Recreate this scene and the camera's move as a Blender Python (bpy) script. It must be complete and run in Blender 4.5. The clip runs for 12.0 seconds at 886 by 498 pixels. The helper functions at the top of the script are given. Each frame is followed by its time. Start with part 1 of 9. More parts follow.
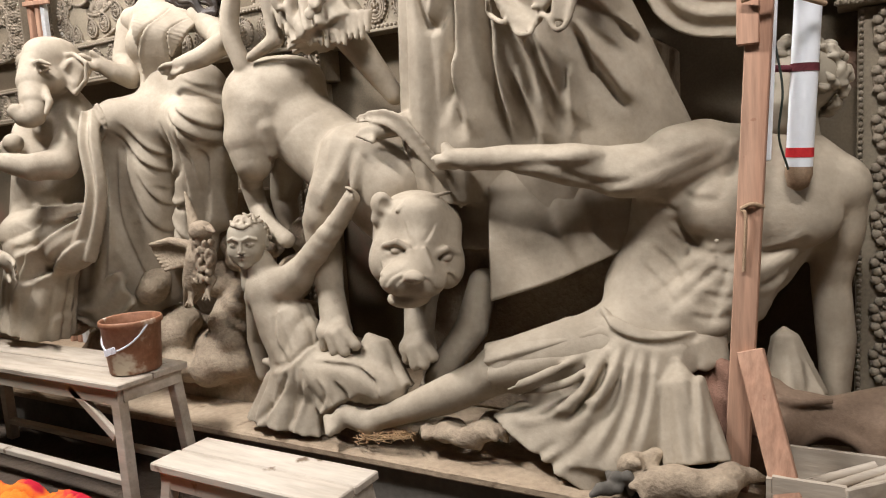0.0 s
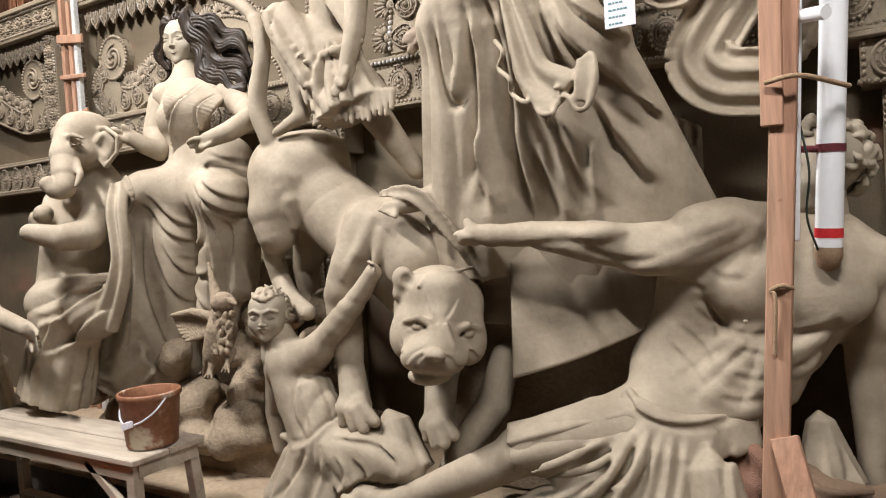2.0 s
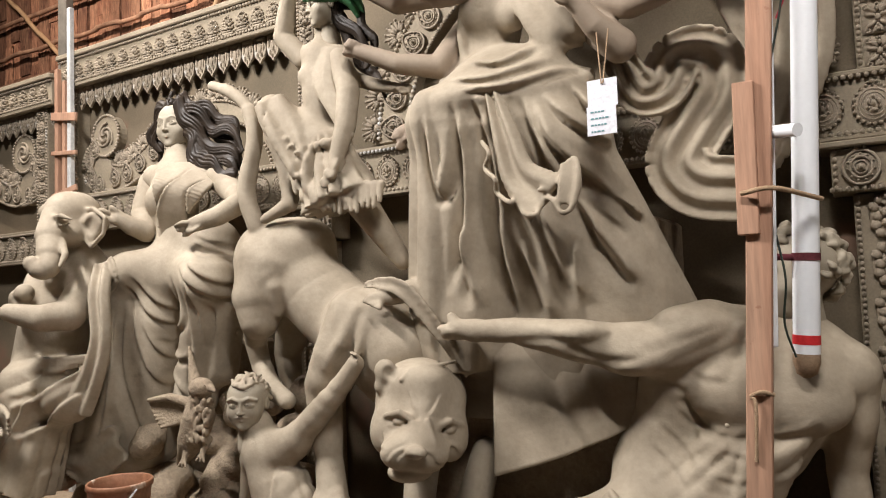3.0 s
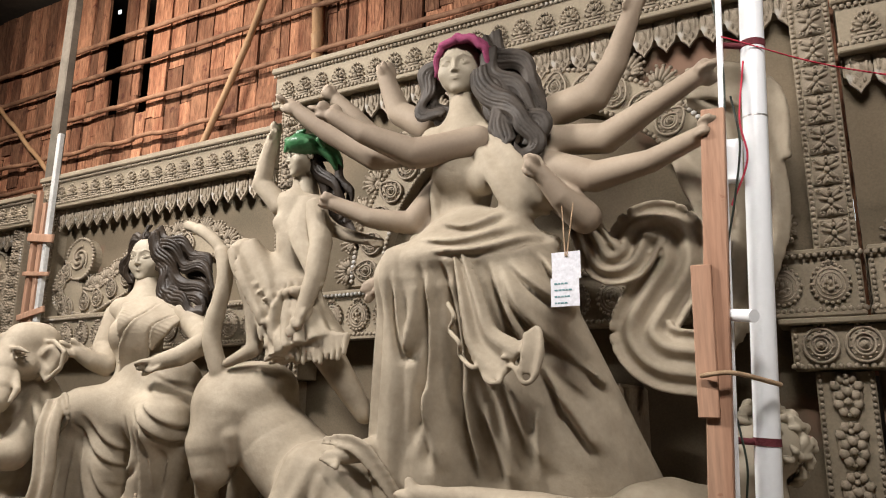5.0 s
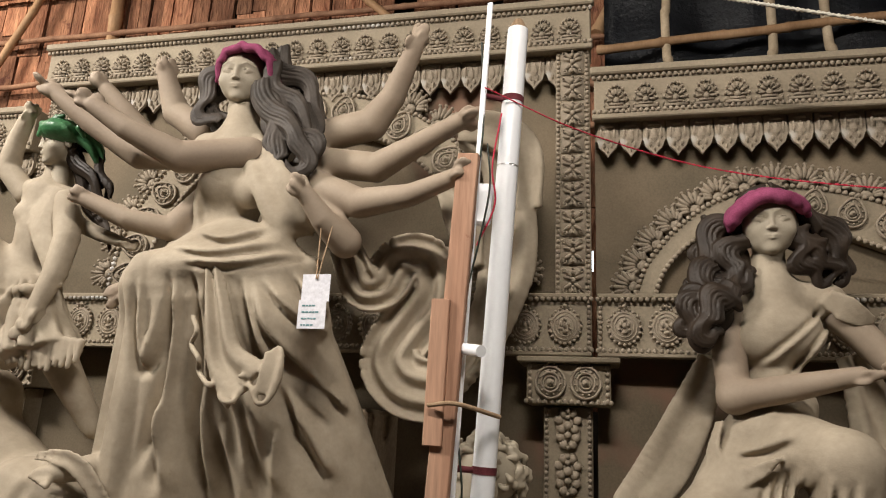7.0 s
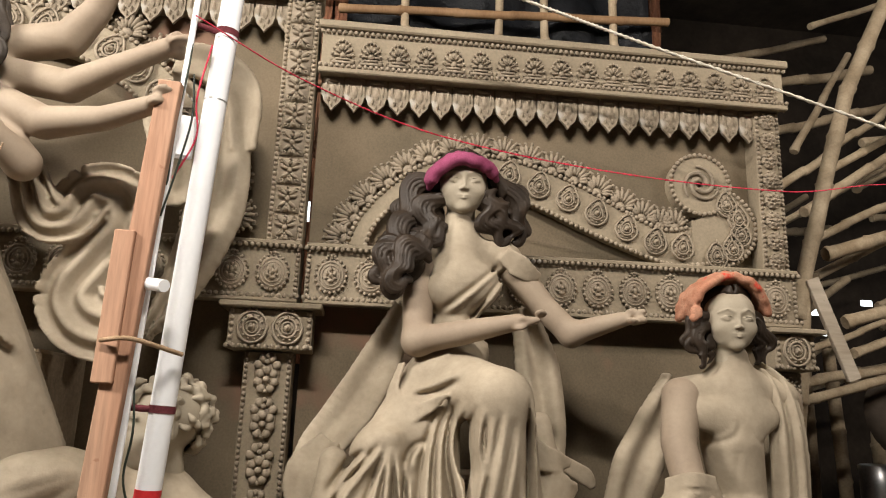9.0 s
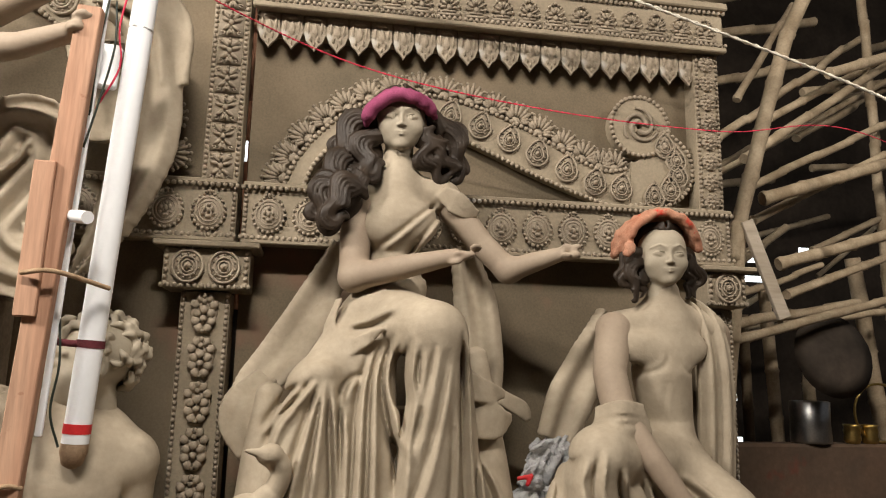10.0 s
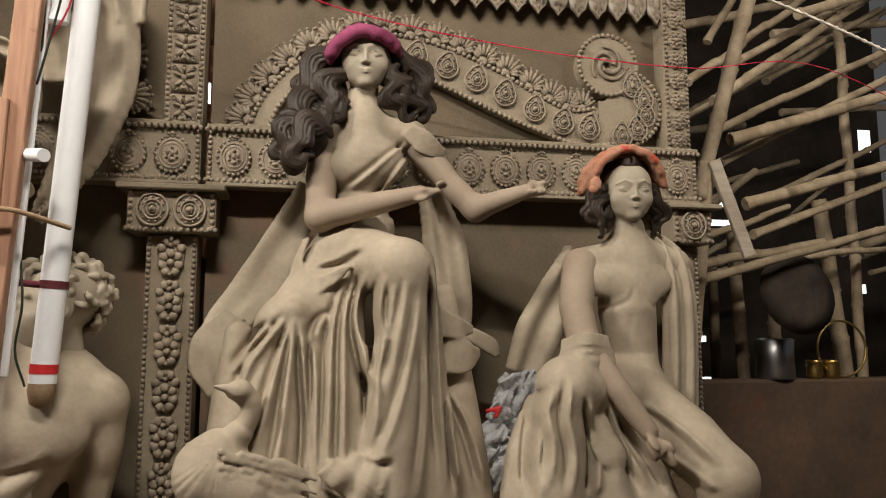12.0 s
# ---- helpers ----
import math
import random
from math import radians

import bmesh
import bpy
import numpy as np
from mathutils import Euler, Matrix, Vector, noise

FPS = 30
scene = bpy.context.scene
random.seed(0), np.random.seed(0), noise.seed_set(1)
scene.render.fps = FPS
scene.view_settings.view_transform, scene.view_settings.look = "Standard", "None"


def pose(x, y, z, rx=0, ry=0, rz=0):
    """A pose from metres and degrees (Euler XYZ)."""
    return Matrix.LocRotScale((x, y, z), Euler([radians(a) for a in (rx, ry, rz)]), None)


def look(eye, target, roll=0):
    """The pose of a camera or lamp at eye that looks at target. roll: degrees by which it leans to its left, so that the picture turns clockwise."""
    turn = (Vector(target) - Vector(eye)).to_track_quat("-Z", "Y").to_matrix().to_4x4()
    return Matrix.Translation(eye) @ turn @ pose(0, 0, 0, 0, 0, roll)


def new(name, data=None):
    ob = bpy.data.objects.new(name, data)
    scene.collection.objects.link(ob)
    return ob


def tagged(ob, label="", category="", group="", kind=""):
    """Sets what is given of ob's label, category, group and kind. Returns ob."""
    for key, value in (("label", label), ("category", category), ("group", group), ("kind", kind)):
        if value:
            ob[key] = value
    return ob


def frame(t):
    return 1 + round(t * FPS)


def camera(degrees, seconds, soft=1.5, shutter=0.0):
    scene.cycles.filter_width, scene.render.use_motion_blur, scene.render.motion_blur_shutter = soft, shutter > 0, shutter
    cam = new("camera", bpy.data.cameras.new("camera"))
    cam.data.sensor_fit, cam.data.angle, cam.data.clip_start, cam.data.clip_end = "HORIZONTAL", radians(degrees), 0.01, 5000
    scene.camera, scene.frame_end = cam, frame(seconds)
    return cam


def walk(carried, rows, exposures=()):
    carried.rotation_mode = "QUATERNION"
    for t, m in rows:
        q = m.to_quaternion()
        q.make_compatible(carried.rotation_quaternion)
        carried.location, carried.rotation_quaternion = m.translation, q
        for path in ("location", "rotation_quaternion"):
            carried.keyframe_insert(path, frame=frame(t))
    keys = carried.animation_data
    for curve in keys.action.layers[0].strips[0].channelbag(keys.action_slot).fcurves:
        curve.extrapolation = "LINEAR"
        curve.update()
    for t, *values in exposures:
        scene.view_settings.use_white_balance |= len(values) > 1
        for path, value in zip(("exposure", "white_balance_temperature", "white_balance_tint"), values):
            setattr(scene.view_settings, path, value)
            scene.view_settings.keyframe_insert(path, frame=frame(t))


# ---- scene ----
EXPOSURES = [(0.0, -0.17, 6150, 13), (2.0, -0.25, 6250, 13), (3.5, -0.50, 6400, 13), (5.5, -0.68, 6500, 12), (6.5, -0.84, 6650, 12), (7.5, -0.52, 6800, 12), (9.5, -0.12, 6850, 12), (12.0, -0.39, 6900, 12)]
LENS = 63.98
cam = camera(LENS, 12.0, soft=1.1)
# seconds, x, y, z in metres, then yaw, pitch and roll in degrees
ROWS = [
    (0.0, 0.0000, 0.0000, 1.6200, 29.536, -7.251, 3.643),
    (0.5, 0.0039, 0.0190, 1.6333, 30.657, -6.588, 4.006),
    (1.0, -0.0003, 0.0283, 1.6424, 31.341, -5.705, 4.096),
    (1.5, -0.0035, 0.0365, 1.6580, 31.576, -4.424, 3.866),
    (2.0, -0.0161, 0.0267, 1.6880, 31.247, -2.305, 3.405),
    (2.5, -0.0135, 0.0112, 1.7288, 30.655, 0.312, 2.697),
    (3.0, -0.0026, 0.0049, 1.7848, 29.905, 3.456, 2.064),
    (3.5, 0.0029, -0.0104, 1.8575, 29.386, 5.959, 1.604),
    (5.5, 0.0989, 0.0364, 1.9778, 26.157, 14.439, -1.007),
    (6.0, 0.1354, 0.0528, 1.9798, 22.118, 15.273, -1.653),
    (6.5, 0.2301, 0.0768, 1.9908, 17.941, 15.110, -2.081),
    (7.0, 0.3254, 0.1002, 1.9889, 12.539, 14.807, -2.555),
    (7.5, 0.3826, 0.1045, 1.9915, 6.723, 14.362, -2.876),
    (9.5, 0.6627, 0.1103, 1.8298, -8.829, 11.926, -1.480),
    (10.0, 0.7081, 0.1133, 1.7836, -9.715, 10.008, -1.168),
    (10.5, 0.7371, 0.1120, 1.7345, -10.134, 8.166, -0.926),
    (11.0, 0.7547, 0.1112, 1.7052, -10.652, 6.835, -0.591),
    (11.5, 0.7642, 0.1118, 1.6968, -11.127, 6.508, -0.281),
    (12.0, 0.7607, 0.1088, 1.6984, -11.283, 6.575, -0.024),
]
walk(cam, [(t, pose(x, y, z, 90 + pitch, roll, yaw)) for t, x, y, z, yaw, pitch, roll in ROWS], EXPOSURES)

# ---- world and lamps ----
world = bpy.data.worlds.new("world")
scene.world = world
world.use_nodes = True
bg = world.node_tree.nodes["Background"]
bg.inputs[0].default_value = (0.72, 0.74, 0.78, 1)
bg.inputs[1].default_value = 0.13


def lamp(name, eye, target, sx, sy, watts, colour):
    d = bpy.data.lights.new(name, "AREA")
    d.shape, d.size, d.size_y, d.energy, d.color = "RECTANGLE", sx, sy, watts, colour
    ob = new(name, d)
    ob.matrix_world = look(eye, target)
    return ob


lamp("tube_lamp", (-3.9, 0.7, 5.2), (-2.3, 3.1, 0.8), 1.3, 0.15, 440, (1.0, 0.96, 0.90))
lamp("tube_lamp", (0.2, 0.4, 4.9), (1.0, 3.4, 0.6), 1.3, 0.12, 205, (1.0, 0.95, 0.88))
# added lamp that brightens the upper left planks; no fitting stands there
lamp("tube_lamp", (-6.6, 2.5, 6.2), (-6.0, 5.2, 4.6), 1.8, 0.1, 330, (1.0, 0.90, 0.78))
# added fill lamp to lift the bamboo side, not a real fixture
lamp("tube_lamp", (4.4, 1.2, 4.7), (5.0, 5.0, 2.0), 1.2, 0.1, 100, (1.0, 0.92, 0.82))

# ---- materials ----


def nodes_of(name, rough=0.8, metal=0.0):
    m = bpy.data.materials.new(name)
    m.use_nodes = True
    t = m.node_tree
    b = t.nodes["Principled BSDF"]
    b.inputs["Roughness"].default_value = rough
    b.inputs["Metallic"].default_value = metal
    b.inputs["Specular IOR Level"].default_value = 0.3
    return m, t, b


def noise_node(t, scale, detail=4.0, stretch=None, rough=0.6):
    n = t.nodes.new("ShaderNodeTexNoise")
    n.inputs["Scale"].default_value, n.inputs["Detail"].default_value = scale, detail
    n.inputs["Roughness"].default_value = rough
    c = t.nodes.new("ShaderNodeTexCoord")
    if stretch:
        mp = t.nodes.new("ShaderNodeMapping")
        mp.inputs["Scale"].default_value = stretch
        t.links.new(c.outputs["Object"], mp.inputs["Vector"])
        t.links.new(mp.outputs["Vector"], n.inputs["Vector"])
    else:
        t.links.new(c.outputs["Object"], n.inputs["Vector"])
    return n


def ramp(t, src, stops):
    r = t.nodes.new("ShaderNodeValToRGB")
    e = r.color_ramp.elements
    while len(e) < len(stops):
        e.new(0.5)
    for k, (p, c) in zip(e, stops):
        k.position, k.color = p, (*c, 1)
    t.links.new(src, r.inputs["Fac"])
    return r


def mix(t, fac, a, b, mode="MIX"):
    n = t.nodes.new("ShaderNodeMix")
    n.data_type, n.blend_type = "RGBA", mode
    for sock, v in ((0, fac), (6, a), (7, b)):
        if hasattr(v, "links"):
            t.links.new(v, n.inputs[sock])
        elif isinstance(v, tuple):
            n.inputs[sock].default_value = (*v, 1)
        else:
            n.inputs[sock].default_value = v
    return n.outputs[2]


def surface(name, c1, c2, scale=3.0, fine=60.0, rough=0.8, bump=0.15, stretch=None, spots=None, metal=0.0, vary=0.0, depth=0.01, grain=0.28):
    """Two tones in broad patches, fine grain over them, a little relief; spots: (colour, scale, edge) of stains."""
    m, t, b = nodes_of(name, rough, metal)
    n1 = noise_node(t, scale, 5.0, stretch)
    col = ramp(t, n1.outputs["Fac"], [(0.32, c1), (0.68, c2)]).outputs["Color"]
    n2 = noise_node(t, fine, 3.0, stretch)
    g = ramp(t, n2.outputs["Fac"], [(0.25, (1 - grain,) * 3), (0.75, (1 + grain * 0.4,) * 3)])
    col = mix(t, 0.75, col, g.outputs["Color"], "MULTIPLY")
    if spots:
        n3 = noise_node(t, spots[1], 4.0)
        k = ramp(t, n3.outputs["Fac"], [(spots[2], (0, 0, 0)), (spots[2] + 0.08, (1, 1, 1))])
        col = mix(t, k.outputs["Color"], col, spots[0])
    if vary:
        o = t.nodes.new("ShaderNodeObjectInfo")
        k = ramp(t, o.outputs["Random"], [(0.0, (1 - vary,) * 3), (1.0, (1 + vary,) * 3)])
        col = mix(t, 1.0, col, k.outputs["Color"], "MULTIPLY")
    t.links.new(col, b.inputs["Base Color"])
    bp = t.nodes.new("ShaderNodeBump")
    bp.inputs["Strength"].default_value, bp.inputs["Distance"].default_value = bump, depth
    t.links.new(n2.outputs["Fac"], bp.inputs["Height"])
    t.links.new(bp.outputs["Normal"], b.inputs["Normal"])
    return m


CLAY = surface("dry_clay", (0.29, 0.24, 0.175), (0.43, 0.365, 0.275), 4.5, 40, 0.74, 0.2, grain=0.12, spots=((0.24, 0.195, 0.14), 7, 0.69))
CLAY_FACE = surface("painted_clay_skin", (0.32, 0.275, 0.205), (0.40, 0.35, 0.27), 5, 90, 0.6, 0.05, grain=0.09)
CLAY_ARM = surface("smooth_damp_clay", (0.26, 0.20, 0.147), (0.36, 0.29, 0.217), 2.4, 60, 0.66, 0.06, grain=0.09)
CLAY_DARK = surface("dark_hair_clay", (0.017, 0.0115, 0.0075), (0.044, 0.030, 0.020), 9, 70, 0.5, 0.12)
CLAY_GREY = surface("grey_hair_clay", (0.028, 0.022, 0.017), (0.075, 0.06, 0.048), 9, 70, 0.6, 0.12)
CLAY_ROUGH = surface("rough_clay", (0.26, 0.20, 0.14), (0.40, 0.32, 0.225), 5, 40, 0.92, 0.5, depth=0.02)
FRAME_MAT = surface("painted_panel_moulding", (0.25, 0.205, 0.145), (0.34, 0.285, 0.205), 2.0, 60, 0.75, 0.12)
CAST = surface("cast_clay_ornament", (0.25, 0.205, 0.15), (0.37, 0.31, 0.235), 9, 120, 0.7, 0.25, spots=((0.55, 0.54, 0.52), 1.6, 0.60), vary=0.12)
BOARD = surface("brown_backing_cloth", (0.125, 0.102, 0.068), (0.205, 0.158, 0.105), 1.3, 90, 0.85, 0.08, spots=((0.21, 0.125, 0.085), 1.1, 0.60))
PLANK = surface("orange_rough_plank", (0.20, 0.075, 0.04), (0.47, 0.235, 0.135), 7, 38, 0.85, 1.0, stretch=(1, 1, 0.22), spots=((0.15, 0.055, 0.035), 5, 0.60), vary=0.5, depth=0.04, grain=0.7)
RAIL = surface("bark_covered_bamboo", (0.17, 0.085, 0.05), (0.34, 0.19, 0.115), 7, 60, 0.75, 0.5, vary=0.25)
BAMBOO = surface("bamboo_pole", (0.30, 0.17, 0.085), (0.46, 0.29, 0.16), 6, 60, 0.6, 0.15, stretch=(1, 1, 0.3), vary=0.15)
BAMBOO_DRY = surface("grey_bamboo_pole", (0.30, 0.23, 0.15), (0.50, 0.41, 0.29), 6, 60, 0.7, 0.2, vary=0.25)
RAW_WOOD = surface("raw_orange_batten", (0.38, 0.205, 0.13), (0.52, 0.32, 0.215), 6, 50, 0.75, 0.2, stretch=(1, 1, 0.08), spots=((0.24, 0.10, 0.06), 11, 0.66), grain=0.45)
OLD_WOOD = surface("weathered_bench_wood", (0.33, 0.27, 0.20), (0.58, 0.51, 0.42), 4, 30, 0.85, 0.3, stretch=(0.15, 1, 1), spots=((0.17, 0.12, 0.08), 6, 0.64))
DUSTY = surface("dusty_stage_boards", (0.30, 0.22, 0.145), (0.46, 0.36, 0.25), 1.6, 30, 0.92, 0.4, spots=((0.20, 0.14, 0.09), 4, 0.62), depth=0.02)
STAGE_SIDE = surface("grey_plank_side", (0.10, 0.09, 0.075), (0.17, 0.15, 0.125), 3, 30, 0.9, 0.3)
EARTH = surface("dark_earth_floor", (0.06, 0.045, 0.034), (0.12, 0.09, 0.065), 2, 20, 0.95, 0.6, depth=0.03)
DARK = surface("sooty_dark_wall", (0.035, 0.028, 0.022), (0.075, 0.058, 0.045), 2, 15, 0.9, 0.3)
WALL_STAIN = surface("stained_dark_plaster", (0.085, 0.065, 0.048), (0.17, 0.105, 0.07), 1.8, 18, 0.85, 0.3, spots=((0.22, 0.05, 0.035), 1.5, 0.64))
TARP = surface("black_tarpaulin", (0.012, 0.014, 0.018), (0.035, 0.038, 0.045), 3, 25, 0.45, 0.4, depth=0.03)
WHITE_PLASTIC = surface("white_pvc", (0.80, 0.82, 0.85), (0.86, 0.88, 0.90), 2, 40, 0.35, 0.02, grain=0.04)
RED = surface("red_tape", (0.55, 0.02, 0.03), (0.65, 0.04, 0.04), 8, 60, 0.5, 0.05)
WHITE_POST = surface("chipped_whitewash", (0.48, 0.48, 0.47), (0.64, 0.64, 0.62), 6, 50, 0.8, 0.2, spots=((0.35, 0.22, 0.14), 5, 0.66))
MAROON = surface("maroon_rag_strip", (0.10, 0.02, 0.025), (0.17, 0.04, 0.05), 20, 90, 0.9, 0.4)
CORK = surface("brown_pipe_end", (0.26, 0.17, 0.10), (0.36, 0.25, 0.16), 15, 90, 0.8, 0.3)
JUTE = surface("jute_twine", (0.33, 0.22, 0.13), (0.44, 0.31, 0.20), 30, 200, 0.95, 0.5)
ROPE_WHITE = surface("white_nylon_rope", (0.70, 0.66, 0.55), (0.80, 0.77, 0.68), 20, 200, 0.8, 0.4)
ROPE_RED = surface("red_string", (0.50, 0.02, 0.05), (0.65, 0.05, 0.09), 30, 200, 0.7, 0.4)
WIRE_DARK = surface("dark_flex", (0.015, 0.02, 0.015), (0.03, 0.045, 0.03), 10, 60, 0.5, 0.05)
PURPLE = surface("magenta_cloth", (0.20, 0.035, 0.085), (0.34, 0.075, 0.16), 9, 160, 0.9, 0.35)
GREEN = surface("green_polythene", (0.03, 0.12, 0.045), (0.09, 0.24, 0.11), 8, 60, 0.4, 0.3)
ORANGE_CLOTH = surface("orange_printed_cloth", (0.42, 0.17, 0.10), (0.55, 0.30, 0.20), 14, 120, 0.85, 0.3, spots=((0.60, 0.05, 0.03), 12, 0.62))
BRIGHT_CLOTH = surface("bright_orange_cloth", (0.75, 0.13, 0.01), (0.80, 0.25, 0.02), 5, 90, 0.8, 0.3, spots=((0.50, 0.01, 0.03), 3.0, 0.52))
BURLAP = surface("reddish_burlap", (0.23, 0.125, 0.085), (0.33, 0.19, 0.135), 7, 150, 0.97, 0.6)
HIDE = surface("brown_clay_cloth", (0.15, 0.10, 0.066), (0.22, 0.15, 0.10), 3, 60, 0.8, 0.2)
PAPER = surface("white_paper_slip", (0.74, 0.74, 0.80), (0.80, 0.80, 0.84), 3, 60, 0.8, 0.02)
INK = surface("blue_green_ink", (0.10, 0.24, 0.26), (0.16, 0.32, 0.34), 30, 90, 0.8, 0.0)
BUCKET_MAT = surface("clay_smeared_bucket", (0.24, 0.10, 0.05), (0.36, 0.19, 0.11), 5, 40, 0.55, 0.15, spots=((0.62, 0.55, 0.44), 5, 0.54))
STEEL = surface("dull_steel", (0.45, 0.45, 0.45), (0.6, 0.6, 0.6), 6, 60, 0.35, 0.05, metal=1.0)
BRASS = surface("brass_pot", (0.55, 0.38, 0.12), (0.68, 0.50, 0.2), 6, 60, 0.35, 0.1, metal=1.0)
STRAW = surface("dry_straw", (0.33, 0.20, 0.10), (0.46, 0.31, 0.17), 20, 90, 0.9, 0.2)


def clear_plastic():
    m, t, b = nodes_of("crumpled_clear_polythene", 0.22)
    b.inputs["Base Color"].default_value = (0.9, 0.92, 0.94, 1)
    b.inputs["Transmission Weight"].default_value = 0.5
    b.inputs["Specular IOR Level"].default_value = 0.6
    n = noise_node(t, 28, 5.0)
    bp = t.nodes.new("ShaderNodeBump")
    bp.inputs["Strength"].default_value, bp.inputs["Distance"].default_value = 0.8, 0.03
    t.links.new(n.outputs["Fac"], bp.inputs["Height"])
    t.links.new(bp.outputs["Normal"], b.inputs["Normal"])
    return m


POLYTHENE = clear_plastic()


def daylight(name, colour, strength):
    m, t, b = nodes_of(name)
    e = t.nodes.new("ShaderNodeEmission")
    e.inputs[0].default_value, e.inputs[1].default_value = (*colour, 1), strength
    t.links.new(e.outputs[0], t.nodes["Material Output"].inputs[0])
    return m


SKYLIGHT = daylight("daylight_gap", (0.85, 0.95, 1.0), 3.0)

# ---- mesh helpers ----


def mesh_from(name, bm, mats, smooth=False):
    me = bpy.data.meshes.new(name)
    bm.to_mesh(me)
    bm.free()
    for m in mats if isinstance(mats, (list, tuple)) else [mats]:
        me.materials.append(m)
    if smooth:
        me.polygons.foreach_set("use_smooth", [True] * len(me.polygons))
    return me


def part(name, bm, mat, parent=None, label="", smooth=False):
    ob = new(name, bm if isinstance(bm, bpy.types.Mesh) else mesh_from(name, bm, mat, smooth))
    if parent:
        ob.parent = parent
    if label:
        ob["label"] = label
    return ob


def thing(name, bm, mat, label, category, kind="", group="", smooth=False):
    return tagged(part(name, bm, mat, None, "", smooth), label, category, group, kind)


def empty(name, label, category, kind="", group="", at=(0, 0, 0)):
    ob = new(name)
    ob.location = at
    return tagged(ob, label, category, group, kind)


def box(x0, y0, z0, x1, y1, z1, bm=None, bevel=0.0, turn=None):
    bm = bm or bmesh.new()
    r = bmesh.ops.create_cube(bm, size=1)
    vs = r["verts"]
    bmesh.ops.scale(bm, vec=(x1 - x0, y1 - y0, z1 - z0), verts=vs)
    if bevel:
        es = list({e for v in vs for e in v.link_edges})
        g = bmesh.ops.bevel(bm, geom=es, offset=bevel, segments=1, affect="EDGES")
        vs = list({v for f in g["faces"] for v in f.verts} | {v for v in vs if v.is_valid})
    if turn:
        bmesh.ops.transform(bm, matrix=turn, verts=vs)
    bmesh.ops.translate(bm, vec=((x0 + x1) / 2, (y0 + y1) / 2, (z0 + z1) / 2), verts=vs)
    return bm


def smooth_path(pts, n=8):
    """Catmull-Rom through the points."""
    p = [Vector(q) for q in pts]
    p = [2 * p[0] - p[1]] + p + [2 * p[-1] - p[-2]]
    out = []
    for i in range(1, len(p) - 2):
        for k in range(n):
            s = k / n
            a, b, c, d = p[i - 1], p[i], p[i + 1], p[i + 2]
            out.append(0.5 * (2 * b + (c - a) * s + (2 * a - 5 * b + 4 * c - d) * s * s + (3 * b - 3 * c + d - a) * s ** 3))
    out.append(p[-2])
    return out


def tube(pts, radii, sides=8, bm=None, knots=0.0, seed=0):
    """A round bar along the points, with swollen nodes every 'knots' metres."""
    bm = bm or bmesh.new()
    rng = random.Random(seed)
    pts = [Vector(p) for p in pts]
    if not isinstance(radii, (list, tuple)):
        radii = [radii] * len(pts)
    if knots:
        fine, rr, run = [], [], 0.0
        for a, b, ra, rb in zip(pts, pts[1:], radii, radii[1:]):
            length = (b - a).length
            n = max(1, round(length / knots))
            for i in range(n):
                for s, g in ((0.0, 1.0), (0.06, 1.16), (0.12, 1.0), (0.5, 0.96)):
                    q = (i + s) / n
                    fine.append(a.lerp(b, q)), rr.append((ra + (rb - ra) * q) * g)
        fine.append(pts[-1]), rr.append(radii[-1])
        off = Vector((rng.uniform(-1, 1), rng.uniform(-1, 1), rng.uniform(-1, 1))) * 0.012
        pts = [p + off * math.sin(i * 0.7) for i, p in enumerate(fine)]
        radii = rr
    rings, up = [], None
    for i, p in enumerate(pts):
        d = (pts[min(i + 1, len(pts) - 1)] - pts[max(i - 1, 0)]).normalized()
        if up is None:
            up = d.orthogonal().normalized()
        up = (up - d * up.dot(d)).normalized()
        side = d.cross(up)
        rings.append([bm.verts.new(p + (up * math.cos(a) + side * math.sin(a)) * radii[i]) for a in [2 * math.pi * k / sides for k in range(sides)]])
    for r, q in zip(rings, rings[1:]):
        for k in range(sides):
            bm.faces.new((r[k], r[(k + 1) % sides], q[(k + 1) % sides], q[k]))
    bm.faces.new([bm.verts.new(v.co) for v in rings[0][::-1]])
    bm.faces.new([bm.verts.new(v.co) for v in rings[-1]])
    return bm


def beam(a, b, w, d, bm=None, bevel=0.004, spin=0.0):
    """A sawn batten from a to b, w across and d deep."""
    a, b = Vector(a), Vector(b)
    t = (b - a).normalized()
    s = t.cross(Vector((math.sin(spin), math.cos(spin), 0))).normalized()
    u = s.cross(t)
    m = Matrix((s, u, t)).transposed().to_4x4()
    ln = (b - a).length
    bm = bm or bmesh.new()
    n0 = len(bm.verts)
    c = (a + b) / 2
    box(c.x - w / 2, c.y - d / 2, c.z - ln / 2, c.x + w / 2, c.y + d / 2, c.z + ln / 2, bm, bevel, m)
    return bm


def lathe(profile, sides=20, bm=None, at=(0, 0, 0)):
    bm = bm or bmesh.new()
    rings = []
    for r, z in profile:
        rings.append([bm.verts.new((at[0] + r * math.cos(2 * math.pi * k / sides), at[1] + r * math.sin(2 * math.pi * k / sides), at[2] + z)) for k in range(sides)])
    for r, q in zip(rings, rings[1:]):
        for k in range(sides):
            bm.faces.new((r[k], r[(k + 1) % sides], q[(k + 1) % sides], q[k]))
    return bm


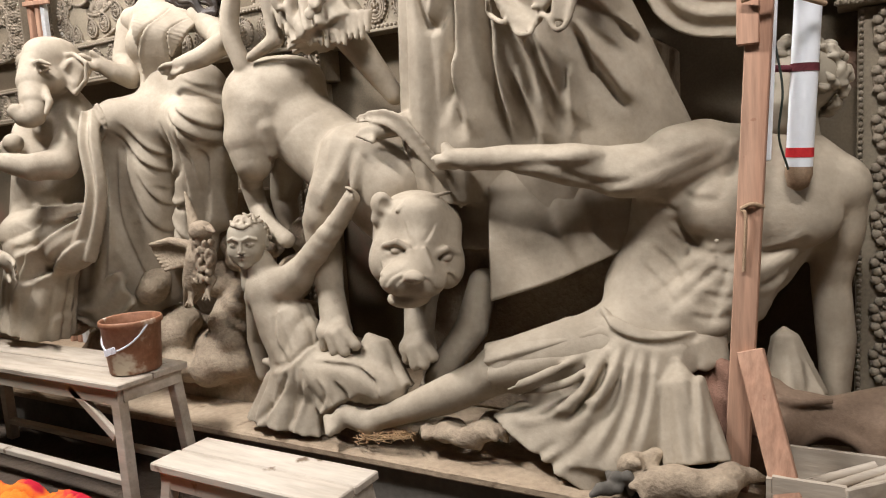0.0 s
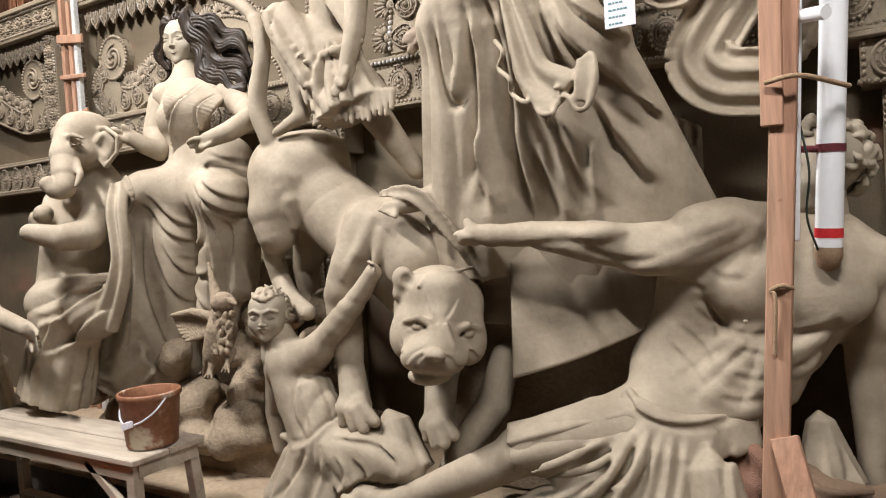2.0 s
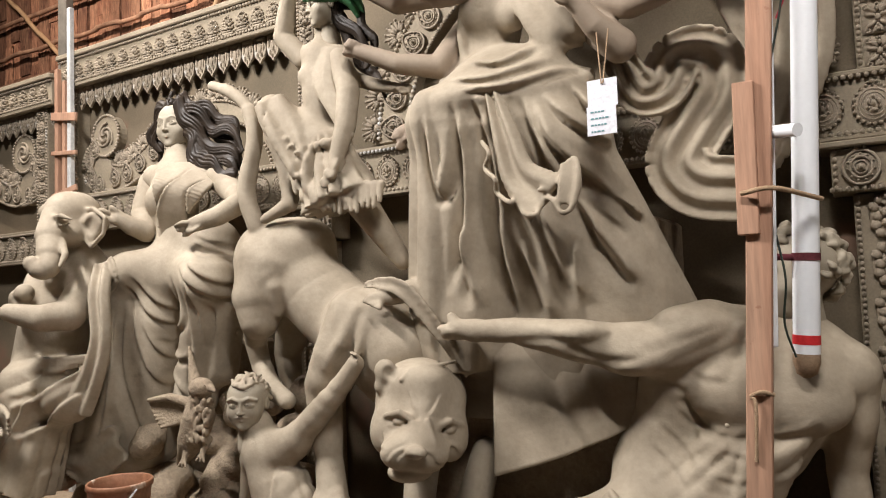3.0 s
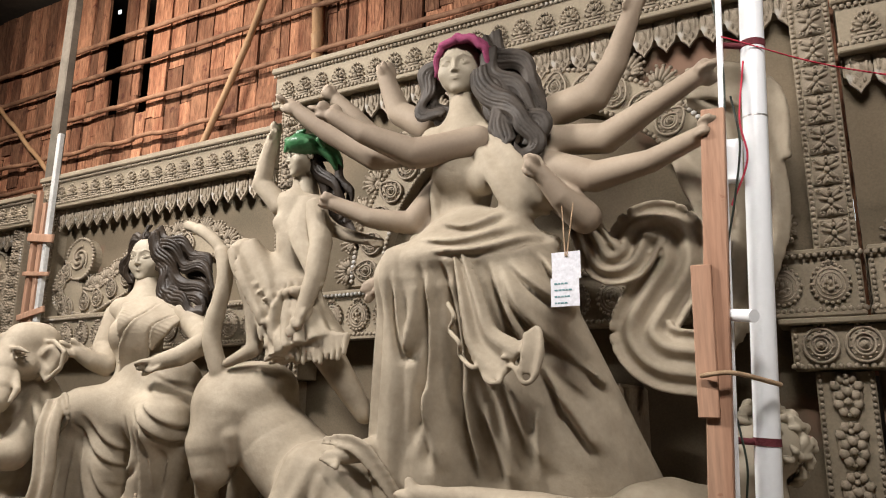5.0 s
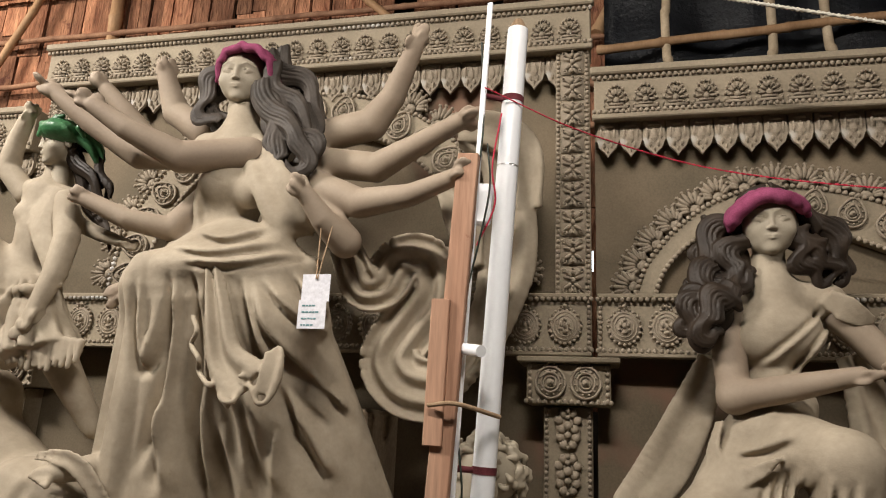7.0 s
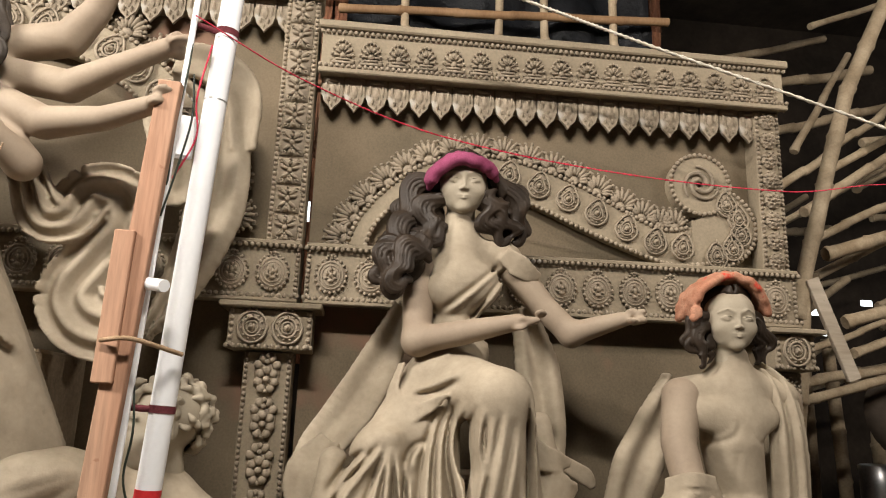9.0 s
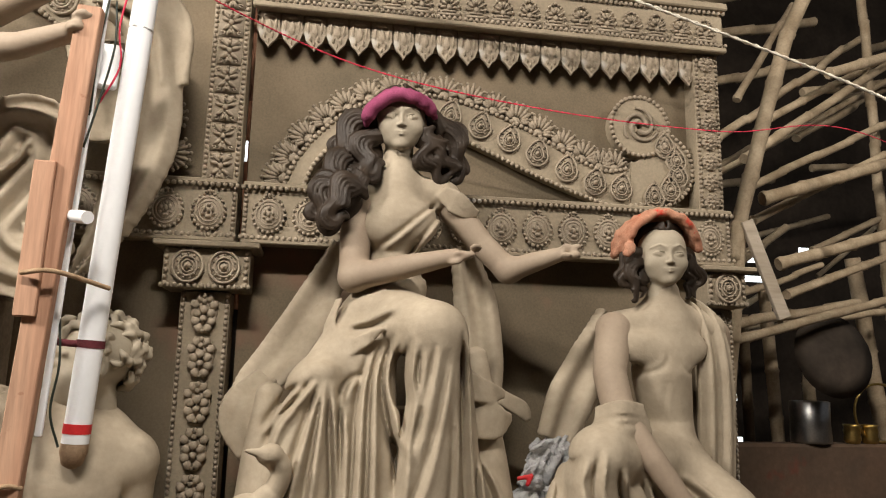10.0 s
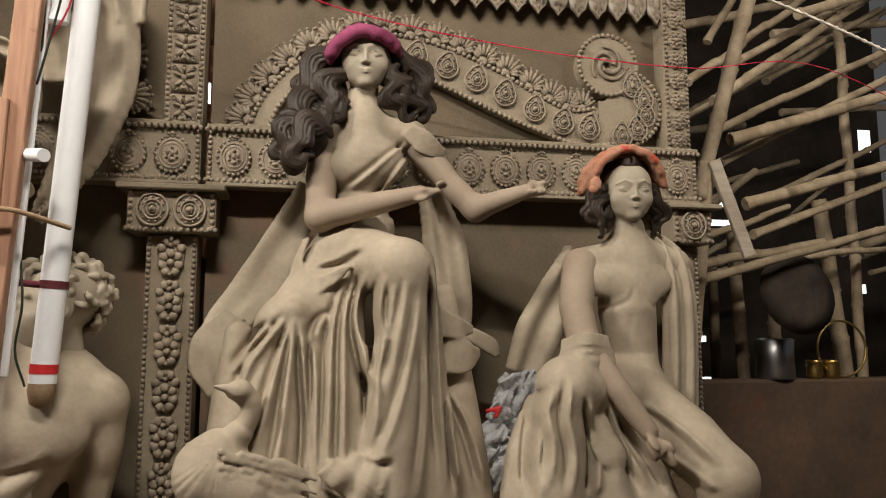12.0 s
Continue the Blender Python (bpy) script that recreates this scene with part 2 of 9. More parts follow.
# ---- modelling in clay: blended solids on a grid ----
class Clay:
    def __init__(self, cell, slot=0):
        self.cell, self.slot, self.ops = cell, slot, []

    def op(self, lo, hi, fn, k, cut=False):
        m = k + 3 * self.cell
        self.ops.append((np.array(lo) - m, np.array(hi) + m, fn, k, cut))

    def limb(self, pts, radii, k=0.03, cut=False):
        if not isinstance(radii, (list, tuple)):
            radii = [radii] * len(pts)
        p, r = np.array([tuple(q) for q in pts], float), [float(q) for q in radii]

        def fn(x, y, z):
            best = None
            for a, b, ra, rb in zip(p, p[1:], r, r[1:]):
                d = b - a
                l2 = float(d @ d) + 1e-9
                t = np.clip(((x - a[0]) * d[0] + (y - a[1]) * d[1] + (z - a[2]) * d[2]) / l2, 0, 1)
                e = np.sqrt((x - a[0] - t * d[0]) ** 2 + (y - a[1] - t * d[1]) ** 2 + (z - a[2] - t * d[2]) ** 2) - (ra + (rb - ra) * t)
                best = e if best is None else np.minimum(best, e)
            return best
        self.op(p.min(axis=0) - max(r), p.max(axis=0) + max(r), fn, k, cut)
        return self

    def ell(self, c, r, k=0.03, frame=None, cut=False):
        c, r = np.array(c, float), np.array(r, float)
        m = np.array(frame, float) if frame is not None else np.eye(3)

        def fn(x, y, z):
            u, v, w = x - c[0], y - c[1], z - c[2]
            p = [(m[0, i] * u + m[1, i] * v + m[2, i] * w) for i in range(3)]
            k0 = np.sqrt((p[0] / r[0]) ** 2 + (p[1] / r[1]) ** 2 + (p[2] / r[2]) ** 2)
            k1 = np.sqrt((p[0] / r[0] ** 2) ** 2 + (p[1] / r[1] ** 2) ** 2 + (p[2] / r[2] ** 2) ** 2) + 1e-6
            return k0 * (k0 - 1) / k1
        self.op(c - r.max(), c + r.max(), fn, k, cut)
        return self

    def drape(self, top, bot, r0, r1, folds=9, amp=0.12, phase=0.0, wander=1.2, k=0.03, start=0.15, sharp=0.7, twist=0.0):
        """Cloth hanging from top to bottom round an oval, its folds deepening downwards."""
        a, b = np.array(top, float), np.array(bot, float)
        d = b - a
        length = float(np.linalg.norm(d))
        n = d / length
        u = (np.array([1.0, 0, 0]) if abs(n[0]) < 0.8 else np.array([0, 0, 1.0]))
        u = u - n * (u @ n)
        u /= np.linalg.norm(u)
        v = np.cross(n, u)
        big = max(*r0, *r1) * (1 + amp)

        def fn(x, y, z):
            px, py, pz = x - a[0], y - a[1], z - a[2]
            h = px * n[0] + py * n[1] + pz * n[2]
            p, q = px * u[0] + py * u[1] + pz * u[2], px * v[0] + py * v[1] + pz * v[2]
            t = np.clip(h / length, 0, 1)
            rx, ry = r0[0] + (r1[0] - r0[0]) * t, r0[1] + (r1[1] - r0[1]) * t
            th = np.arctan2(q / ry, p / rx)
            w = np.sin(folds * 0.5 * (th + twist * t) + phase + wander * np.sin(2 * th + phase * 1.7) + 0.5 * np.sin(3.1 * t + th))
            f = 2 * np.abs(w) ** sharp - 1.2 + 0.3 * np.sin(folds * 1.7 * th + 2 * phase + 2 * t)
            f = f + 0.55 * np.sin(th * 3 + phase) * (2 * np.abs(np.sin(folds * 0.83 * th - phase + 0.7 * t)) ** 0.6 - 1)
            grow = np.clip((t - start) / (1 - start), 0, 1) ** 0.8
            rad = np.sqrt((p / rx) ** 2 + (q / ry) ** 2)
            dd = (rad - 1 - 0.85 * amp * grow * f) * np.minimum(rx, ry) * 0.8
            return np.maximum(dd + 0.6 * np.clip(0.08 - h, 0, 0.08), np.maximum(-h, h - length))
        lo = np.minimum(a, b) - big
        hi = np.maximum(a, b) + big
        if abs(n[2]) > 0.9:
            lo[2], hi[2] = min(a[2], b[2]), max(a[2], b[2])
        self.op(lo, hi, fn, k)
        return self

    def band(self, pts, wide, half, thick, ridges=0.0, amp=0.0, k=0.02, n=6):
        """A flat strip of cloth along a smooth path; wide: the direction of its width."""
        path = [np.array(p) for p in smooth_path(pts, n)]
        hs = half if isinstance(half, (list, tuple)) else [half, half]
        total = len(path) - 1
        segs = []
        for i in range(total):
            a, d = path[i], path[i + 1] - path[i]
            length = float(np.linalg.norm(d)) + 1e-9
            t = d / length
            w = np.cross(t, (0, 1, 0)) if wide is None else np.array(wide, float)
            w = w - t * (w @ t)
            w /= np.linalg.norm(w) + 1e-9
            segs.append((a, t, w, np.cross(t, w), float(np.interp((i + 0.5) / total, np.linspace(0, 1, len(hs)), hs)), length))

        def fn(x, y, z):
            best = None
            for a, t, w, m, h, length in segs:
                px, py, pz = x - a[0], y - a[1], z - a[2]
                e, s, f = (px * q[0] + py * q[1] + pz * q[2] for q in (t, w, m))
                f = f + amp * np.cos(s / h * math.pi * ridges) if ridges else f
                ex = np.maximum(np.abs(e - length / 2) - length / 2, 0)
                sx, fx = np.maximum(np.abs(s) - h, 0), np.maximum(np.abs(f) - thick * 0.4, 0)
                g = np.sqrt(ex ** 2 + sx ** 2 + fx ** 2) - thick * 0.6
                best = g if best is None else np.minimum(best, g)
            return best
        r = max(hs) + thick + abs(amp)
        self.op(np.min(path, axis=0) - r, np.max(path, axis=0) + r, fn, k)
        return self

    def ripple(self, c, r, anchor, count, amp, phase=0.0, wander=0.6, sharp=0.6, flat=False):
        """Presses folds into what is modelled so far: they run out from the anchor, or side by side if flat."""
        c, r, a = np.array(c, float), np.array(r, float), np.array(anchor, float)

        def fn(x, y, z):
            m = 1 - ((x - c[0]) / r[0]) ** 2 - ((y - c[1]) / r[1]) ** 2 - ((z - c[2]) / r[2]) ** 2
            m = np.clip(m * 1.6, 0, 1)
            dx, dz = x - a[0], z - a[2]
            rho = np.sqrt(dx ** 2 + dz ** 2)
            q = np.arctan2(dx, -dz)
            w = count * q + phase + 0.6 * wander * np.sin(4 * rho + 3 * q + phase) + 0.9 * np.sin(0.45 * count * q + phase)
            g = 2 * np.abs(np.sin(w)) ** sharp - 1.2
            g = g * (0.65 + 0.35 * np.sin(2.7 * q * count / 6 + phase * 2)) + 0.22 * np.sin(2.6 * w)
            return -amp * m * g * np.clip(rho / 0.12, 0.15, 1)
        self.ops.append((c - r, c + r, fn, 0.0, "add"))
        return self

    def fold(self, pts, width, amp, lip=0.9, back=0.3):
        """Draws one fold along a path on the front of the form: a groove with a raised lip on its left-hand side."""
        path = np.array([tuple(p) for p in smooth_path(pts, 5)])
        y0 = float(path[:, 1].mean())

        def fn(x, y, z):
            best, side, along = None, None, None
            n = len(path) - 1
            for i in range(n):
                ax_, az = path[i, 0], path[i, 2]
                dx, dz = path[i + 1, 0] - ax_, path[i + 1, 2] - az
                l2 = dx * dx + dz * dz + 1e-9
                t = np.clip(((x - ax_) * dx + (z - az) * dz) / l2, 0, 1)
                ex, ez = x - ax_ - t * dx, z - az - t * dz
                d = np.sqrt(ex ** 2 + ez ** 2)
                s = np.sign(dx * ez - dz * ex) * d
                u = (i + t) / n
                if best is None:
                    best, side, along = d, s, u
                else:
                    m = d < best
                    best, side, along = np.where(m, d, best), np.where(m, s, side), np.where(m, u, along)
            taper = np.clip(np.minimum(along, 1 - along) * 5, 0.0, 1)
            w = width * (0.8 + 0.5 * along)
            g = np.exp(-(side / w) ** 2) - lip * np.exp(-((side - 1.5 * w) / (1.15 * w)) ** 2)
            near = np.clip((y0 + back - y) * 8, 0, 1)
            return amp * taper * g * near
        lo, hi = path.min(axis=0) - 4 * width, path.max(axis=0) + 4 * width
        lo[1], hi[1] = y0 - 0.6, y0 + back
        self.ops.append((lo, hi, fn, 0.0, "add"))
        return self

    def folds(self, paths, width=0.02, amp=0.025, lip=0.9):
        for p in paths:
            self.fold(p, width, amp, lip)
        return self

    def lock(self, pts, r, strands=5, waves=2.0, wob=0.5, k=0.003, n=8, taper=0.4, seed=0):
        """A lock of hair: a sheaf of strands that lie side by side and wave together."""
        path = smooth_path(pts, n)
        rng = random.Random(seed)
        ph = rng.uniform(0, 6.28)
        total = len(path) - 1
        for s in range(strands):
            v = (s + 0.5) / strands * 2 - 1
            q, rr = [], []
            for i, p in enumerate(path):
                d = (path[min(i + 1, total)] - path[max(i - 1, 0)]).normalized()
                e1 = d.cross(Vector((0, 1, 0)))
                e1 = e1.normalized() if e1.length > 0.05 else Vector((1, 0, 0))
                e2 = e1.cross(d)
                f = i / total
                rad = r * (1 - (1 - taper) * f ** 2)
                sway = wob * r * math.sin(6.283 * waves * f + ph + 0.35 * v)
                roll = 0.55 * math.sin(6.283 * waves * 0.5 * f + ph)
                a = v * 1.35 + roll
                q.append(tuple(p + e1 * (math.sin(a) * rad + sway) + e2 * (rad * 0.6 * (math.cos(a) - 0.5) * (1 if e2.y < 0 else -1))))
                rr.append(rad * (1.3 / strands) * (1.15 if s % 2 else 0.9))
            self.limb(q, rr, k)
        return self

    def build(self):
        solid = [o for o in self.ops if not o[4]]
        lo = np.min([o[0] for o in solid], axis=0)
        hi = np.max([o[1] for o in solid], axis=0)
        n = np.ceil((hi - lo) / self.cell).astype(int) + 1
        ax = [(lo[i] + self.cell * np.arange(n[i])).astype(np.float32) for i in range(3)]
        field = np.full(n, 0.3, np.float32)
        for a, b, fn, k, cut in self.ops:
            i0 = np.clip(np.floor((a - lo) / self.cell).astype(int), 0, n)
            i1 = np.clip(np.ceil((b - lo) / self.cell).astype(int) + 1, 0, n)
            if np.any(i1 <= i0):
                continue
            sl = tuple(slice(p, q) for p, q in zip(i0, i1))
            d = fn(ax[0][sl[0]][:, None, None], ax[1][sl[1]][None, :, None], ax[2][sl[2]][None, None, :]).astype(np.float32)
            old = field[sl]
            if cut == "add":
                field[sl] = old + d
            elif cut:
                h = np.maximum(k - np.abs(-d - old), 0) / k
                field[sl] = np.maximum(old, -d) + h * h * k * 0.25
            else:
                h = np.maximum(k - np.abs(d - old), 0) / k
                field[sl] = np.minimum(old, d) - h * h * k * 0.25
        return nets(field, lo, self.cell)


def nets(field, lo, cell):
    """Surface of the field's zero level: one vertex a cell, one quad an edge that crosses it."""
    s = field < 0
    n = np.array(field.shape)
    cs = np.zeros(n - 1, np.uint8)
    for i in (0, 1):
        for j in (0, 1):
            for k in (0, 1):
                cs += s[i:n[0] - 1 + i, j:n[1] - 1 + j, k:n[2] - 1 + k]
    cells = np.argwhere((cs > 0) & (cs < 8))
    index = np.full(n - 1, -1, np.int32)
    index[tuple(cells.T)] = np.arange(len(cells))
    acc, cnt = np.zeros((len(cells), 3)), np.zeros(len(cells))
    corners = [(i, j, k) for i in (0, 1) for j in (0, 1) for k in (0, 1)]
    vals = {c: field[tuple((cells + c).T)] for c in corners}
    for c in corners:
        for axis in range(3):
            if c[axis] == 0:
                e = tuple(1 if q == axis else c[q] for q in range(3))
                a, b = vals[c], vals[e]
                hit = (a < 0) != (b < 0)
                t = a / np.where(a == b, 1, a - b)
                pos = np.array(c, float)[None, :] + np.zeros((len(cells), 3))
                pos[:, axis] += t
                acc[hit] += pos[hit]
                cnt[hit] += 1
    verts = lo + cell * (cells + acc / np.maximum(cnt, 1)[:, None])
    quads = []
    for axis in range(3):
        u, v = [(1, 2), (2, 0), (0, 1)][axis]
        a = s[tuple(slice(0, -1) if q == axis else slice(1, -1) for q in range(3))]
        b = s[tuple(slice(1, None) if q == axis else slice(1, -1) for q in range(3))]
        for flip in (False, True):
            e = np.argwhere((a & ~b) if not flip else (~a & b))
            if not len(e):
                continue
            off = np.array([0 if q == axis else 1 for q in range(3)])
            p = e + off
            du, dv = np.zeros(3, int), np.zeros(3, int)
            du[u], dv[v] = 1, 1
            ring = [p - du - dv, p - dv, p, p - du]
            q = np.stack([index[tuple(r.T)] for r in ring], axis=1)
            quads.append(q[:, ::-1] if flip else q)
    quads = np.concatenate(quads)
    return verts, quads[(quads >= 0).all(axis=1)]


def sculpture(name, clays, mats, label, category, parent=None, kind="", group=""):
    """One plain mesh out of several clay volumes, each with its own surface."""
    vs, fs, slots, base = [], [], [], 0
    for c in clays:
        v, q = c.build()
        vs.append(v), fs.append(q + base), slots.append(np.full(len(q), c.slot))
        base += len(v)
    v, q, m = np.concatenate(vs), np.concatenate(fs), np.concatenate(slots)
    me = bpy.data.meshes.new(name)
    me.from_pydata(v.tolist(), [], q.tolist())
    for mat in mats:
        me.materials.append(mat)
    me.polygons.foreach_set("material_index", m.astype(np.int32))
    me.polygons.foreach_set("use_smooth", np.ones(len(q), bool))
    me.update()
    ob = new(name, me)
    if parent:
        ob.parent = parent
        return ob
    return tagged(ob, label, category, group, kind)


def axes(fwd, up=(0, 0, 1)):
    f = np.array(fwd, float)
    f /= np.linalg.norm(f)
    r = np.cross(f, np.array(up, float))
    r /= np.linalg.norm(r)
    return np.stack([r, f, np.cross(r, f)], axis=1)


def head(c, h, fwd, up=(0, 0, 1), male=False, slot=0, cell=None, ears=True):
    """A modelled head of height h about its centre c, that faces fwd."""
    m, c = axes(fwd, up), np.array(c, float)
    cl = Clay(cell or h / 62, slot)

    def L(x, y, z):
        return c + h * (m @ np.array([x * 1.16, y, z]))

    def E(x, y, z, r, k=0.05, cut=False):
        cl.ell(L(x, y, z), h * np.array(r) * np.array([1.16, 1.0, 1.0]), k * h, m, cut)
    E(0, -0.08, 0.16, (0.34, 0.42, 0.36))
    E(0, 0.06, -0.06, (0.305, 0.29, 0.36), 0.1)
    E(0, 0.10, -0.26, (0.225 if not male else 0.25, 0.19, 0.18), 0.1)
    E(0, 0.225, -0.40, (0.085, 0.075, 0.065), 0.09)
    for s in (-1, 1):
        E(s * 0.18, 0.185, -0.12, (0.105, 0.10, 0.11), 0.09)
        # eye: socket, ball, two lids, crease and brow
        E(s * 0.135, 0.385, 0.03, (0.105, 0.075, 0.055), 0.06, True)
        E(s * 0.135, 0.262, 0.022, (0.086, 0.078, 0.046), 0.01)
        cl.limb([L(s * 0.052, 0.325, 0.022), L(s * 0.10, 0.346, 0.058), L(s * 0.16, 0.338, 0.060), L(s * 0.225, 0.275, 0.028)], [h * 0.005, h * 0.010, h * 0.010, h * 0.006], h * 0.008)
        cl.limb([L(s * 0.06, 0.32, 0.012), L(s * 0.135, 0.335, -0.020), L(s * 0.21, 0.28, 0.014)], h * 0.008, h * 0.012)
        cl.limb([L(s * 0.06, 0.365, 0.085), L(s * 0.135, 0.372, 0.108), L(s * 0.22, 0.30, 0.078)], h * 0.008, h * 0.02, True)
        cl.limb([L(s * 0.045, 0.345, 0.125), L(s * 0.14, 0.335, 0.168), L(s * 0.25, 0.25, 0.115)], h * (0.026 if male else 0.006), h * 0.04)
        E(s * 0.036, 0.355, -0.122, (0.026, 0.036, 0.022), 0.03)
        if ears:
            E(s * 0.335, -0.06, 0.0, (0.035, 0.085, 0.12), 0.03)
            E(s * 0.375, -0.04, 0.0, (0.03, 0.045, 0.075), 0.02, True)
    cl.limb([L(0, 0.325, 0.13), L(0, 0.362, 0.0), L(0, 0.388, -0.10)], [h * 0.022, h * 0.020, h * 0.026], h * 0.05)
    # lips with the corners lifted
    cl.limb([L(-0.125, 0.288, -0.215), L(-0.04, 0.334, -0.214), L(0, 0.338, -0.222), L(0.04, 0.334, -0.214), L(0.125, 0.288, -0.215)], [h * 0.005, h * 0.012, h * 0.010, h * 0.012, h * 0.005], h * 0.02)
    cl.limb([L(-0.095, 0.292, -0.236), L(0, 0.334, -0.262), L(0.095, 0.292, -0.236)], [h * 0.006, h * 0.016, h * 0.006], h * 0.025)
    cl.limb([L(-0.14, 0.31, -0.214), L(-0.05, 0.352, -0.236), L(0, 0.358, -0.240), L(0.05, 0.352, -0.236), L(0.14, 0.31, -0.214)], h * 0.005, h * 0.008, True)
    if male:
        cl.limb([L(-0.12, 0.29, -0.205), L(-0.03, 0.365, -0.18), L(0.03, 0.365, -0.18), L(0.12, 0.29, -0.205)], h * 0.010, h * 0.03)
    cl.limb([L(0, -0.08, -0.25), L(0, -0.12, -0.55), L(0, -0.13, -0.85)], [h * 0.22, h * 0.225, h * 0.25], h * 0.06)
    return cl


def wig(c, h, fwd, locks, slot=2, up=(0, 0, 1), cell=0.0056, cap=True, r=0.035, strands=6, waves=2.0, wob=0.55):
    """Hair: a grooved cap and wavy locks; a lock is a list of world points."""
    m, c = axes(fwd, up), np.array(c, float)
    cl = Clay(cell, slot)
    if cap:
        for i in range(13):
            a = -1.9 + 3.8 * i / 12
            pts = [tuple(c + h * (m @ np.array([0.03 * math.sin(a), 0.17, 0.47]))),
                   tuple(c + h * (m @ np.array([0.30 * math.sin(a), 0.17 * math.cos(a) - 0.1, 0.40]))),
                   tuple(c + h * (m @ np.array([0.40 * math.sin(a), 0.26 * math.cos(a) - 0.18, 0.10]))),
                   tuple(c + h * (m @ np.array([0.40 * math.sin(a), 0.2 * math.cos(a) - 0.25, -0.18])))]
            cl.lock(pts, h * 0.085, 5, 1.5, 0.3, seed=i)
    for i, p in enumerate(locks):
        cl.lock(p, r, strands, waves, wob, seed=i + 40)
    return cl


def hand(cl, wrist, to, palm, size=0.18, curl=0.3, spread=0.5, k=0.012):
    """Four fingers and a thumb from a wrist towards 'to'; palm: the way the palm looks."""
    w, d = np.array(wrist, float), np.array(to, float) - np.array(wrist, float)
    d /= np.linalg.norm(d)
    p = np.array(palm, float)
    p = p - d * (p @ d)
    p /= np.linalg.norm(p)
    s = np.cross(d, p)
    cl.ell(w + d * size * 0.25, np.array([0.28, 0.26, 0.13]) * size, k * 2, np.stack([s, d, p], axis=1))
    for i in range(4):
        o = (i - 1.5) / 1.5
        a = w + d * size * 0.42 + s * o * size * 0.19
        dd = d + s * o * 0.25 * spread
        b = a + (dd * (1 - curl * 0.35) + p * curl * 0.5) * size * 0.28
        e = b + (dd * (1 - curl) + p * curl) * size * 0.26
        cl.limb([a, b, e], [size * 0.075, size * 0.065, size * 0.045], k)
    a = w + d * size * 0.15 + s * size * 0.22
    cl.limb([a, a + (d * 0.6 + s * 0.5 + p * 0.3) * size * 0.25, a + (d + s * 0.45 + p * 0.5) * size * 0.4], [size * 0.08, size * 0.07, size * 0.05], k)


# ---- the shed: floor, walls, roof, stage ----
FRONT, BACK, STAGE = 3.68, 3.82, 0.26
thing("floor", box(-12, -4, -0.1, 9, 9, 0), EARTH, "dark trodden earth floor of the workshop", "floor", "structure")
thing("wall_south", box(-12, -4.2, 0, 9, -4, 7.5), DARK, "dark plain workshop wall", "wall", "structure")
thing("wall_west", box(-12.2, -4, 0, -12, 9, 7.5), DARK, "dark plain workshop wall", "wall", "structure")
# unseen wall, kept low so that sky light comes in from the east
thing("wall_east", box(9, -4, 0, 9.2, 9, 2.0), DARK, "dark plain workshop wall", "wall", "structure")
# unseen roof, shuts out sky light from above
thing("ceiling", box(-12.2, -4.2, 7.5, 9.2, 9.2, 7.6), DARK, "dark unseen workshop roof that closes off the sky", "ceiling", "structure")
thing("wall_north", box(-12, 8.8, 0, 9, 9, 7.5), DARK, "dark plain workshop wall", "wall", "structure")


def stage():
    top = empty("stage", "low dusty wooden stage strewn with clay dust", "stage", "structure")
    part("stage_top", box(-11, 2.55, STAGE - 0.045, 3.3, 4.2, STAGE, bevel=0.01), DUSTY, top)
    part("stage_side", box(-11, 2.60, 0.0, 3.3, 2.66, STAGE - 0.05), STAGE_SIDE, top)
    return top


stage()

# ---- carved panels ----


def bead_row(bm, a, b, r=0.013, pitch=0.03):
    a, b = Vector(a), Vector(b)
    n = max(1, round((b - a).length / pitch))
    for i in range(n + 1):
        m = Matrix.Translation(a.lerp(b, i / n)) @ Matrix.Diagonal((r, r, r * 1.1, 1))
        bmesh.ops.create_icosphere(bm, subdivisions=1, radius=1, matrix=m)


def bead_path(bm, pts, r=0.013, pitch=0.03):
    run, left = [Vector(p) for p in pts], 0.0
    for a, b in zip(run, run[1:]):
        length = (b - a).length
        while left < length:
            bmesh.ops.create_icosphere(bm, subdivisions=1, radius=1, matrix=Matrix.Translation(a.lerp(b, left / length)) @ Matrix.Diagonal((r, r, r, 1)))
            left += pitch
        left -= length


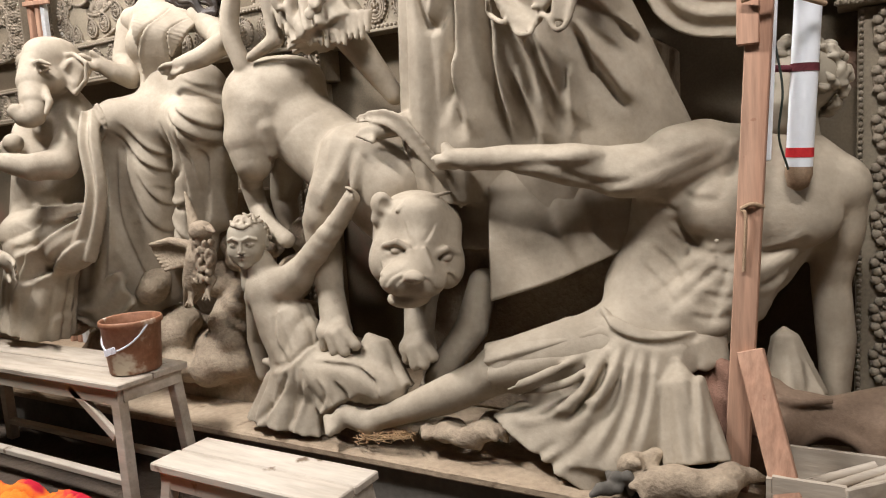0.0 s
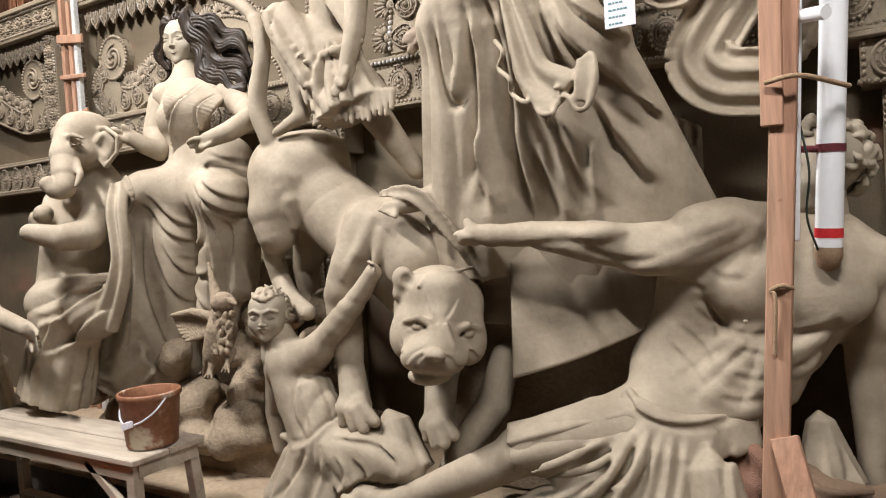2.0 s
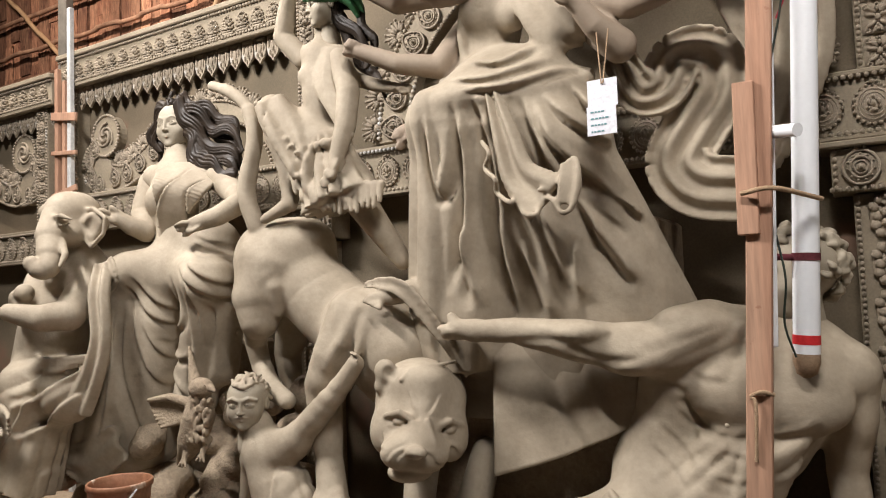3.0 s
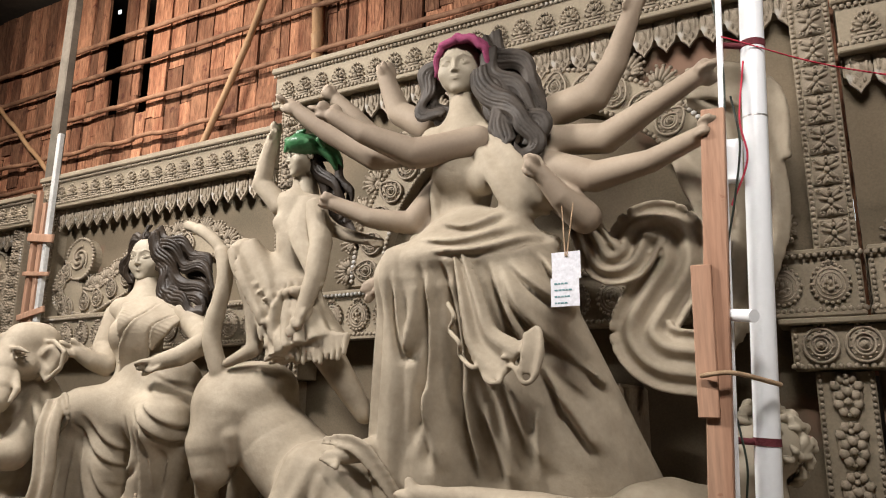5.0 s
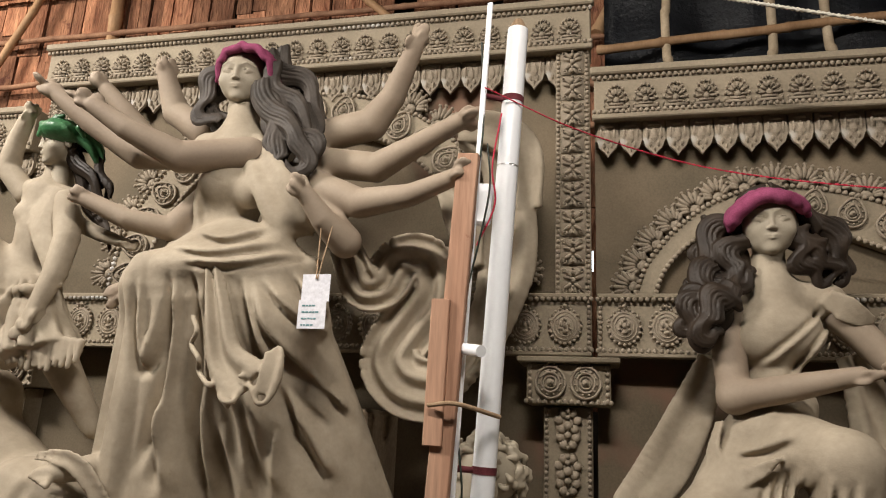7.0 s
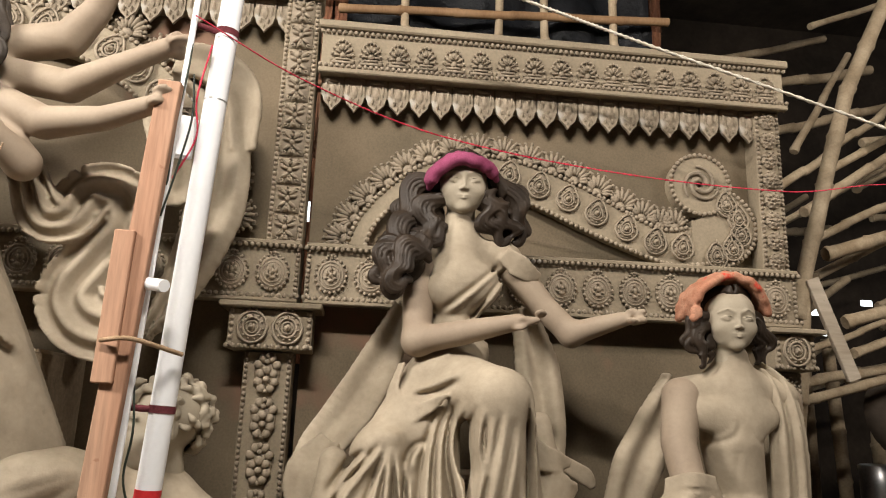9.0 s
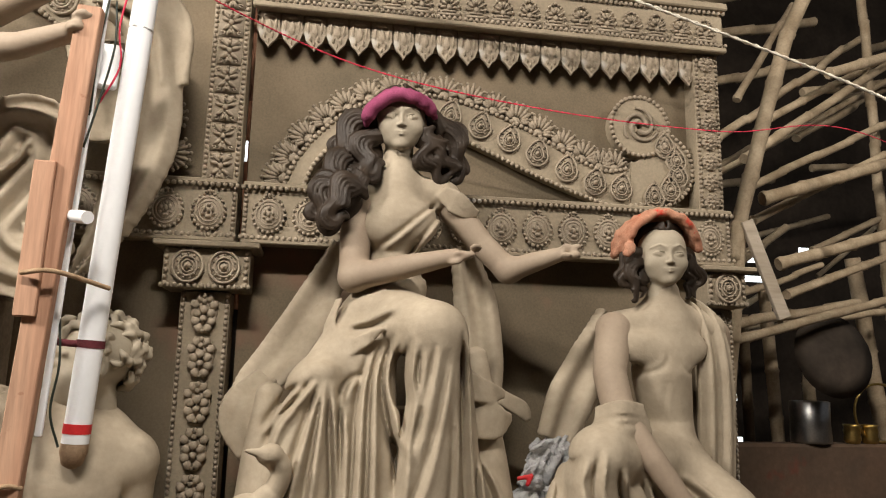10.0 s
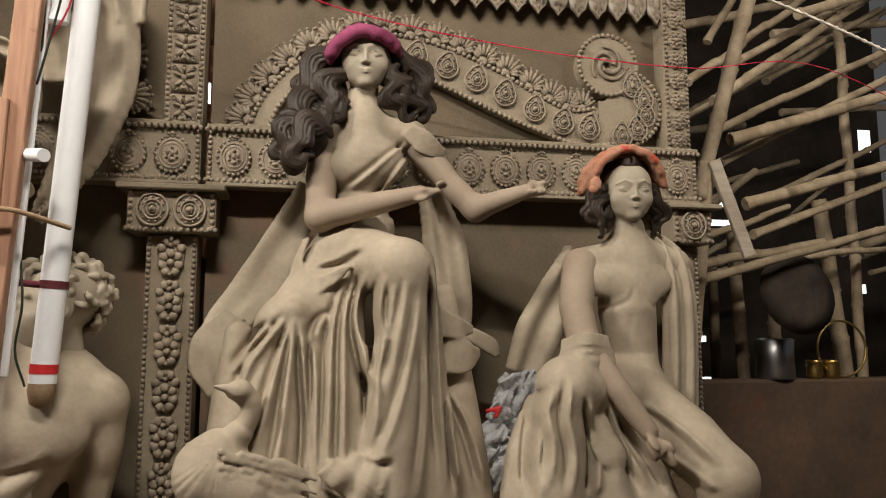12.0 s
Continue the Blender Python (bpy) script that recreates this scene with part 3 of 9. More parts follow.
def rosette_mesh(name, r, petals=12, tall=1.0, crest=True):
    """A cast round flower: dished disc, ring of petals, bead rim and boss; it faces -Y."""
    bm = bmesh.new()
    turn = Matrix.Rotation(math.pi / 2, 4, "X")

    def blob(x, z, y, rx, rz, ry, sub=1):
        bmesh.ops.create_icosphere(bm, subdivisions=sub, radius=1, matrix=Matrix.Translation((x, -y, z * tall)) @ Matrix.Diagonal((rx, ry, rz, 1)))
    bmesh.ops.create_cone(bm, cap_ends=True, segments=20, radius1=r, radius2=r * 0.93, depth=0.02, matrix=Matrix.Diagonal((1, 1, tall, 1)) @ turn)
    for i in range(petals):
        a = 2 * math.pi * i / petals
        bmesh.ops.create_icosphere(bm, subdivisions=1, radius=1, matrix=Matrix.Translation((0.56 * r * math.sin(a), -0.014, 0.56 * r * math.cos(a) * tall)) @ Matrix.Rotation(a, 4, "Y") @ Matrix.Diagonal((r * 0.11, 0.012, r * 0.22, 1)))
        a += math.pi / petals
        blob(0.95 * r * math.sin(a), 0.95 * r * math.cos(a), 0.008, r * 0.13, r * 0.13, 0.015)
    blob(0, 0, 0.014, r * 0.24, r * 0.24, 0.02)
    blob(0, 0, 0.03, r * 0.1, r * 0.1, 0.012)
    if crest:
        for s in (-1, 0, 1):
            blob(s * r * 0.22, r * 1.14 - abs(s) * r * 0.1, 0.008, r * 0.12, r * 0.2, 0.014)
    return mesh_from(name, bm, CAST, True)


def palmette_mesh(name, w, h, fingers=9):
    """A cast fan-shaped leaf, its root at the origin; it faces -Y."""
    bm = bmesh.new()
    for i in range(fingers):
        a = -1.15 + 2.3 * i / (fingers - 1)
        ln = h * (0.62 if abs(a) > 0.7 else 0.8) * (1 - 0.12 * abs(a))
        m = Matrix.Translation((math.sin(a) * ln * w / h * 0.62, -0.012, 0.12 * h + math.cos(a) * ln * 0.62)) @ Matrix.Rotation(a, 4, "Y") @ Matrix.Diagonal((w * 0.075, 0.018, ln * 0.42, 1))
        bmesh.ops.create_icosphere(bm, subdivisions=1, radius=1, matrix=m)
        bmesh.ops.create_icosphere(bm, subdivisions=1, radius=1, matrix=Matrix.Translation((math.sin(a) * ln * w / h * 1.0, -0.012, 0.12 * h + math.cos(a) * ln * 0.98)) @ Matrix.Diagonal((w * 0.07, 0.014, h * 0.07, 1)))
    bmesh.ops.create_icosphere(bm, subdivisions=1, radius=1, matrix=Matrix.Translation((0, -0.016, 0.16 * h)) @ Matrix.Diagonal((w * 0.2, 0.018, h * 0.16, 1)))
    bmesh.ops.create_cube(bm, size=1, matrix=Matrix.Translation((0, 0, 0.4 * h)) @ Matrix.Diagonal((w * 0.7, 0.016, h * 0.6, 1)))
    return mesh_from(name, bm, CAST, True)


def pendant_mesh(name, w, h):
    """A hanging cast drop with a pointed tip; its top is at the origin."""
    bm = bmesh.new()
    pts = [(-0.46, 0), (0.46, 0), (0.47, -0.55), (0.36, -0.75), (0.14, -0.88), (0, -1.0), (-0.14, -0.88), (-0.36, -0.75), (-0.47, -0.55)]
    f = bm.faces.new([bm.verts.new((x * w, 0, z * h)) for x, z in pts])
    g = bmesh.ops.extrude_face_region(bm, geom=[f])
    bmesh.ops.translate(bm, vec=(0, -0.018, 0), verts=[v for v in g["geom"] if isinstance(v, bmesh.types.BMVert)])
    for x, z, rx, rz in ((0, -0.42, 0.17, 0.22), (-0.3, -0.35, 0.08, 0.2), (0.3, -0.35, 0.08, 0.2), (-0.17, -0.68, 0.07, 0.1), (0.17, -0.68, 0.07, 0.1), (0, -0.12, 0.3, 0.06), (0, -0.82, 0.05, 0.08)):
        bmesh.ops.create_icosphere(bm, subdivisions=1, radius=1, matrix=Matrix.Translation((x * w, -0.02, z * h)) @ Matrix.Diagonal((rx * w, 0.014, rz * h, 1)))
    bmesh.ops.recalc_face_normals(bm, faces=bm.faces[:])
    return mesh_from(name, bm, CAST, False)


def crown_mesh(name, w, h):
    """A cast motif in a round niche, for the lintels."""
    bm = bmesh.new()
    for i in range(11):
        a = math.pi * i / 10
        bmesh.ops.create_icosphere(bm, subdivisions=1, radius=1, matrix=Matrix.Translation((math.cos(a) * w * 0.44, -0.006, h * 0.12 + math.sin(a) * h * 0.78)) @ Matrix.Diagonal((w * 0.06, 0.014, h * 0.07, 1)))
    for i in range(7):
        a = math.pi * i / 6
        bmesh.ops.create_icosphere(bm, subdivisions=1, radius=1, matrix=Matrix.Translation((math.cos(a) * w * 0.24, -0.008, h * 0.3 + math.sin(a) * h * 0.34)) @ Matrix.Rotation(math.pi / 2 - a, 4, "Y") @ Matrix.Diagonal((w * 0.055, 0.014, h * 0.14, 1)))
    bmesh.ops.create_icosphere(bm, subdivisions=1, radius=1, matrix=Matrix.Translation((0, -0.012, h * 0.3)) @ Matrix.Diagonal((w * 0.13, 0.016, h * 0.13, 1)))
    bmesh.ops.create_cube(bm, size=1, matrix=Matrix.Translation((0, -0.004, h * 0.05)) @ Matrix.Diagonal((w * 0.9, 0.014, h * 0.09, 1)))
    bmesh.ops.create_cube(bm, size=1, matrix=Matrix.Translation((0, -0.008, h * 0.17)) @ Matrix.Diagonal((w * 0.55, 0.012, h * 0.07, 1)))
    return mesh_from(name, bm, CAST, True)





def spear_mesh(name, w, h):
    """A tall cast leaf ornament for the lower pillars."""
    bm = bmesh.new()
    for z, rx in ((0.0, 0.3), (0.2, 0.42), (-0.2, 0.36), (0.36, 0.2), (-0.36, 0.2)):
        for s in (-1, 1):
            bmesh.ops.create_icosphere(bm, subdivisions=1, radius=1, matrix=Matrix.Translation((s * w * rx * 0.7, -0.01, z * h)) @ Matrix.Rotation(s * 0.6, 4, "Y") @ Matrix.Diagonal((w * 0.16, 0.02, h * 0.13, 1)))
    for z, r in ((0.08, 0.16), (-0.14, 0.12), (0.42, 0.1), (-0.43, 0.07), (0.28, 0.1)):
        bmesh.ops.create_icosphere(bm, subdivisions=1, radius=1, matrix=Matrix.Translation((0, -0.016, z * h)) @ Matrix.Diagonal((w * r, 0.026, h * r * 0.8, 1)))
    bmesh.ops.create_cone(bm, cap_ends=True, segments=12, radius1=1, radius2=0.9, depth=0.014, matrix=Matrix.Diagonal((w * 0.42, 1, h * 0.46, 1)) @ Matrix.Rotation(math.pi / 2, 4, "X"))
    return mesh_from(name, bm, CAST, True)


def loop(bm, pts, r, sides=4):
    """A closed bead of moulding along points in the panel's plane."""
    tube([Vector(p) for p in pts] + [Vector(pts[0])], r, sides, bm)


def medallion_mesh(name, r, tip=1.0, inner=0.55):
    """A cast drop-shaped medal: plate, two raised rims, dotted field, boss and a leafy tip; it faces -Y."""
    bm = bmesh.new()

    def ring(s, y):
        out = []
        for k in range(18):
            a = 2 * math.pi * k / 18
            z = math.cos(a)
            out.append((s * r * 0.92 * math.sin(a) * (1 - 0.22 * tip * max(0, z)), -y, s * r * (z + 0.22 * tip * max(0, z) ** 3)))
        return out
    f = bm.faces.new([bm.verts.new(p) for p in ring(1.0, 0.004)])
    g = bmesh.ops.extrude_face_region(bm, geom=[f])
    bmesh.ops.translate(bm, vec=(0, 0.02, 0), verts=[v for v in g["geom"] if isinstance(v, bmesh.types.BMVert)])
    loop(bm, ring(0.97, 0.008), r * 0.10)
    loop(bm, ring(inner, 0.010), r * 0.085)
    loop(bm, ring(inner * 0.62, 0.010), r * 0.06)
    for k in range(11):
        a = 2 * math.pi * k / 11
        bmesh.ops.create_icosphere(bm, subdivisions=1, radius=1, matrix=Matrix.Translation((0.76 * r * 0.88 * math.sin(a), -0.009, 0.76 * r * math.cos(a))) @ Matrix.Diagonal((r * 0.085, 0.009, r * 0.085, 1)))
    for x, z, rx, rz, y in ((0, 0, 0.24, 0.26, 0.016), (0, 0, 0.12, 0.13, 0.026), (0, 1.3, 0.10, 0.22, 0.008), (-0.2, 1.14, 0.11, 0.16, 0.006), (0.2, 1.14, 0.11, 0.16, 0.006), (-0.36, 0.98, 0.1, 0.12, 0.004), (0.36, 0.98, 0.1, 0.12, 0.004)):
        bmesh.ops.create_icosphere(bm, subdivisions=1, radius=1, matrix=Matrix.Translation((x * r, -y, z * r)) @ Matrix.Diagonal((rx * r, 0.012, rz * r, 1)))
    bmesh.ops.recalc_face_normals(bm, faces=bm.faces[:])
    return mesh_from(name, bm, CAST, True)


def scallop_rosette_mesh(name, r):
    """A cast oval wheel: scalloped rim, ring and a small upright figure-of-leaf in its hub; it faces -Y."""
    bm = bmesh.new()
    bmesh.ops.create_cone(bm, cap_ends=True, segments=20, radius1=r * 0.95, radius2=r * 0.9, depth=0.016, matrix=Matrix.Diagonal((0.92, 1, 1.05, 1)) @ Matrix.Rotation(math.pi / 2, 4, "X"))
    for k in range(20):
        a = 2 * math.pi * k / 20
        bmesh.ops.create_icosphere(bm, subdivisions=1, radius=1, matrix=Matrix.Translation((0.92 * r * 0.94 * math.sin(a), -0.007, 1.05 * r * 0.94 * math.cos(a))) @ Matrix.Diagonal((r * 0.11, 0.012, r * 0.11, 1)))
    for s, w in ((0.74, 0.05), (0.55, 0.04)):
        loop(bm, [(0.92 * s * r * math.sin(2 * math.pi * k / 16), -0.009, 1.05 * s * r * math.cos(2 * math.pi * k / 16)) for k in range(16)], r * w)
    for x, z, rx, rz in ((0, -0.3, 0.2, 0.12), (0, 0.05, 0.12, 0.2), (0, 0.36, 0.1, 0.12), (-0.22, 0.12, 0.09, 0.18), (0.22, 0.12, 0.09, 0.18), (-0.26, -0.16, 0.1, 0.08), (0.26, -0.16, 0.1, 0.08), (0, 1.12, 0.14, 0.13), (-0.2, 1.08, 0.1, 0.09), (0.2, 1.08, 0.1, 0.09)):
        bmesh.ops.create_icosphere(bm, subdivisions=1, radius=1, matrix=Matrix.Translation((x * r, -0.012, z * r)) @ Matrix.Diagonal((rx * r, 0.016, rz * r, 1)))
    return mesh_from(name, bm, CAST, True)


def butterfly_mesh(name, r):
    """A cast four-winged motif for the pillars: two curled upper wings, two lower, a stem and a bud."""
    bm = bmesh.new()
    bmesh.ops.create_cube(bm, size=1, matrix=Matrix.Diagonal((r * 1.7, 0.010, r * 1.9, 1)))
    for s in (-1, 1):
        for z, a, ln in ((0.42, 0.8, 0.46), (0.16, 1.35, 0.42), (-0.35, 2.2, 0.46), (-0.62, 2.75, 0.36)):
            bmesh.ops.create_icosphere(bm, subdivisions=1, radius=1, matrix=Matrix.Translation((s * math.sin(a) * ln * r * 0.95, -0.012, z * r + math.cos(a) * r * 0.12)) @ Matrix.Rotation(s * a, 4, "Y") @ Matrix.Diagonal((r * 0.15, 0.020, r * ln * 0.9, 1)))
        tube([(s * r * (0.62 + 0.14 * math.cos(k * 0.9)), -0.012, r * (0.72 + 0.14 * math.sin(k * 0.9))) for k in range(7)], r * 0.06, 4, bm)
        tube([(s * r * (0.55 + 0.13 * math.cos(k * 0.9)), -0.012, r * (-0.78 + 0.13 * math.sin(k * 0.9))) for k in range(7)], r * 0.06, 4, bm)
    for z, q in ((0.0, 0.2), (0.55, 0.15), (0.82, 0.11), (-0.5, 0.13), (-0.8, 0.1)):
        bmesh.ops.create_icosphere(bm, subdivisions=1, radius=1, matrix=Matrix.Translation((0, -0.016, z * r)) @ Matrix.Diagonal((r * q, 0.022, r * q * 1.3, 1)))
    return mesh_from(name, bm, CAST, True)


ROS, ROS_OVAL = scallop_rosette_mesh("rosette", 0.090), medallion_mesh("oval_rosette", 0.078, 0.0, 0.6)
MEDAL, MEDAL_SMALL = medallion_mesh("medallion", 0.070), rosette_mesh("small_medallion", 0.05, 8, 1.0, False)
LEAF, CROWN, DROP = palmette_mesh("palmette", 0.17, 0.15), crown_mesh("crown_motif", 0.135, 0.15), pendant_mesh("pendant", 0.118, 0.2)
FLOWER, SPEAR = butterfly_mesh("flower_tile", 0.072), spear_mesh("leaf_ornament", 0.15, 0.20)


def put(name, me, parent, x, y, z, spin=0.0, size=1.0):
    ob = new(name, me)
    ob.parent = parent
    ob.matrix_local = Matrix.Translation((x, y, z)) @ Matrix.Rotation(spin, 4, "Y") @ Matrix.Scale(size, 4)
    return ob


def lintel(x0, x1, z0, z1, name, drop=True, y=FRONT - 0.03, only=None):
    """A panel's top beam with mouldings, cast crowns and a fringe of pendants."""
    top = empty(name, "clay-coloured beam with a row of cast crowns, beaded edges and hanging drops", "lintel", "structure")
    bm = box(x0, y, z0, x1, BACK + 0.03, z1, bevel=0.006)
    box(x0 - 0.02, y - 0.035, z1 - 0.035, x1 + 0.02, y + 0.02, z1 + 0.01, bm, bevel=0.008)
    box(x0 - 0.01, y - 0.02, z0 - 0.012, x1 + 0.01, y + 0.02, z0 + 0.02, bm, bevel=0.006)
    part("beam", bm, FRAME_MAT, top)
    bb = bmesh.new()
    bead_row(bb, (x0, y - 0.012, z1 - 0.05), (x1, y - 0.012, z1 - 0.05))
    bead_row(bb, (x0, y - 0.02, z0 + 0.028), (x1, y - 0.02, z0 + 0.028))
    tagged(part("bead_trim", bb, CAST, top, smooth=True), kind="stuff")
    n = round((x1 - x0 - 0.08) / 0.152)
    for i in range(n):
        put("crown_motif", CROWN, top, x0 + 0.04 + (i + 0.5) * (x1 - x0 - 0.08) / n, y - 0.004, z0 + 0.045)
    if drop:
        n = round((x1 - x0 - 0.02) / 0.122)
        for i in range(n):
            put("pendant", DROP, top, x0 + 0.01 + (i + 0.5) * (x1 - x0 - 0.02) / n, FRONT + 0.055, z0 + 0.004)
        part("pendant_rail", box(x0 + 0.005, FRONT + 0.058, z0 - 0.10, x1 - 0.005, BACK, z0 - 0.002), FRAME_MAT, top)
    return top


def pillar(x0, x1, z0, z1, name, motif, pitch, y=FRONT):
    top = empty(name, "clay-coloured pillar with beaded edges and a column of cast flowers", "pillar", "structure")
    bm = box(x0, y, z0, x1, BACK, z1, bevel=0.005)
    part("shaft", bm, FRAME_MAT, top)
    bb = bmesh.new()
    for x in (x0 + 0.014, x1 - 0.014):
        bead_row(bb, (x, y - 0.004, z0 + 0.015), (x, y - 0.004, z1 - 0.015), 0.012, 0.027)
    tagged(part("bead_trim", bb, CAST, top, smooth=True), kind="stuff")
    n = max(1, round((z1 - z0) / pitch))
    for i in range(n):
        put(motif.name, motif, top, (x0 + x1) / 2, y - 0.005, z0 + (i + 0.5) * (z1 - z0) / n)
    return top


def crossbar(x0, x1, z0, z1, name, y=FRONT, skip=()):
    top = empty(name, "clay-coloured crossbar with beaded edges and round cast rosettes", "crossbar", "structure")
    bm = box(x0, y, z0, x1, BACK - 0.002, z1, bevel=0.005)
    box(x0, y - 0.03, z1 - 0.012, x1, y + 0.01, z1 + 0.012, bm, bevel=0.005)
    box(x0, y - 0.03, z0 - 0.012, x1, y + 0.01, z0 + 0.012, bm, bevel=0.005)
    part("bar", bm, FRAME_MAT, top)
    bb = bmesh.new()
    for z in (z0 + 0.018, z1 - 0.018):
        bead_row(bb, (x0, y - 0.026, z), (x1, y - 0.026, z), 0.013, 0.03)
    for x in (x0 + 0.014, x1 - 0.014):
        bead_row(bb, (x, y - 0.004, z0 + 0.03), (x, y - 0.004, z1 - 0.03), 0.012, 0.027)
    tagged(part("bead_trim", bb, CAST, top, smooth=True), kind="stuff")
    n = max(1, round((x1 - x0 - 0.06) / 0.20))
    for i in range(n):
        put("rosette", ROS, top, x0 + 0.03 + (i + 0.5) * (x1 - x0 - 0.06) / n, y - 0.008, (z0 + z1) / 2 - 0.008)
    return top


def capital(x0, x1, z0, z1, name):
    top = empty(name, "square clay-coloured capital block with two cast discs", "capital", "structure")
    y = FRONT - 0.07
    bm = box(x0, y, z0, x1, BACK - 0.004, z1 - 0.045, bevel=0.006)
    box(x0 - 0.045, y - 0.05, z1 - 0.042, x1 + 0.045, BACK - 0.004, z1 - 0.014, bm, bevel=0.006)
    part("block", bm, FRAME_MAT, top)
    bb = bmesh.new()
    for x in (x0 + 0.016, x1 - 0.016):
        bead_row(bb, (x, y - 0.003, z0 + 0.02), (x, y - 0.003, z1 - 0.06), 0.013, 0.03)
    bead_row(bb, (x0, y - 0.003, z0 + 0.014), (x1, y - 0.003, z0 + 0.014), 0.013, 0.03)
    tagged(part("bead_trim", bb, CAST, top, smooth=True), kind="stuff")
    for s in ((0.29, 0.71) if x1 - x0 > 0.3 else (0.5,)):
        put("oval_rosette", ROS_OVAL, top, x0 + s * (x1 - x0), y - 0.008, (z0 + z1) / 2 - 0.015)
    return top


MID = -1.47


def flip(x):
    return 2 * MID - x


lintel(-3.25, 0.27, 4.09, 4.38, "lintel_1")
lintel(0.285, 2.93, 3.66, 3.94, "lintel_2")
lintel(-5.87, -3.265, 3.66, 3.94, "lintel_3")
lintel(-9.3, -6.0, 3.56, 3.82, "lintel_4")
for i, (x0, x1) in enumerate(((0.08, 0.262), (flip(0.262), flip(0.08)))):
    pillar(x0, x1, 2.705, 4.088, "pillar_%d" % (i + 1), FLOWER, 0.155)
for i, (x0, x1) in enumerate(((2.765, 2.915), (flip(2.915), flip(2.765)), (-6.30, -6.14))):
    pillar(x0, x1, 2.705 if i < 2 else 2.46, 3.655 if i < 2 else 3.555, "pillar_%d" % (i + 3), MEDAL_SMALL, 0.115, FRONT + 0.02)
for i, (x0, x1) in enumerate(((0.03, 0.262), (flip(0.262), flip(0.03)))):
    pillar(x0, x1, STAGE, 2.155, "pillar_%d" % (i + 6), SPEAR, 0.215)
for i, (x0, x1) in enumerate(((2.76, 2.93), (flip(2.93), flip(2.76)))):
    pillar(x0, x1, STAGE, 2.165, "pillar_%d" % (i + 8), MEDAL_SMALL, 0.14, FRONT + 0.02)
crossbar(flip(0.262), 0.262, 2.41, 2.70, "crossbar_1", FRONT - 0.012)
crossbar(0.29, 2.93, 2.41, 2.70, "crossbar_2")
crossbar(flip(2.93), flip(0.29), 2.41, 2.70, "crossbar_3")
crossbar(-9.3, -6.14, 2.18, 2.45, "crossbar_4")
capital(-0.05, 0.35, 2.16, 2.40, "capital_1")
capital(flip(0.35), flip(-0.05), 2.16, 2.40, "capital_2")
capital(2.74, 2.965, 2.17, 2.40, "capital_3")
capital(flip(2.965), flip(2.74), 2.17, 2.40, "capital_4")


def boards():
    top = empty("back_panel", "dull brown cloth-covered boards behind the carved panels", "panel", "structure")
    for i, (x0, x1, z1) in enumerate(((0.285, 2.9, 3.9), (-3.24, 0.262, 4.34), (-5.85, -3.27, 3.9), (-9.3, -6.14, 3.78))):
        part("board", box(x0, BACK, STAGE, x1, BACK + 0.03, z1), BOARD, top)
    return top


boards()


def strip_solid(upper, lower, y0, y1):
    """A flat moulded strip between two paths in the panel's plane."""
    bm = bmesh.new()
    rows = []
    for (xa, za), (xb, zb) in zip(upper, lower):
        rows.append([bm.verts.new(p) for p in ((xa, y0, za), (xb, y0, zb), (xb, y1, zb), (xa, y1, za))])
    for r, q in zip(rows, rows[1:]):
        for k in range(4):
            bm.faces.new((r[k], r[(k + 1) % 4], q[(k + 1) % 4], q[k]))
    bm.faces.new(rows[0][::-1]), bm.faces.new(rows[-1])
    bmesh.ops.recalc_face_normals(bm, faces=bm.faces[:])
    return bm


def flat(pts, n=7):
    return [(p.x, p.z) for p in smooth_path([(x, 0, z) for x, z in pts], n)]


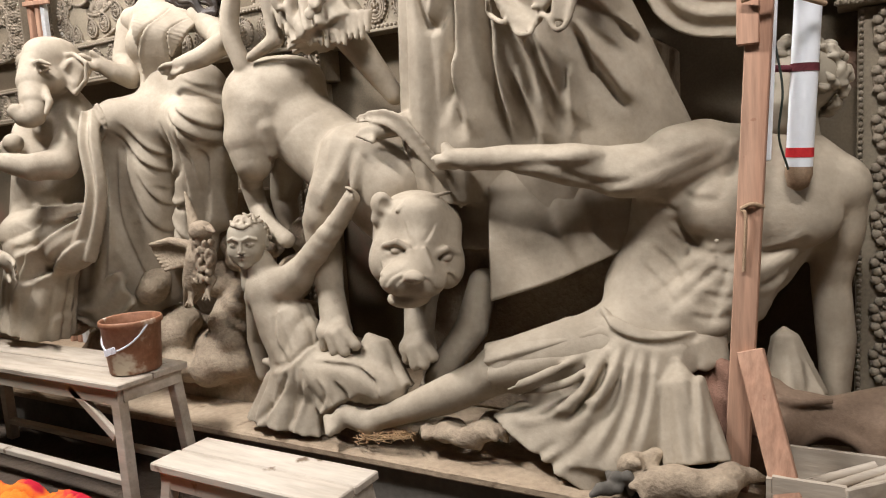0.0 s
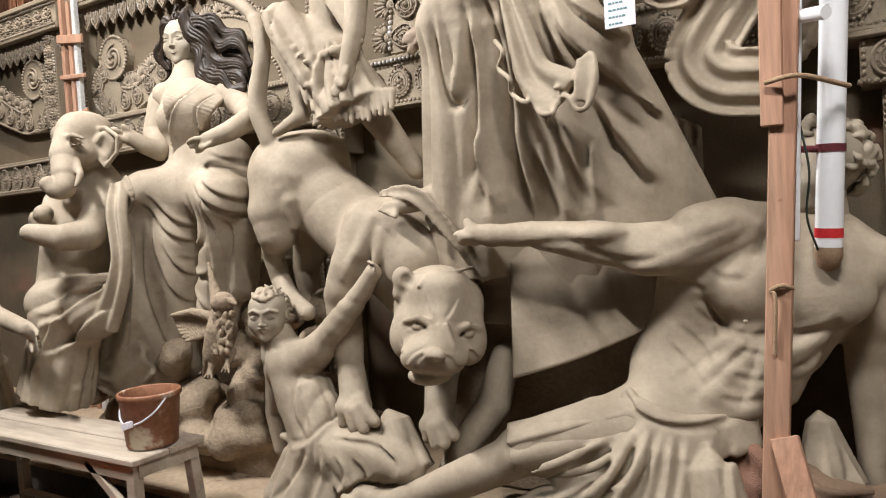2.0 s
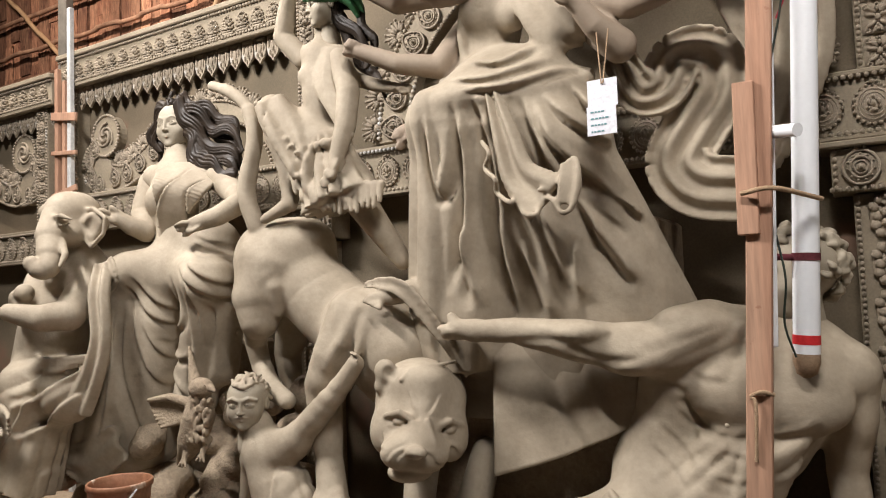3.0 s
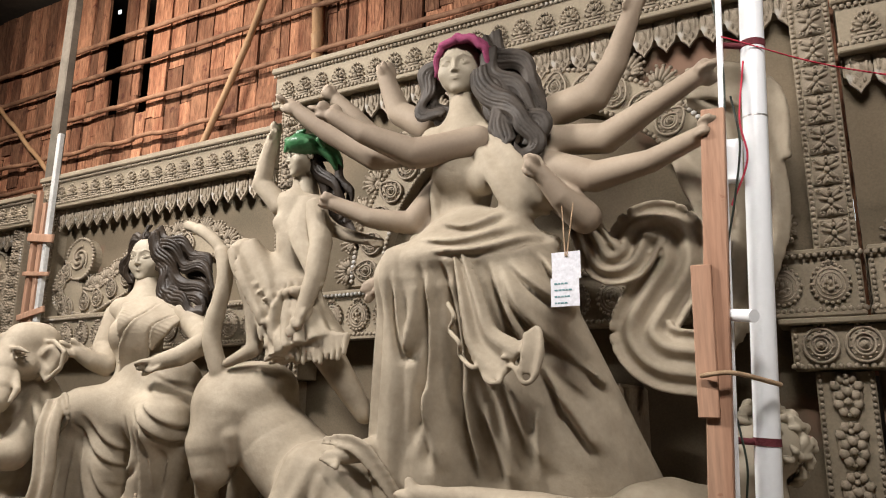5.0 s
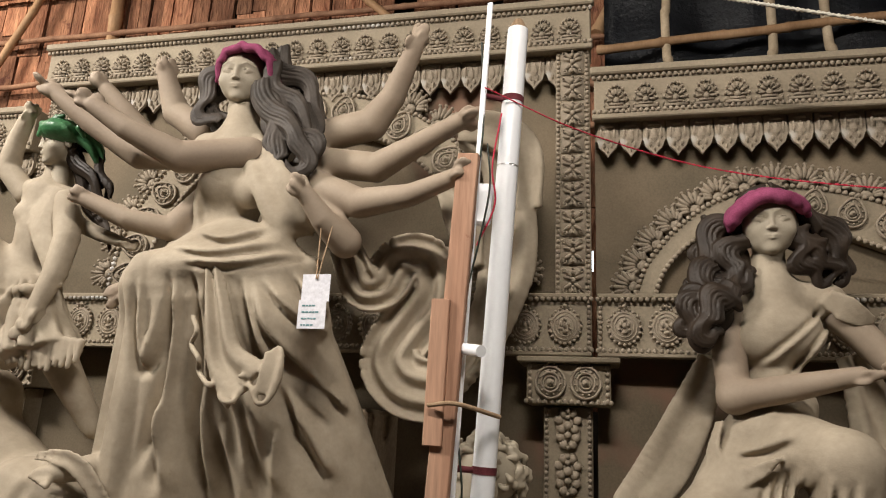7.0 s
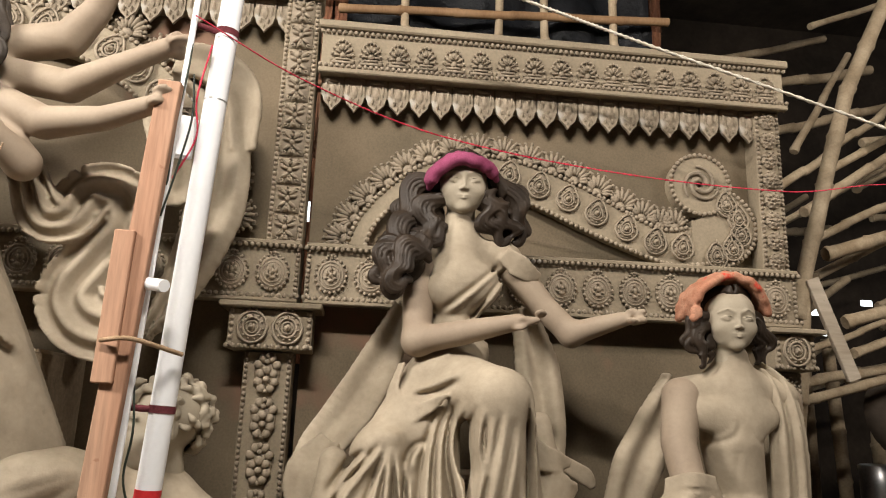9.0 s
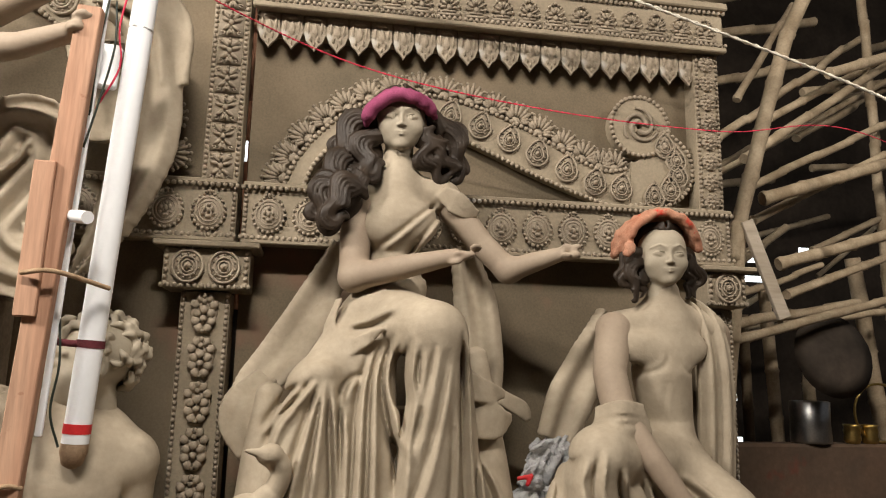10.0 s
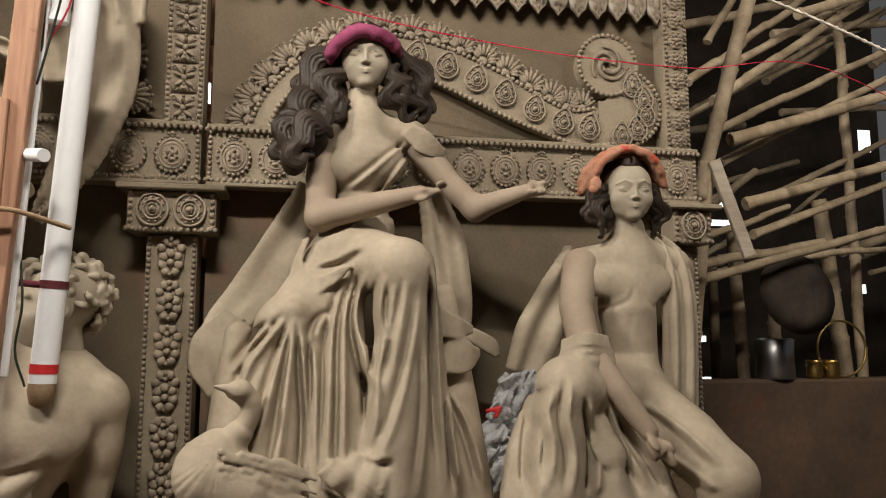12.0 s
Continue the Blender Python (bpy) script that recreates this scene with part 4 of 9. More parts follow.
def ogee(mirror, name, dx=0.0):
    """The swelling S-shaped arch of a side panel, with leaves on its back and a scroll at its end."""
    top = empty(name, "clay-coloured ogee arch with cast leaves, medallions, beads and a scroll", "arch", "structure")
    sx = (lambda x: flip(x)) if mirror else (lambda x: x + dx)
    ang = -1 if mirror else 1
    up = flat([(0.47, 2.71), (0.55, 2.90), (0.70, 3.08), (0.88, 3.21), (1.10, 3.28), (1.34, 3.27), (1.58, 3.21), (1.80, 3.12), (2.03, 3.00), (2.22, 2.925), (2.38, 2.95)])
    low = flat([(0.57, 2.71), (0.63, 2.86), (0.76, 3.00), (0.92, 3.09), (1.10, 3.12), (1.32, 3.08), (1.55, 2.99), (1.78, 2.89), (2.02, 2.80), (2.28, 2.725), (2.53, 2.76)])
    y = FRONT + 0.075
    part("arch_band", strip_solid([(sx(x), z) for x, z in up], [(sx(x), z) for x, z in low], y, BACK), FRAME_MAT, top)
    curl = []
    for i in range(46):
        a = -1.75 + i * 0.175
        r = 0.315 - 0.0046 * i if i < 14 else 0.25 - (i - 14) * 0.0042
        cx, cz = (2.47, 3.03) if i < 14 else (2.47 - min(1, (i - 14) / 8) * 0.03, 3.03 + min(1, (i - 14) / 10) * 0.17)
        curl.append((cx + r * math.cos(a), cz + r * math.sin(a)))
    outer = [(x, z) for x, z in curl]
    disc = [(2.44 + 0.175 * math.cos(a), 3.2 + 0.175 * math.sin(a)) for a in [2 * math.pi * k / 28 for k in range(29)]]
    hole = [(2.44 + 0.02 * math.cos(a), 3.2 + 0.02 * math.sin(a)) for a in [2 * math.pi * k / 28 for k in range(29)]]
    part("scroll", strip_solid([(sx(x), z) for x, z in disc], [(sx(x), z) for x, z in hole], y - 0.012, BACK), FRAME_MAT, top)
    lobe = [(2.47 + 0.29 * math.cos(a), 2.96 + 0.24 * math.sin(a)) for a in [-1.9 + 3.3 * k / 20 for k in range(21)]]
    inner = [(2.40 + 0.04 * math.cos(a), 3.02 + 0.03 * math.sin(a)) for a in [-1.9 + 3.3 * k / 20 for k in range(21)]]
    part("scroll", strip_solid([(sx(x), z) for x, z in lobe], [(sx(x), z) for x, z in inner], y - 0.004, BACK), FRAME_MAT, top)
    bb = bmesh.new()
    bead_path(bb, [(sx(x), y - 0.006, z) for x, z in up], 0.015, 0.03)
    bead_path(bb, [(sx(x), y - 0.006, z) for x, z in low], 0.015, 0.03)
    bead_path(bb, [(sx(x), y - 0.008, z) for x, z in lobe], 0.015, 0.03)
    bead_path(bb, [(sx(x), y - 0.016, z) for x, z in disc], 0.015, 0.03)
    tagged(part("bead_trim", bb, CAST, top, smooth=True), kind="stuff")
    bm = bmesh.new()
    for s in range(3):
        spiral = [(sx(2.44 + (0.03 + 0.006 * i) * math.cos(2.1 * s + 0.3 * i)), y - 0.02, 3.2 + (0.03 + 0.006 * i) * math.sin(2.1 * s + 0.3 * i)) for i in range(14)]
        tube(spiral, [0.018 - 0.0008 * i for i in range(14)], 6, bm)
    part("scroll_tendril", bm, CAST, top, smooth=True)
    n = 0
    for i in range(2, len(up) - 1, 4):
        (xa, za), (xb, zb) = up[i - 1], up[i + 1]
        a = math.atan2(zb - za, xb - xa)
        put("palmette", LEAF, top, sx(up[i][0]), y + 0.02, up[i][1] - 0.005, -a * ang, 0.98)
    for i in range(30, len(up) - 2, 5):
        put("medallion", MEDAL, top, sx((up[i][0] + low[i][0]) / 2 + 0.01), y - 0.008, (up[i][1] + low[i][1]) / 2, 0.25 * ang)
    for a in (-1.3, -0.75, -0.2, 0.35, 0.9):
        put("medallion", MEDAL, top, sx(2.46 + 0.205 * math.cos(a)), y - 0.012, 2.95 + 0.17 * math.sin(a), 0.0, 0.95)
    return top


ogee(False, "arch_1")
ogee(True, "arch_2")
ogee(False, "arch_4", -9.02)


def round_arch():
    """The great round arch behind the central figure."""
    top = empty("arch_3", "broad round arch with beaded edges, cast medallions and pale leaves", "arch", "structure")
    cx, cz, r0, r1 = -1.35, 2.75, 0.98, 1.20
    angs = [math.pi * k / 40 for k in range(41)]
    outer = [(cx + r1 * math.cos(a) * 1.02, cz + r1 * math.sin(a)) for a in angs]
    inner = [(cx + r0 * math.cos(a) * 1.02, cz + r0 * math.sin(a)) for a in angs]
    y = FRONT + 0.05
    part("arch_band", strip_solid(outer, inner, y, BACK), FRAME_MAT, top)
    bb = bmesh.new()
    bead_path(bb, [(x, y - 0.006, z) for x, z in outer], 0.016, 0.032)
    bead_path(bb, [(x, y - 0.006, z) for x, z in inner], 0.016, 0.032)
    tagged(part("bead_trim", bb, CAST, top, smooth=True), kind="stuff")
    for i in range(19):
        a = math.pi * (i + 0.5) / 19
        put("medallion", MEDAL, top, cx + 1.09 * math.cos(a) * 1.02, y - 0.008, cz + 1.09 * math.sin(a), math.pi / 2 - a, 1.15)
        put("palmette", LEAF, top, cx + r1 * math.cos(a) * 1.02, y + 0.02, cz + r1 * math.sin(a), math.pi / 2 - a, 1.05)
    return top


round_arch()

# ---- plank wall, bamboo and roof behind ----


def plank_wall():
    top = empty("plank_wall", "rough orange wooden planks nailed upright with gaps between", "wall", "structure")
    rng = random.Random(5)
    x = -11.5
    while x < 2.9:
        w = rng.uniform(0.11, 0.30)
        z0 = 2.2
        for z1 in (3.9 + rng.uniform(-0.3, 0.3), 4.7 + rng.uniform(-0.35, 0.35), 5.6 + rng.uniform(-0.4, 0.4), 7.4):
            if rng.random() > 0.09:
                lean = Matrix.Rotation(rng.uniform(-0.022, 0.022), 4, "Y")
                part("plank", box(x, 5.2 + rng.uniform(0, 0.03), z0, x + w - rng.uniform(0.0, 0.03), 5.235 + rng.uniform(0, 0.025), z1 - 0.004, turn=lean), PLANK, top)
            z0 = z1
        x += w
    return top


plank_wall()


def pole(pts, r, label, mat=BAMBOO, name="bamboo_pole", knots=0.38, seed=0, group=""):
    return thing(name, tube(pts, r, 9, knots=knots, seed=seed), mat, label, "bamboo pole", group=group, smooth=True)


for i, z in enumerate((4.28, 4.62, 5.02, 5.45, 5.92, 6.4)):
    pole([(-11.4, 5.12, z + 0.03), (-4.4, 5.10, z + 0.05 * math.sin(i * 2.1)), (1.0, 5.12, z + 0.02)], [0.030, 0.027, 0.024], "thin bamboo rail tied across the plank wall", RAIL, seed=i, group="rails of the plank wall")
pole([(-4.096, 5.140, 5.298), (-4.143, 5.140, 6.270), (-4.199, 5.140, 7.106)], 0.06, "upright bamboo pole before the plank wall", seed=9)
pole([(-5.514, 5.050, 4.679), (-4.982, 5.050, 5.706), (-4.648, 5.050, 6.492)], 0.036, "slanting bamboo pole leaning on the plank wall", seed=10)
pole([(-9.690, 5.090, 6.132), (-8.085, 5.090, 4.735)], 0.03, "thin slanting bamboo stick by the panel", seed=11)
pole([(-1.930, 5.090, 5.846), (-1.289, 5.090, 5.258)], 0.034, "slanting bamboo pole above the beam", seed=12)
pole([(0.296, 5.090, 5.054), (0.510, 5.090, 5.477)], 0.05, "slanting bamboo pole above the beam", seed=13)


def shed_post():
    a, b = Vector((-6.980, 4.500, 4.712)), Vector((-7.293, 4.500, 7.681))
    bm = bmesh.new()
    x, y = (a.x + b.x) / 2, a.y
    box(x - 0.07, y - 0.05, 0.0, x + 0.07, y + 0.05, 7.4, bm, bevel=0.012)
    return thing("shed_post", bm, STAGE_SIDE, "dark square timber post of the shed", "post", "structure")


shed_post()


def scaffold():
    top = empty("batten_frame", "ladder of raw orange battens beside a whitewashed post between two panels", "scaffold")
    z1 = (-5.672, 3.600, 4.319)[2]
    for name, x, w, z, mat in (("post", (-5.644, 3.600, 3.489)[0], 0.024, z1, WHITE_POST), ("batten", (-5.720, 3.580, 3.250)[0], 0.022, z1 - 0.62, RAW_WOOD), ("batten", (-5.824, 3.580, 3.264)[0], 0.022, z1 - 0.50, RAW_WOOD)):
        part(name, box(x - w, 3.58, STAGE, x + w, 3.62, z, bevel=0.004), mat, top)
    x0, x1, z0 = (-5.857, 3.560, 3.117)[0], (-5.510, 3.560, 3.075)[0], (-5.729, 3.560, 3.102)[2]
    for dz, tilt, w in ((0.30, -0.05, 0.07), (-0.02, -0.03, 0.035), (-0.40, 0.06, 0.05), (-0.75, -0.02, 0.04)):
        part("rung", beam((x0, 3.565, z0 + dz), (x1, 3.565, z0 + dz + tilt), w, 0.022), RAW_WOOD, top)
    return top


scaffold()


def tarpaulin():
    bm = bmesh.new()
    rng = random.Random(3)
    nx, nz = 26, 40
    g = [[bm.verts.new((0.35 + 2.25 * i / nx, 4.75 + 0.05 * math.sin(i * 0.9 + j * 0.4) + 0.03 * math.sin(j * 1.7 + i * 0.3), 5.9 * j / nz)) for i in range(nx + 1)] for j in range(nz + 1)]
    for j in range(nz):
        for i in range(nx):
            bm.faces.new((g[j][i], g[j][i + 1], g[j + 1][i + 1], g[j + 1][i]))
    bmesh.ops.solidify(bm, geom=bm.faces[:], thickness=0.004)
    return thing("tarpaulin", bm, TARP, "sagging black tarpaulin tied behind the panel", "tarpaulin", smooth=True)


tarpaulin()
for i, (x, lean) in enumerate(((0.75, 0.02), (1.45, -0.03), (1.75, 0.03), (2.3, -0.02))):
    pole([(x, 4.62, 0.0), (x + lean, 4.62, 6.0)], 0.03, "thin upright stick before the black tarpaulin", BAMBOO_DRY, seed=20 + i, group="sticks by the tarpaulin")
pole([(0.3, 4.6, 4.62), (2.7, 4.6, 4.75)], 0.032, "thin rail across the black tarpaulin", BAMBOO, seed=26)
pole([(0.3, 4.6, 5.2), (2.7, 4.6, 5.1)], 0.032, "thin rail across the black tarpaulin", BAMBOO, seed=27)
# ---- clay figures ----
STATUE = [CLAY, CLAY_FACE, CLAY_GREY, CLAY_DARK, CLAY_ARM]


def stump(cl, a, b, r, k=0.02):
    """A broken hand: flat jagged flakes of clay past the end of an arm."""
    a, b = np.array(a), np.array(b)
    d = (b - a) / np.linalg.norm(b - a)
    rng = random.Random(int(abs(b[0]) * 977))
    for i in range(9):
        o = np.array([rng.uniform(-1, 1), rng.uniform(-1, 1), rng.uniform(-1, 1)]) * r * 0.75
        f = axes(d + o * 8, (rng.uniform(-0.6, 0.6), rng.uniform(-1, 1), 1))
        cl.ell(b + d * r * rng.uniform(0.0, 1.9) + o, (r * rng.uniform(0.5, 1.0), r * rng.uniform(0.7, 1.2), r * rng.uniform(0.3, 0.5)), 0.006, f)


def arm(cl, pts, radii, k=0.035, end=True):
    cl.limb(pts, radii, k)
    if end:
        stump(cl, pts[-2], pts[-1], radii[-1])


def central_goddess():
    body, arms = Clay(0.0105), Clay(0.010, 4)
    body.limb([(-1.429, 3.100, 3.312), (-1.425, 3.080, 3.137), (-1.472, 3.120, 2.930), (-1.381, 3.120, 2.752)], [0.125, 0.15, 0.125, 0.20], 0.06)
    body.limb([(-1.449, 3.100, 3.520), (-1.439, 3.100, 3.329)], [0.078, 0.13], 0.09)
    body.limb([(-1.618, 3.100, 3.342), (-1.201, 3.120, 3.269)], 0.085, 0.06)
    body.ell((-1.468, 2.980, 3.103), (0.085, 0.075, 0.085), 0.06).ell((-1.283, 2.980, 3.067), (0.08, 0.07, 0.085), 0.06)
    # sash from the shoulder to the far hip, bodice edge on the near side
    body.band([(-1.343, 3.020, 3.336), (-1.218, 2.940, 3.165), (-1.106, 2.910, 3.000), (-1.015, 2.930, 2.892), (-0.964, 3.000, 2.867)], (0.85, 0.1, 0.5), [0.05, 0.085, 0.10, 0.07, 0.02], 0.012, 1.6, 0.008, 0.02)
    body.band([(-1.503, 2.970, 3.172), (-1.524, 2.970, 3.028), (-1.509, 3.010, 2.877), (-1.458, 3.000, 2.779)], (1, 0.3, 0), [0.03, 0.045, 0.05, 0.04], 0.012, 1.6, 0.007, 0.02)
    # lap, knees and the fall of the skirt
    body.ell((-1.397, 3.000, 2.668), (0.40, 0.26, 0.12), 0.08)
    body.limb([(-1.346, 3.050, 2.673), (-1.677, 2.870, 2.609)], [0.17, 0.12], 0.08)
    body.limb([(-1.199, 3.050, 2.662), (-1.050, 2.960, 2.454)], [0.19, 0.16], 0.10)
    body.ell((-1.354, 3.000, 2.752), (0.25, 0.17, 0.15), 0.12)
    body.limb([(-1.656, 2.980, 2.792), (-1.384, 2.940, 2.770), (-1.165, 2.970, 2.783), (-0.962, 3.020, 2.717)], [0.035, 0.05, 0.05, 0.035], 0.03)
    body.limb([(-1.316, 2.920, 2.808), (-1.100, 2.950, 2.820)], [0.03, 0.04], 0.02)
    body.drape((-1.362, 3.020, 2.669), (-1.326, 3.420, 1.258), (0.40, 0.25), (0.88, 0.34), 9, 0.03, 0.4, 0.9, 0.10, 0.0, 0.9)
    body.drape((-1.637, 2.930, 2.672), (-1.707, 3.080, 1.441), (0.15, 0.14), (0.25, 0.22), 9, 0.05, 0.4, 0.8, 0.08, 0.0, 0.9)
    # ruffled cascade of the stole, then folds pressed into the skirt
    body.ripple((-0.982, 2.950, 1.775), (0.95, 0.6, 1.0), (-1.308, 2.900, 2.912), 9, 0.012, 0.3, 0.5, 0.9)
    body.ripple((-1.582, 2.850, 2.132), (0.34, 0.4, 0.8), (-1.708, 2.900, 5.142), 50, 0.012, 0.8, 0.5, 0.9)
    body.folds([[(-1.659, 2.740, 2.624), (-1.669, 2.740, 2.377), (-1.630, 2.740, 2.212), (-1.557, 2.740, 2.273), (-1.510, 2.740, 2.522)], [(-1.509, 2.740, 2.639), (-1.509, 2.740, 2.371), (-1.537, 2.740, 2.078), (-1.612, 2.740, 1.771)], [(-1.408, 2.740, 2.656), (-1.370, 2.740, 2.365), (-1.372, 2.740, 1.985), (-1.348, 2.740, 1.716)], [(-1.331, 2.740, 2.650), (-1.271, 2.740, 2.458), (-1.293, 2.740, 2.242), (-1.214, 2.740, 1.987), (-1.179, 2.740, 1.725)], [(-1.198, 2.740, 2.602), (-1.121, 2.740, 2.355), (-1.063, 2.740, 2.146)], [(-1.157, 2.740, 2.599), (-1.064, 2.740, 2.376), (-0.869, 2.740, 2.144), (-0.714, 2.740, 1.912), (-0.633, 2.740, 1.750)], [(-1.118, 2.740, 2.596), (-0.963, 2.740, 2.442), (-0.705, 2.740, 2.250), (-0.534, 2.740, 2.141)], [(-1.014, 2.740, 2.649), (-0.889, 2.740, 2.484), (-0.680, 2.740, 2.337), (-0.593, 2.740, 2.290)], [(-0.964, 2.740, 2.145), (-0.802, 2.740, 1.993), (-0.584, 2.740, 1.925), (-0.437, 2.740, 1.989)], [(-0.977, 2.740, 2.078), (-0.942, 2.740, 1.906), (-0.806, 2.740, 1.741)], [(-1.062, 2.740, 1.990), (-1.071, 2.740, 1.859), (-1.061, 2.740, 1.727)], [(-0.867, 2.740, 2.255), (-0.687, 2.740, 2.079), (-0.496, 2.740, 2.038)]], 0.022, 0.032)
    body.folds([[(-1.563, 2.850, 2.096), (-1.546, 2.850, 1.922), (-1.519, 2.850, 1.694)], [(-1.390, 2.850, 2.146), (-1.378, 2.850, 1.904), (-1.338, 2.850, 1.657)], [(-1.203, 2.850, 2.166), (-1.139, 2.850, 1.927), (-1.063, 2.850, 1.687)], [(-1.029, 2.850, 2.163), (-0.918, 2.850, 1.947), (-0.809, 2.850, 1.758)], [(-0.864, 2.850, 2.160), (-0.735, 2.850, 1.990), (-0.630, 2.850, 1.850)], [(-1.292, 2.850, 1.991), (-1.237, 2.850, 1.795), (-1.206, 2.850, 1.625)]], 0.026, 0.026)
    body.folds([[(-1.529, 2.820, 2.723), (-1.294, 2.820, 2.692), (-1.055, 2.840, 2.763)], [(-1.455, 2.800, 2.654), (-1.199, 2.800, 2.644), (-0.962, 2.840, 2.723)], [(-1.460, 2.880, 2.812), (-1.286, 2.860, 2.764), (-1.126, 2.880, 2.832)]], 0.014, 0.018)
    frill = Clay(0.0085)
    frill.band([(-1.315, 2.780, 2.644), (-1.249, 2.740, 2.457), (-1.183, 2.720, 2.261), (-1.058, 2.700, 2.143)], None, [0.03, 0.05, 0.07, 0.11], 0.014, 1.6, 0.016)
    frill.limb(smooth_path([(-1.353, 2.740, 2.426), (-1.302, 2.700, 2.362), (-1.344, 2.740, 2.310), (-1.273, 2.690, 2.249), (-1.287, 2.730, 2.199), (-1.203, 2.680, 2.143), (-1.196, 2.730, 2.169), (-1.141, 2.670, 2.093), (-1.082, 2.660, 2.084), (-1.084, 2.720, 2.145), (-1.018, 2.670, 2.141), (-0.972, 2.650, 2.079), (-0.928, 2.660, 2.107), (-0.907, 2.680, 2.228), (-0.929, 2.700, 2.297), (-0.990, 2.720, 2.256), (-1.017, 2.700, 2.192), (-1.074, 2.680, 2.182)], 5), 0.011, 0.015)
    frill.band([(-0.960, 2.700, 2.276), (-0.945, 2.680, 2.196), (-0.961, 2.670, 2.119)], (1, 0.3, 0), [0.02, 0.04, 0.03], 0.012)
    # foot on the lion's back
    body.limb([(-1.820, 2.860, 1.795), (-1.911, 2.800, 1.770), (-1.978, 2.760, 1.763)], [0.055, 0.042, 0.030], 0.02)
    for i in range(5):
        body.limb([(-1.940, 2.770, 1.756), tuple(Vector((-2.004, 2.740, 1.754)) + Vector((0.024 * i, -0.004 * i, -0.009 * i)))], [0.022, 0.013], 0.004)
    body.band([(-2.043, 2.800, 1.831), (-1.903, 2.770, 1.834), (-1.785, 2.770, 1.786), (-1.660, 2.820, 1.613), (-1.561, 2.920, 1.396)], (0.6, 0.0, 0.8), [0.012, 0.03, 0.04, 0.03, 0.012], 0.008, 1.0, 0.004, 0.01)
    # ten arms that end in rough wrists
    arm(arms, [(-1.332, 3.000, 3.261), (-1.597, 2.850, 3.196), (-1.813, 2.720, 3.295), (-1.964, 2.660, 3.394)], [0.085, 0.075, 0.052, 0.04])
    arm(arms, [(-1.633, 3.080, 3.305), (-1.897, 2.950, 3.262), (-2.132, 2.860, 3.407), (-2.327, 2.780, 3.559)], [0.075, 0.07, 0.055, 0.04])
    arm(arms, [(-1.724, 3.200, 3.487), (-1.899, 3.180, 3.601), (-1.967, 3.120, 3.831)], [0.08, 0.07, 0.045])
    arm(arms, [(-1.928, 3.100, 3.357), (-2.056, 3.000, 3.523), (-2.160, 2.950, 3.639)], [0.06, 0.05, 0.04])
    arm(arms, [(-1.598, 3.120, 3.096), (-1.705, 3.000, 2.894), (-1.877, 2.900, 2.917), (-2.066, 2.840, 3.002)], [0.07, 0.06, 0.05, 0.04])
    arm(arms, [(-1.579, 3.150, 3.040), (-1.600, 3.050, 2.837), (-1.836, 2.920, 2.572)], [0.06, 0.055, 0.04])
    arm(arms, [(-1.172, 3.200, 3.401), (-0.785, 3.160, 3.460), (-0.673, 3.120, 3.577), (-0.543, 3.050, 3.825)], [0.085, 0.08, 0.062, 0.04])
    arm(arms, [(-1.152, 3.150, 3.287), (-0.720, 3.100, 3.207), (-0.485, 3.000, 3.276), (-0.276, 2.930, 3.348)], [0.075, 0.072, 0.052, 0.04])
    arm(arms, [(-1.132, 3.100, 3.177), (-0.751, 3.000, 2.995), (-0.489, 2.900, 2.992), (-0.280, 2.840, 3.045)], [0.075, 0.07, 0.05, 0.038])
    arm(arms, [(-1.073, 3.100, 3.082), (-0.801, 2.980, 2.810), (-0.871, 2.880, 2.882), (-0.945, 2.820, 2.991)], [0.07, 0.075, 0.055, 0.04])
    # stole that swings out behind in ridged curves
    stole = Clay(0.011)
    stole.band([(-0.863, 3.180, 2.826), (-0.773, 3.180, 2.642), (-0.673, 3.200, 2.651), (-0.608, 3.220, 2.770), (-0.485, 3.240, 2.763), (-0.455, 3.240, 2.617), (-0.549, 3.240, 2.469), (-0.632, 3.240, 2.320), (-0.546, 3.220, 2.205), (-0.355, 3.200, 2.166)], None, [0.06, 0.10, 0.12, 0.13, 0.12], 0.03, 2.5, 0.022, 0.012)
    stole.band([(-0.359, 3.420, 3.483), (-0.198, 3.440, 3.358), (-0.130, 3.450, 3.093), (-0.140, 3.450, 2.792), (-0.237, 3.440, 2.456), (-0.375, 3.420, 2.179)], None, [0.05, 0.08, 0.12, 0.13, 0.09, 0.02], 0.018, 1.6, 0.02, 0.012)
    stole.band([(-0.381, 3.400, 3.524), (-0.222, 3.400, 3.509), (-0.055, 3.420, 3.383), (-0.030, 3.440, 3.104)], None, [0.07, 0.09, 0.05], 0.02, 1.0, 0.015)
    stole.band([(-0.454, 3.420, 3.245), (-0.358, 3.420, 3.057), (-0.310, 3.420, 2.802)], None, [0.05, 0.09, 0.05], 0.02, 1.0, 0.015)
    c = (-1.460, 3.060, 3.704)
    face = head(c, 0.295, (0.22, -1, -0.10), slot=1)
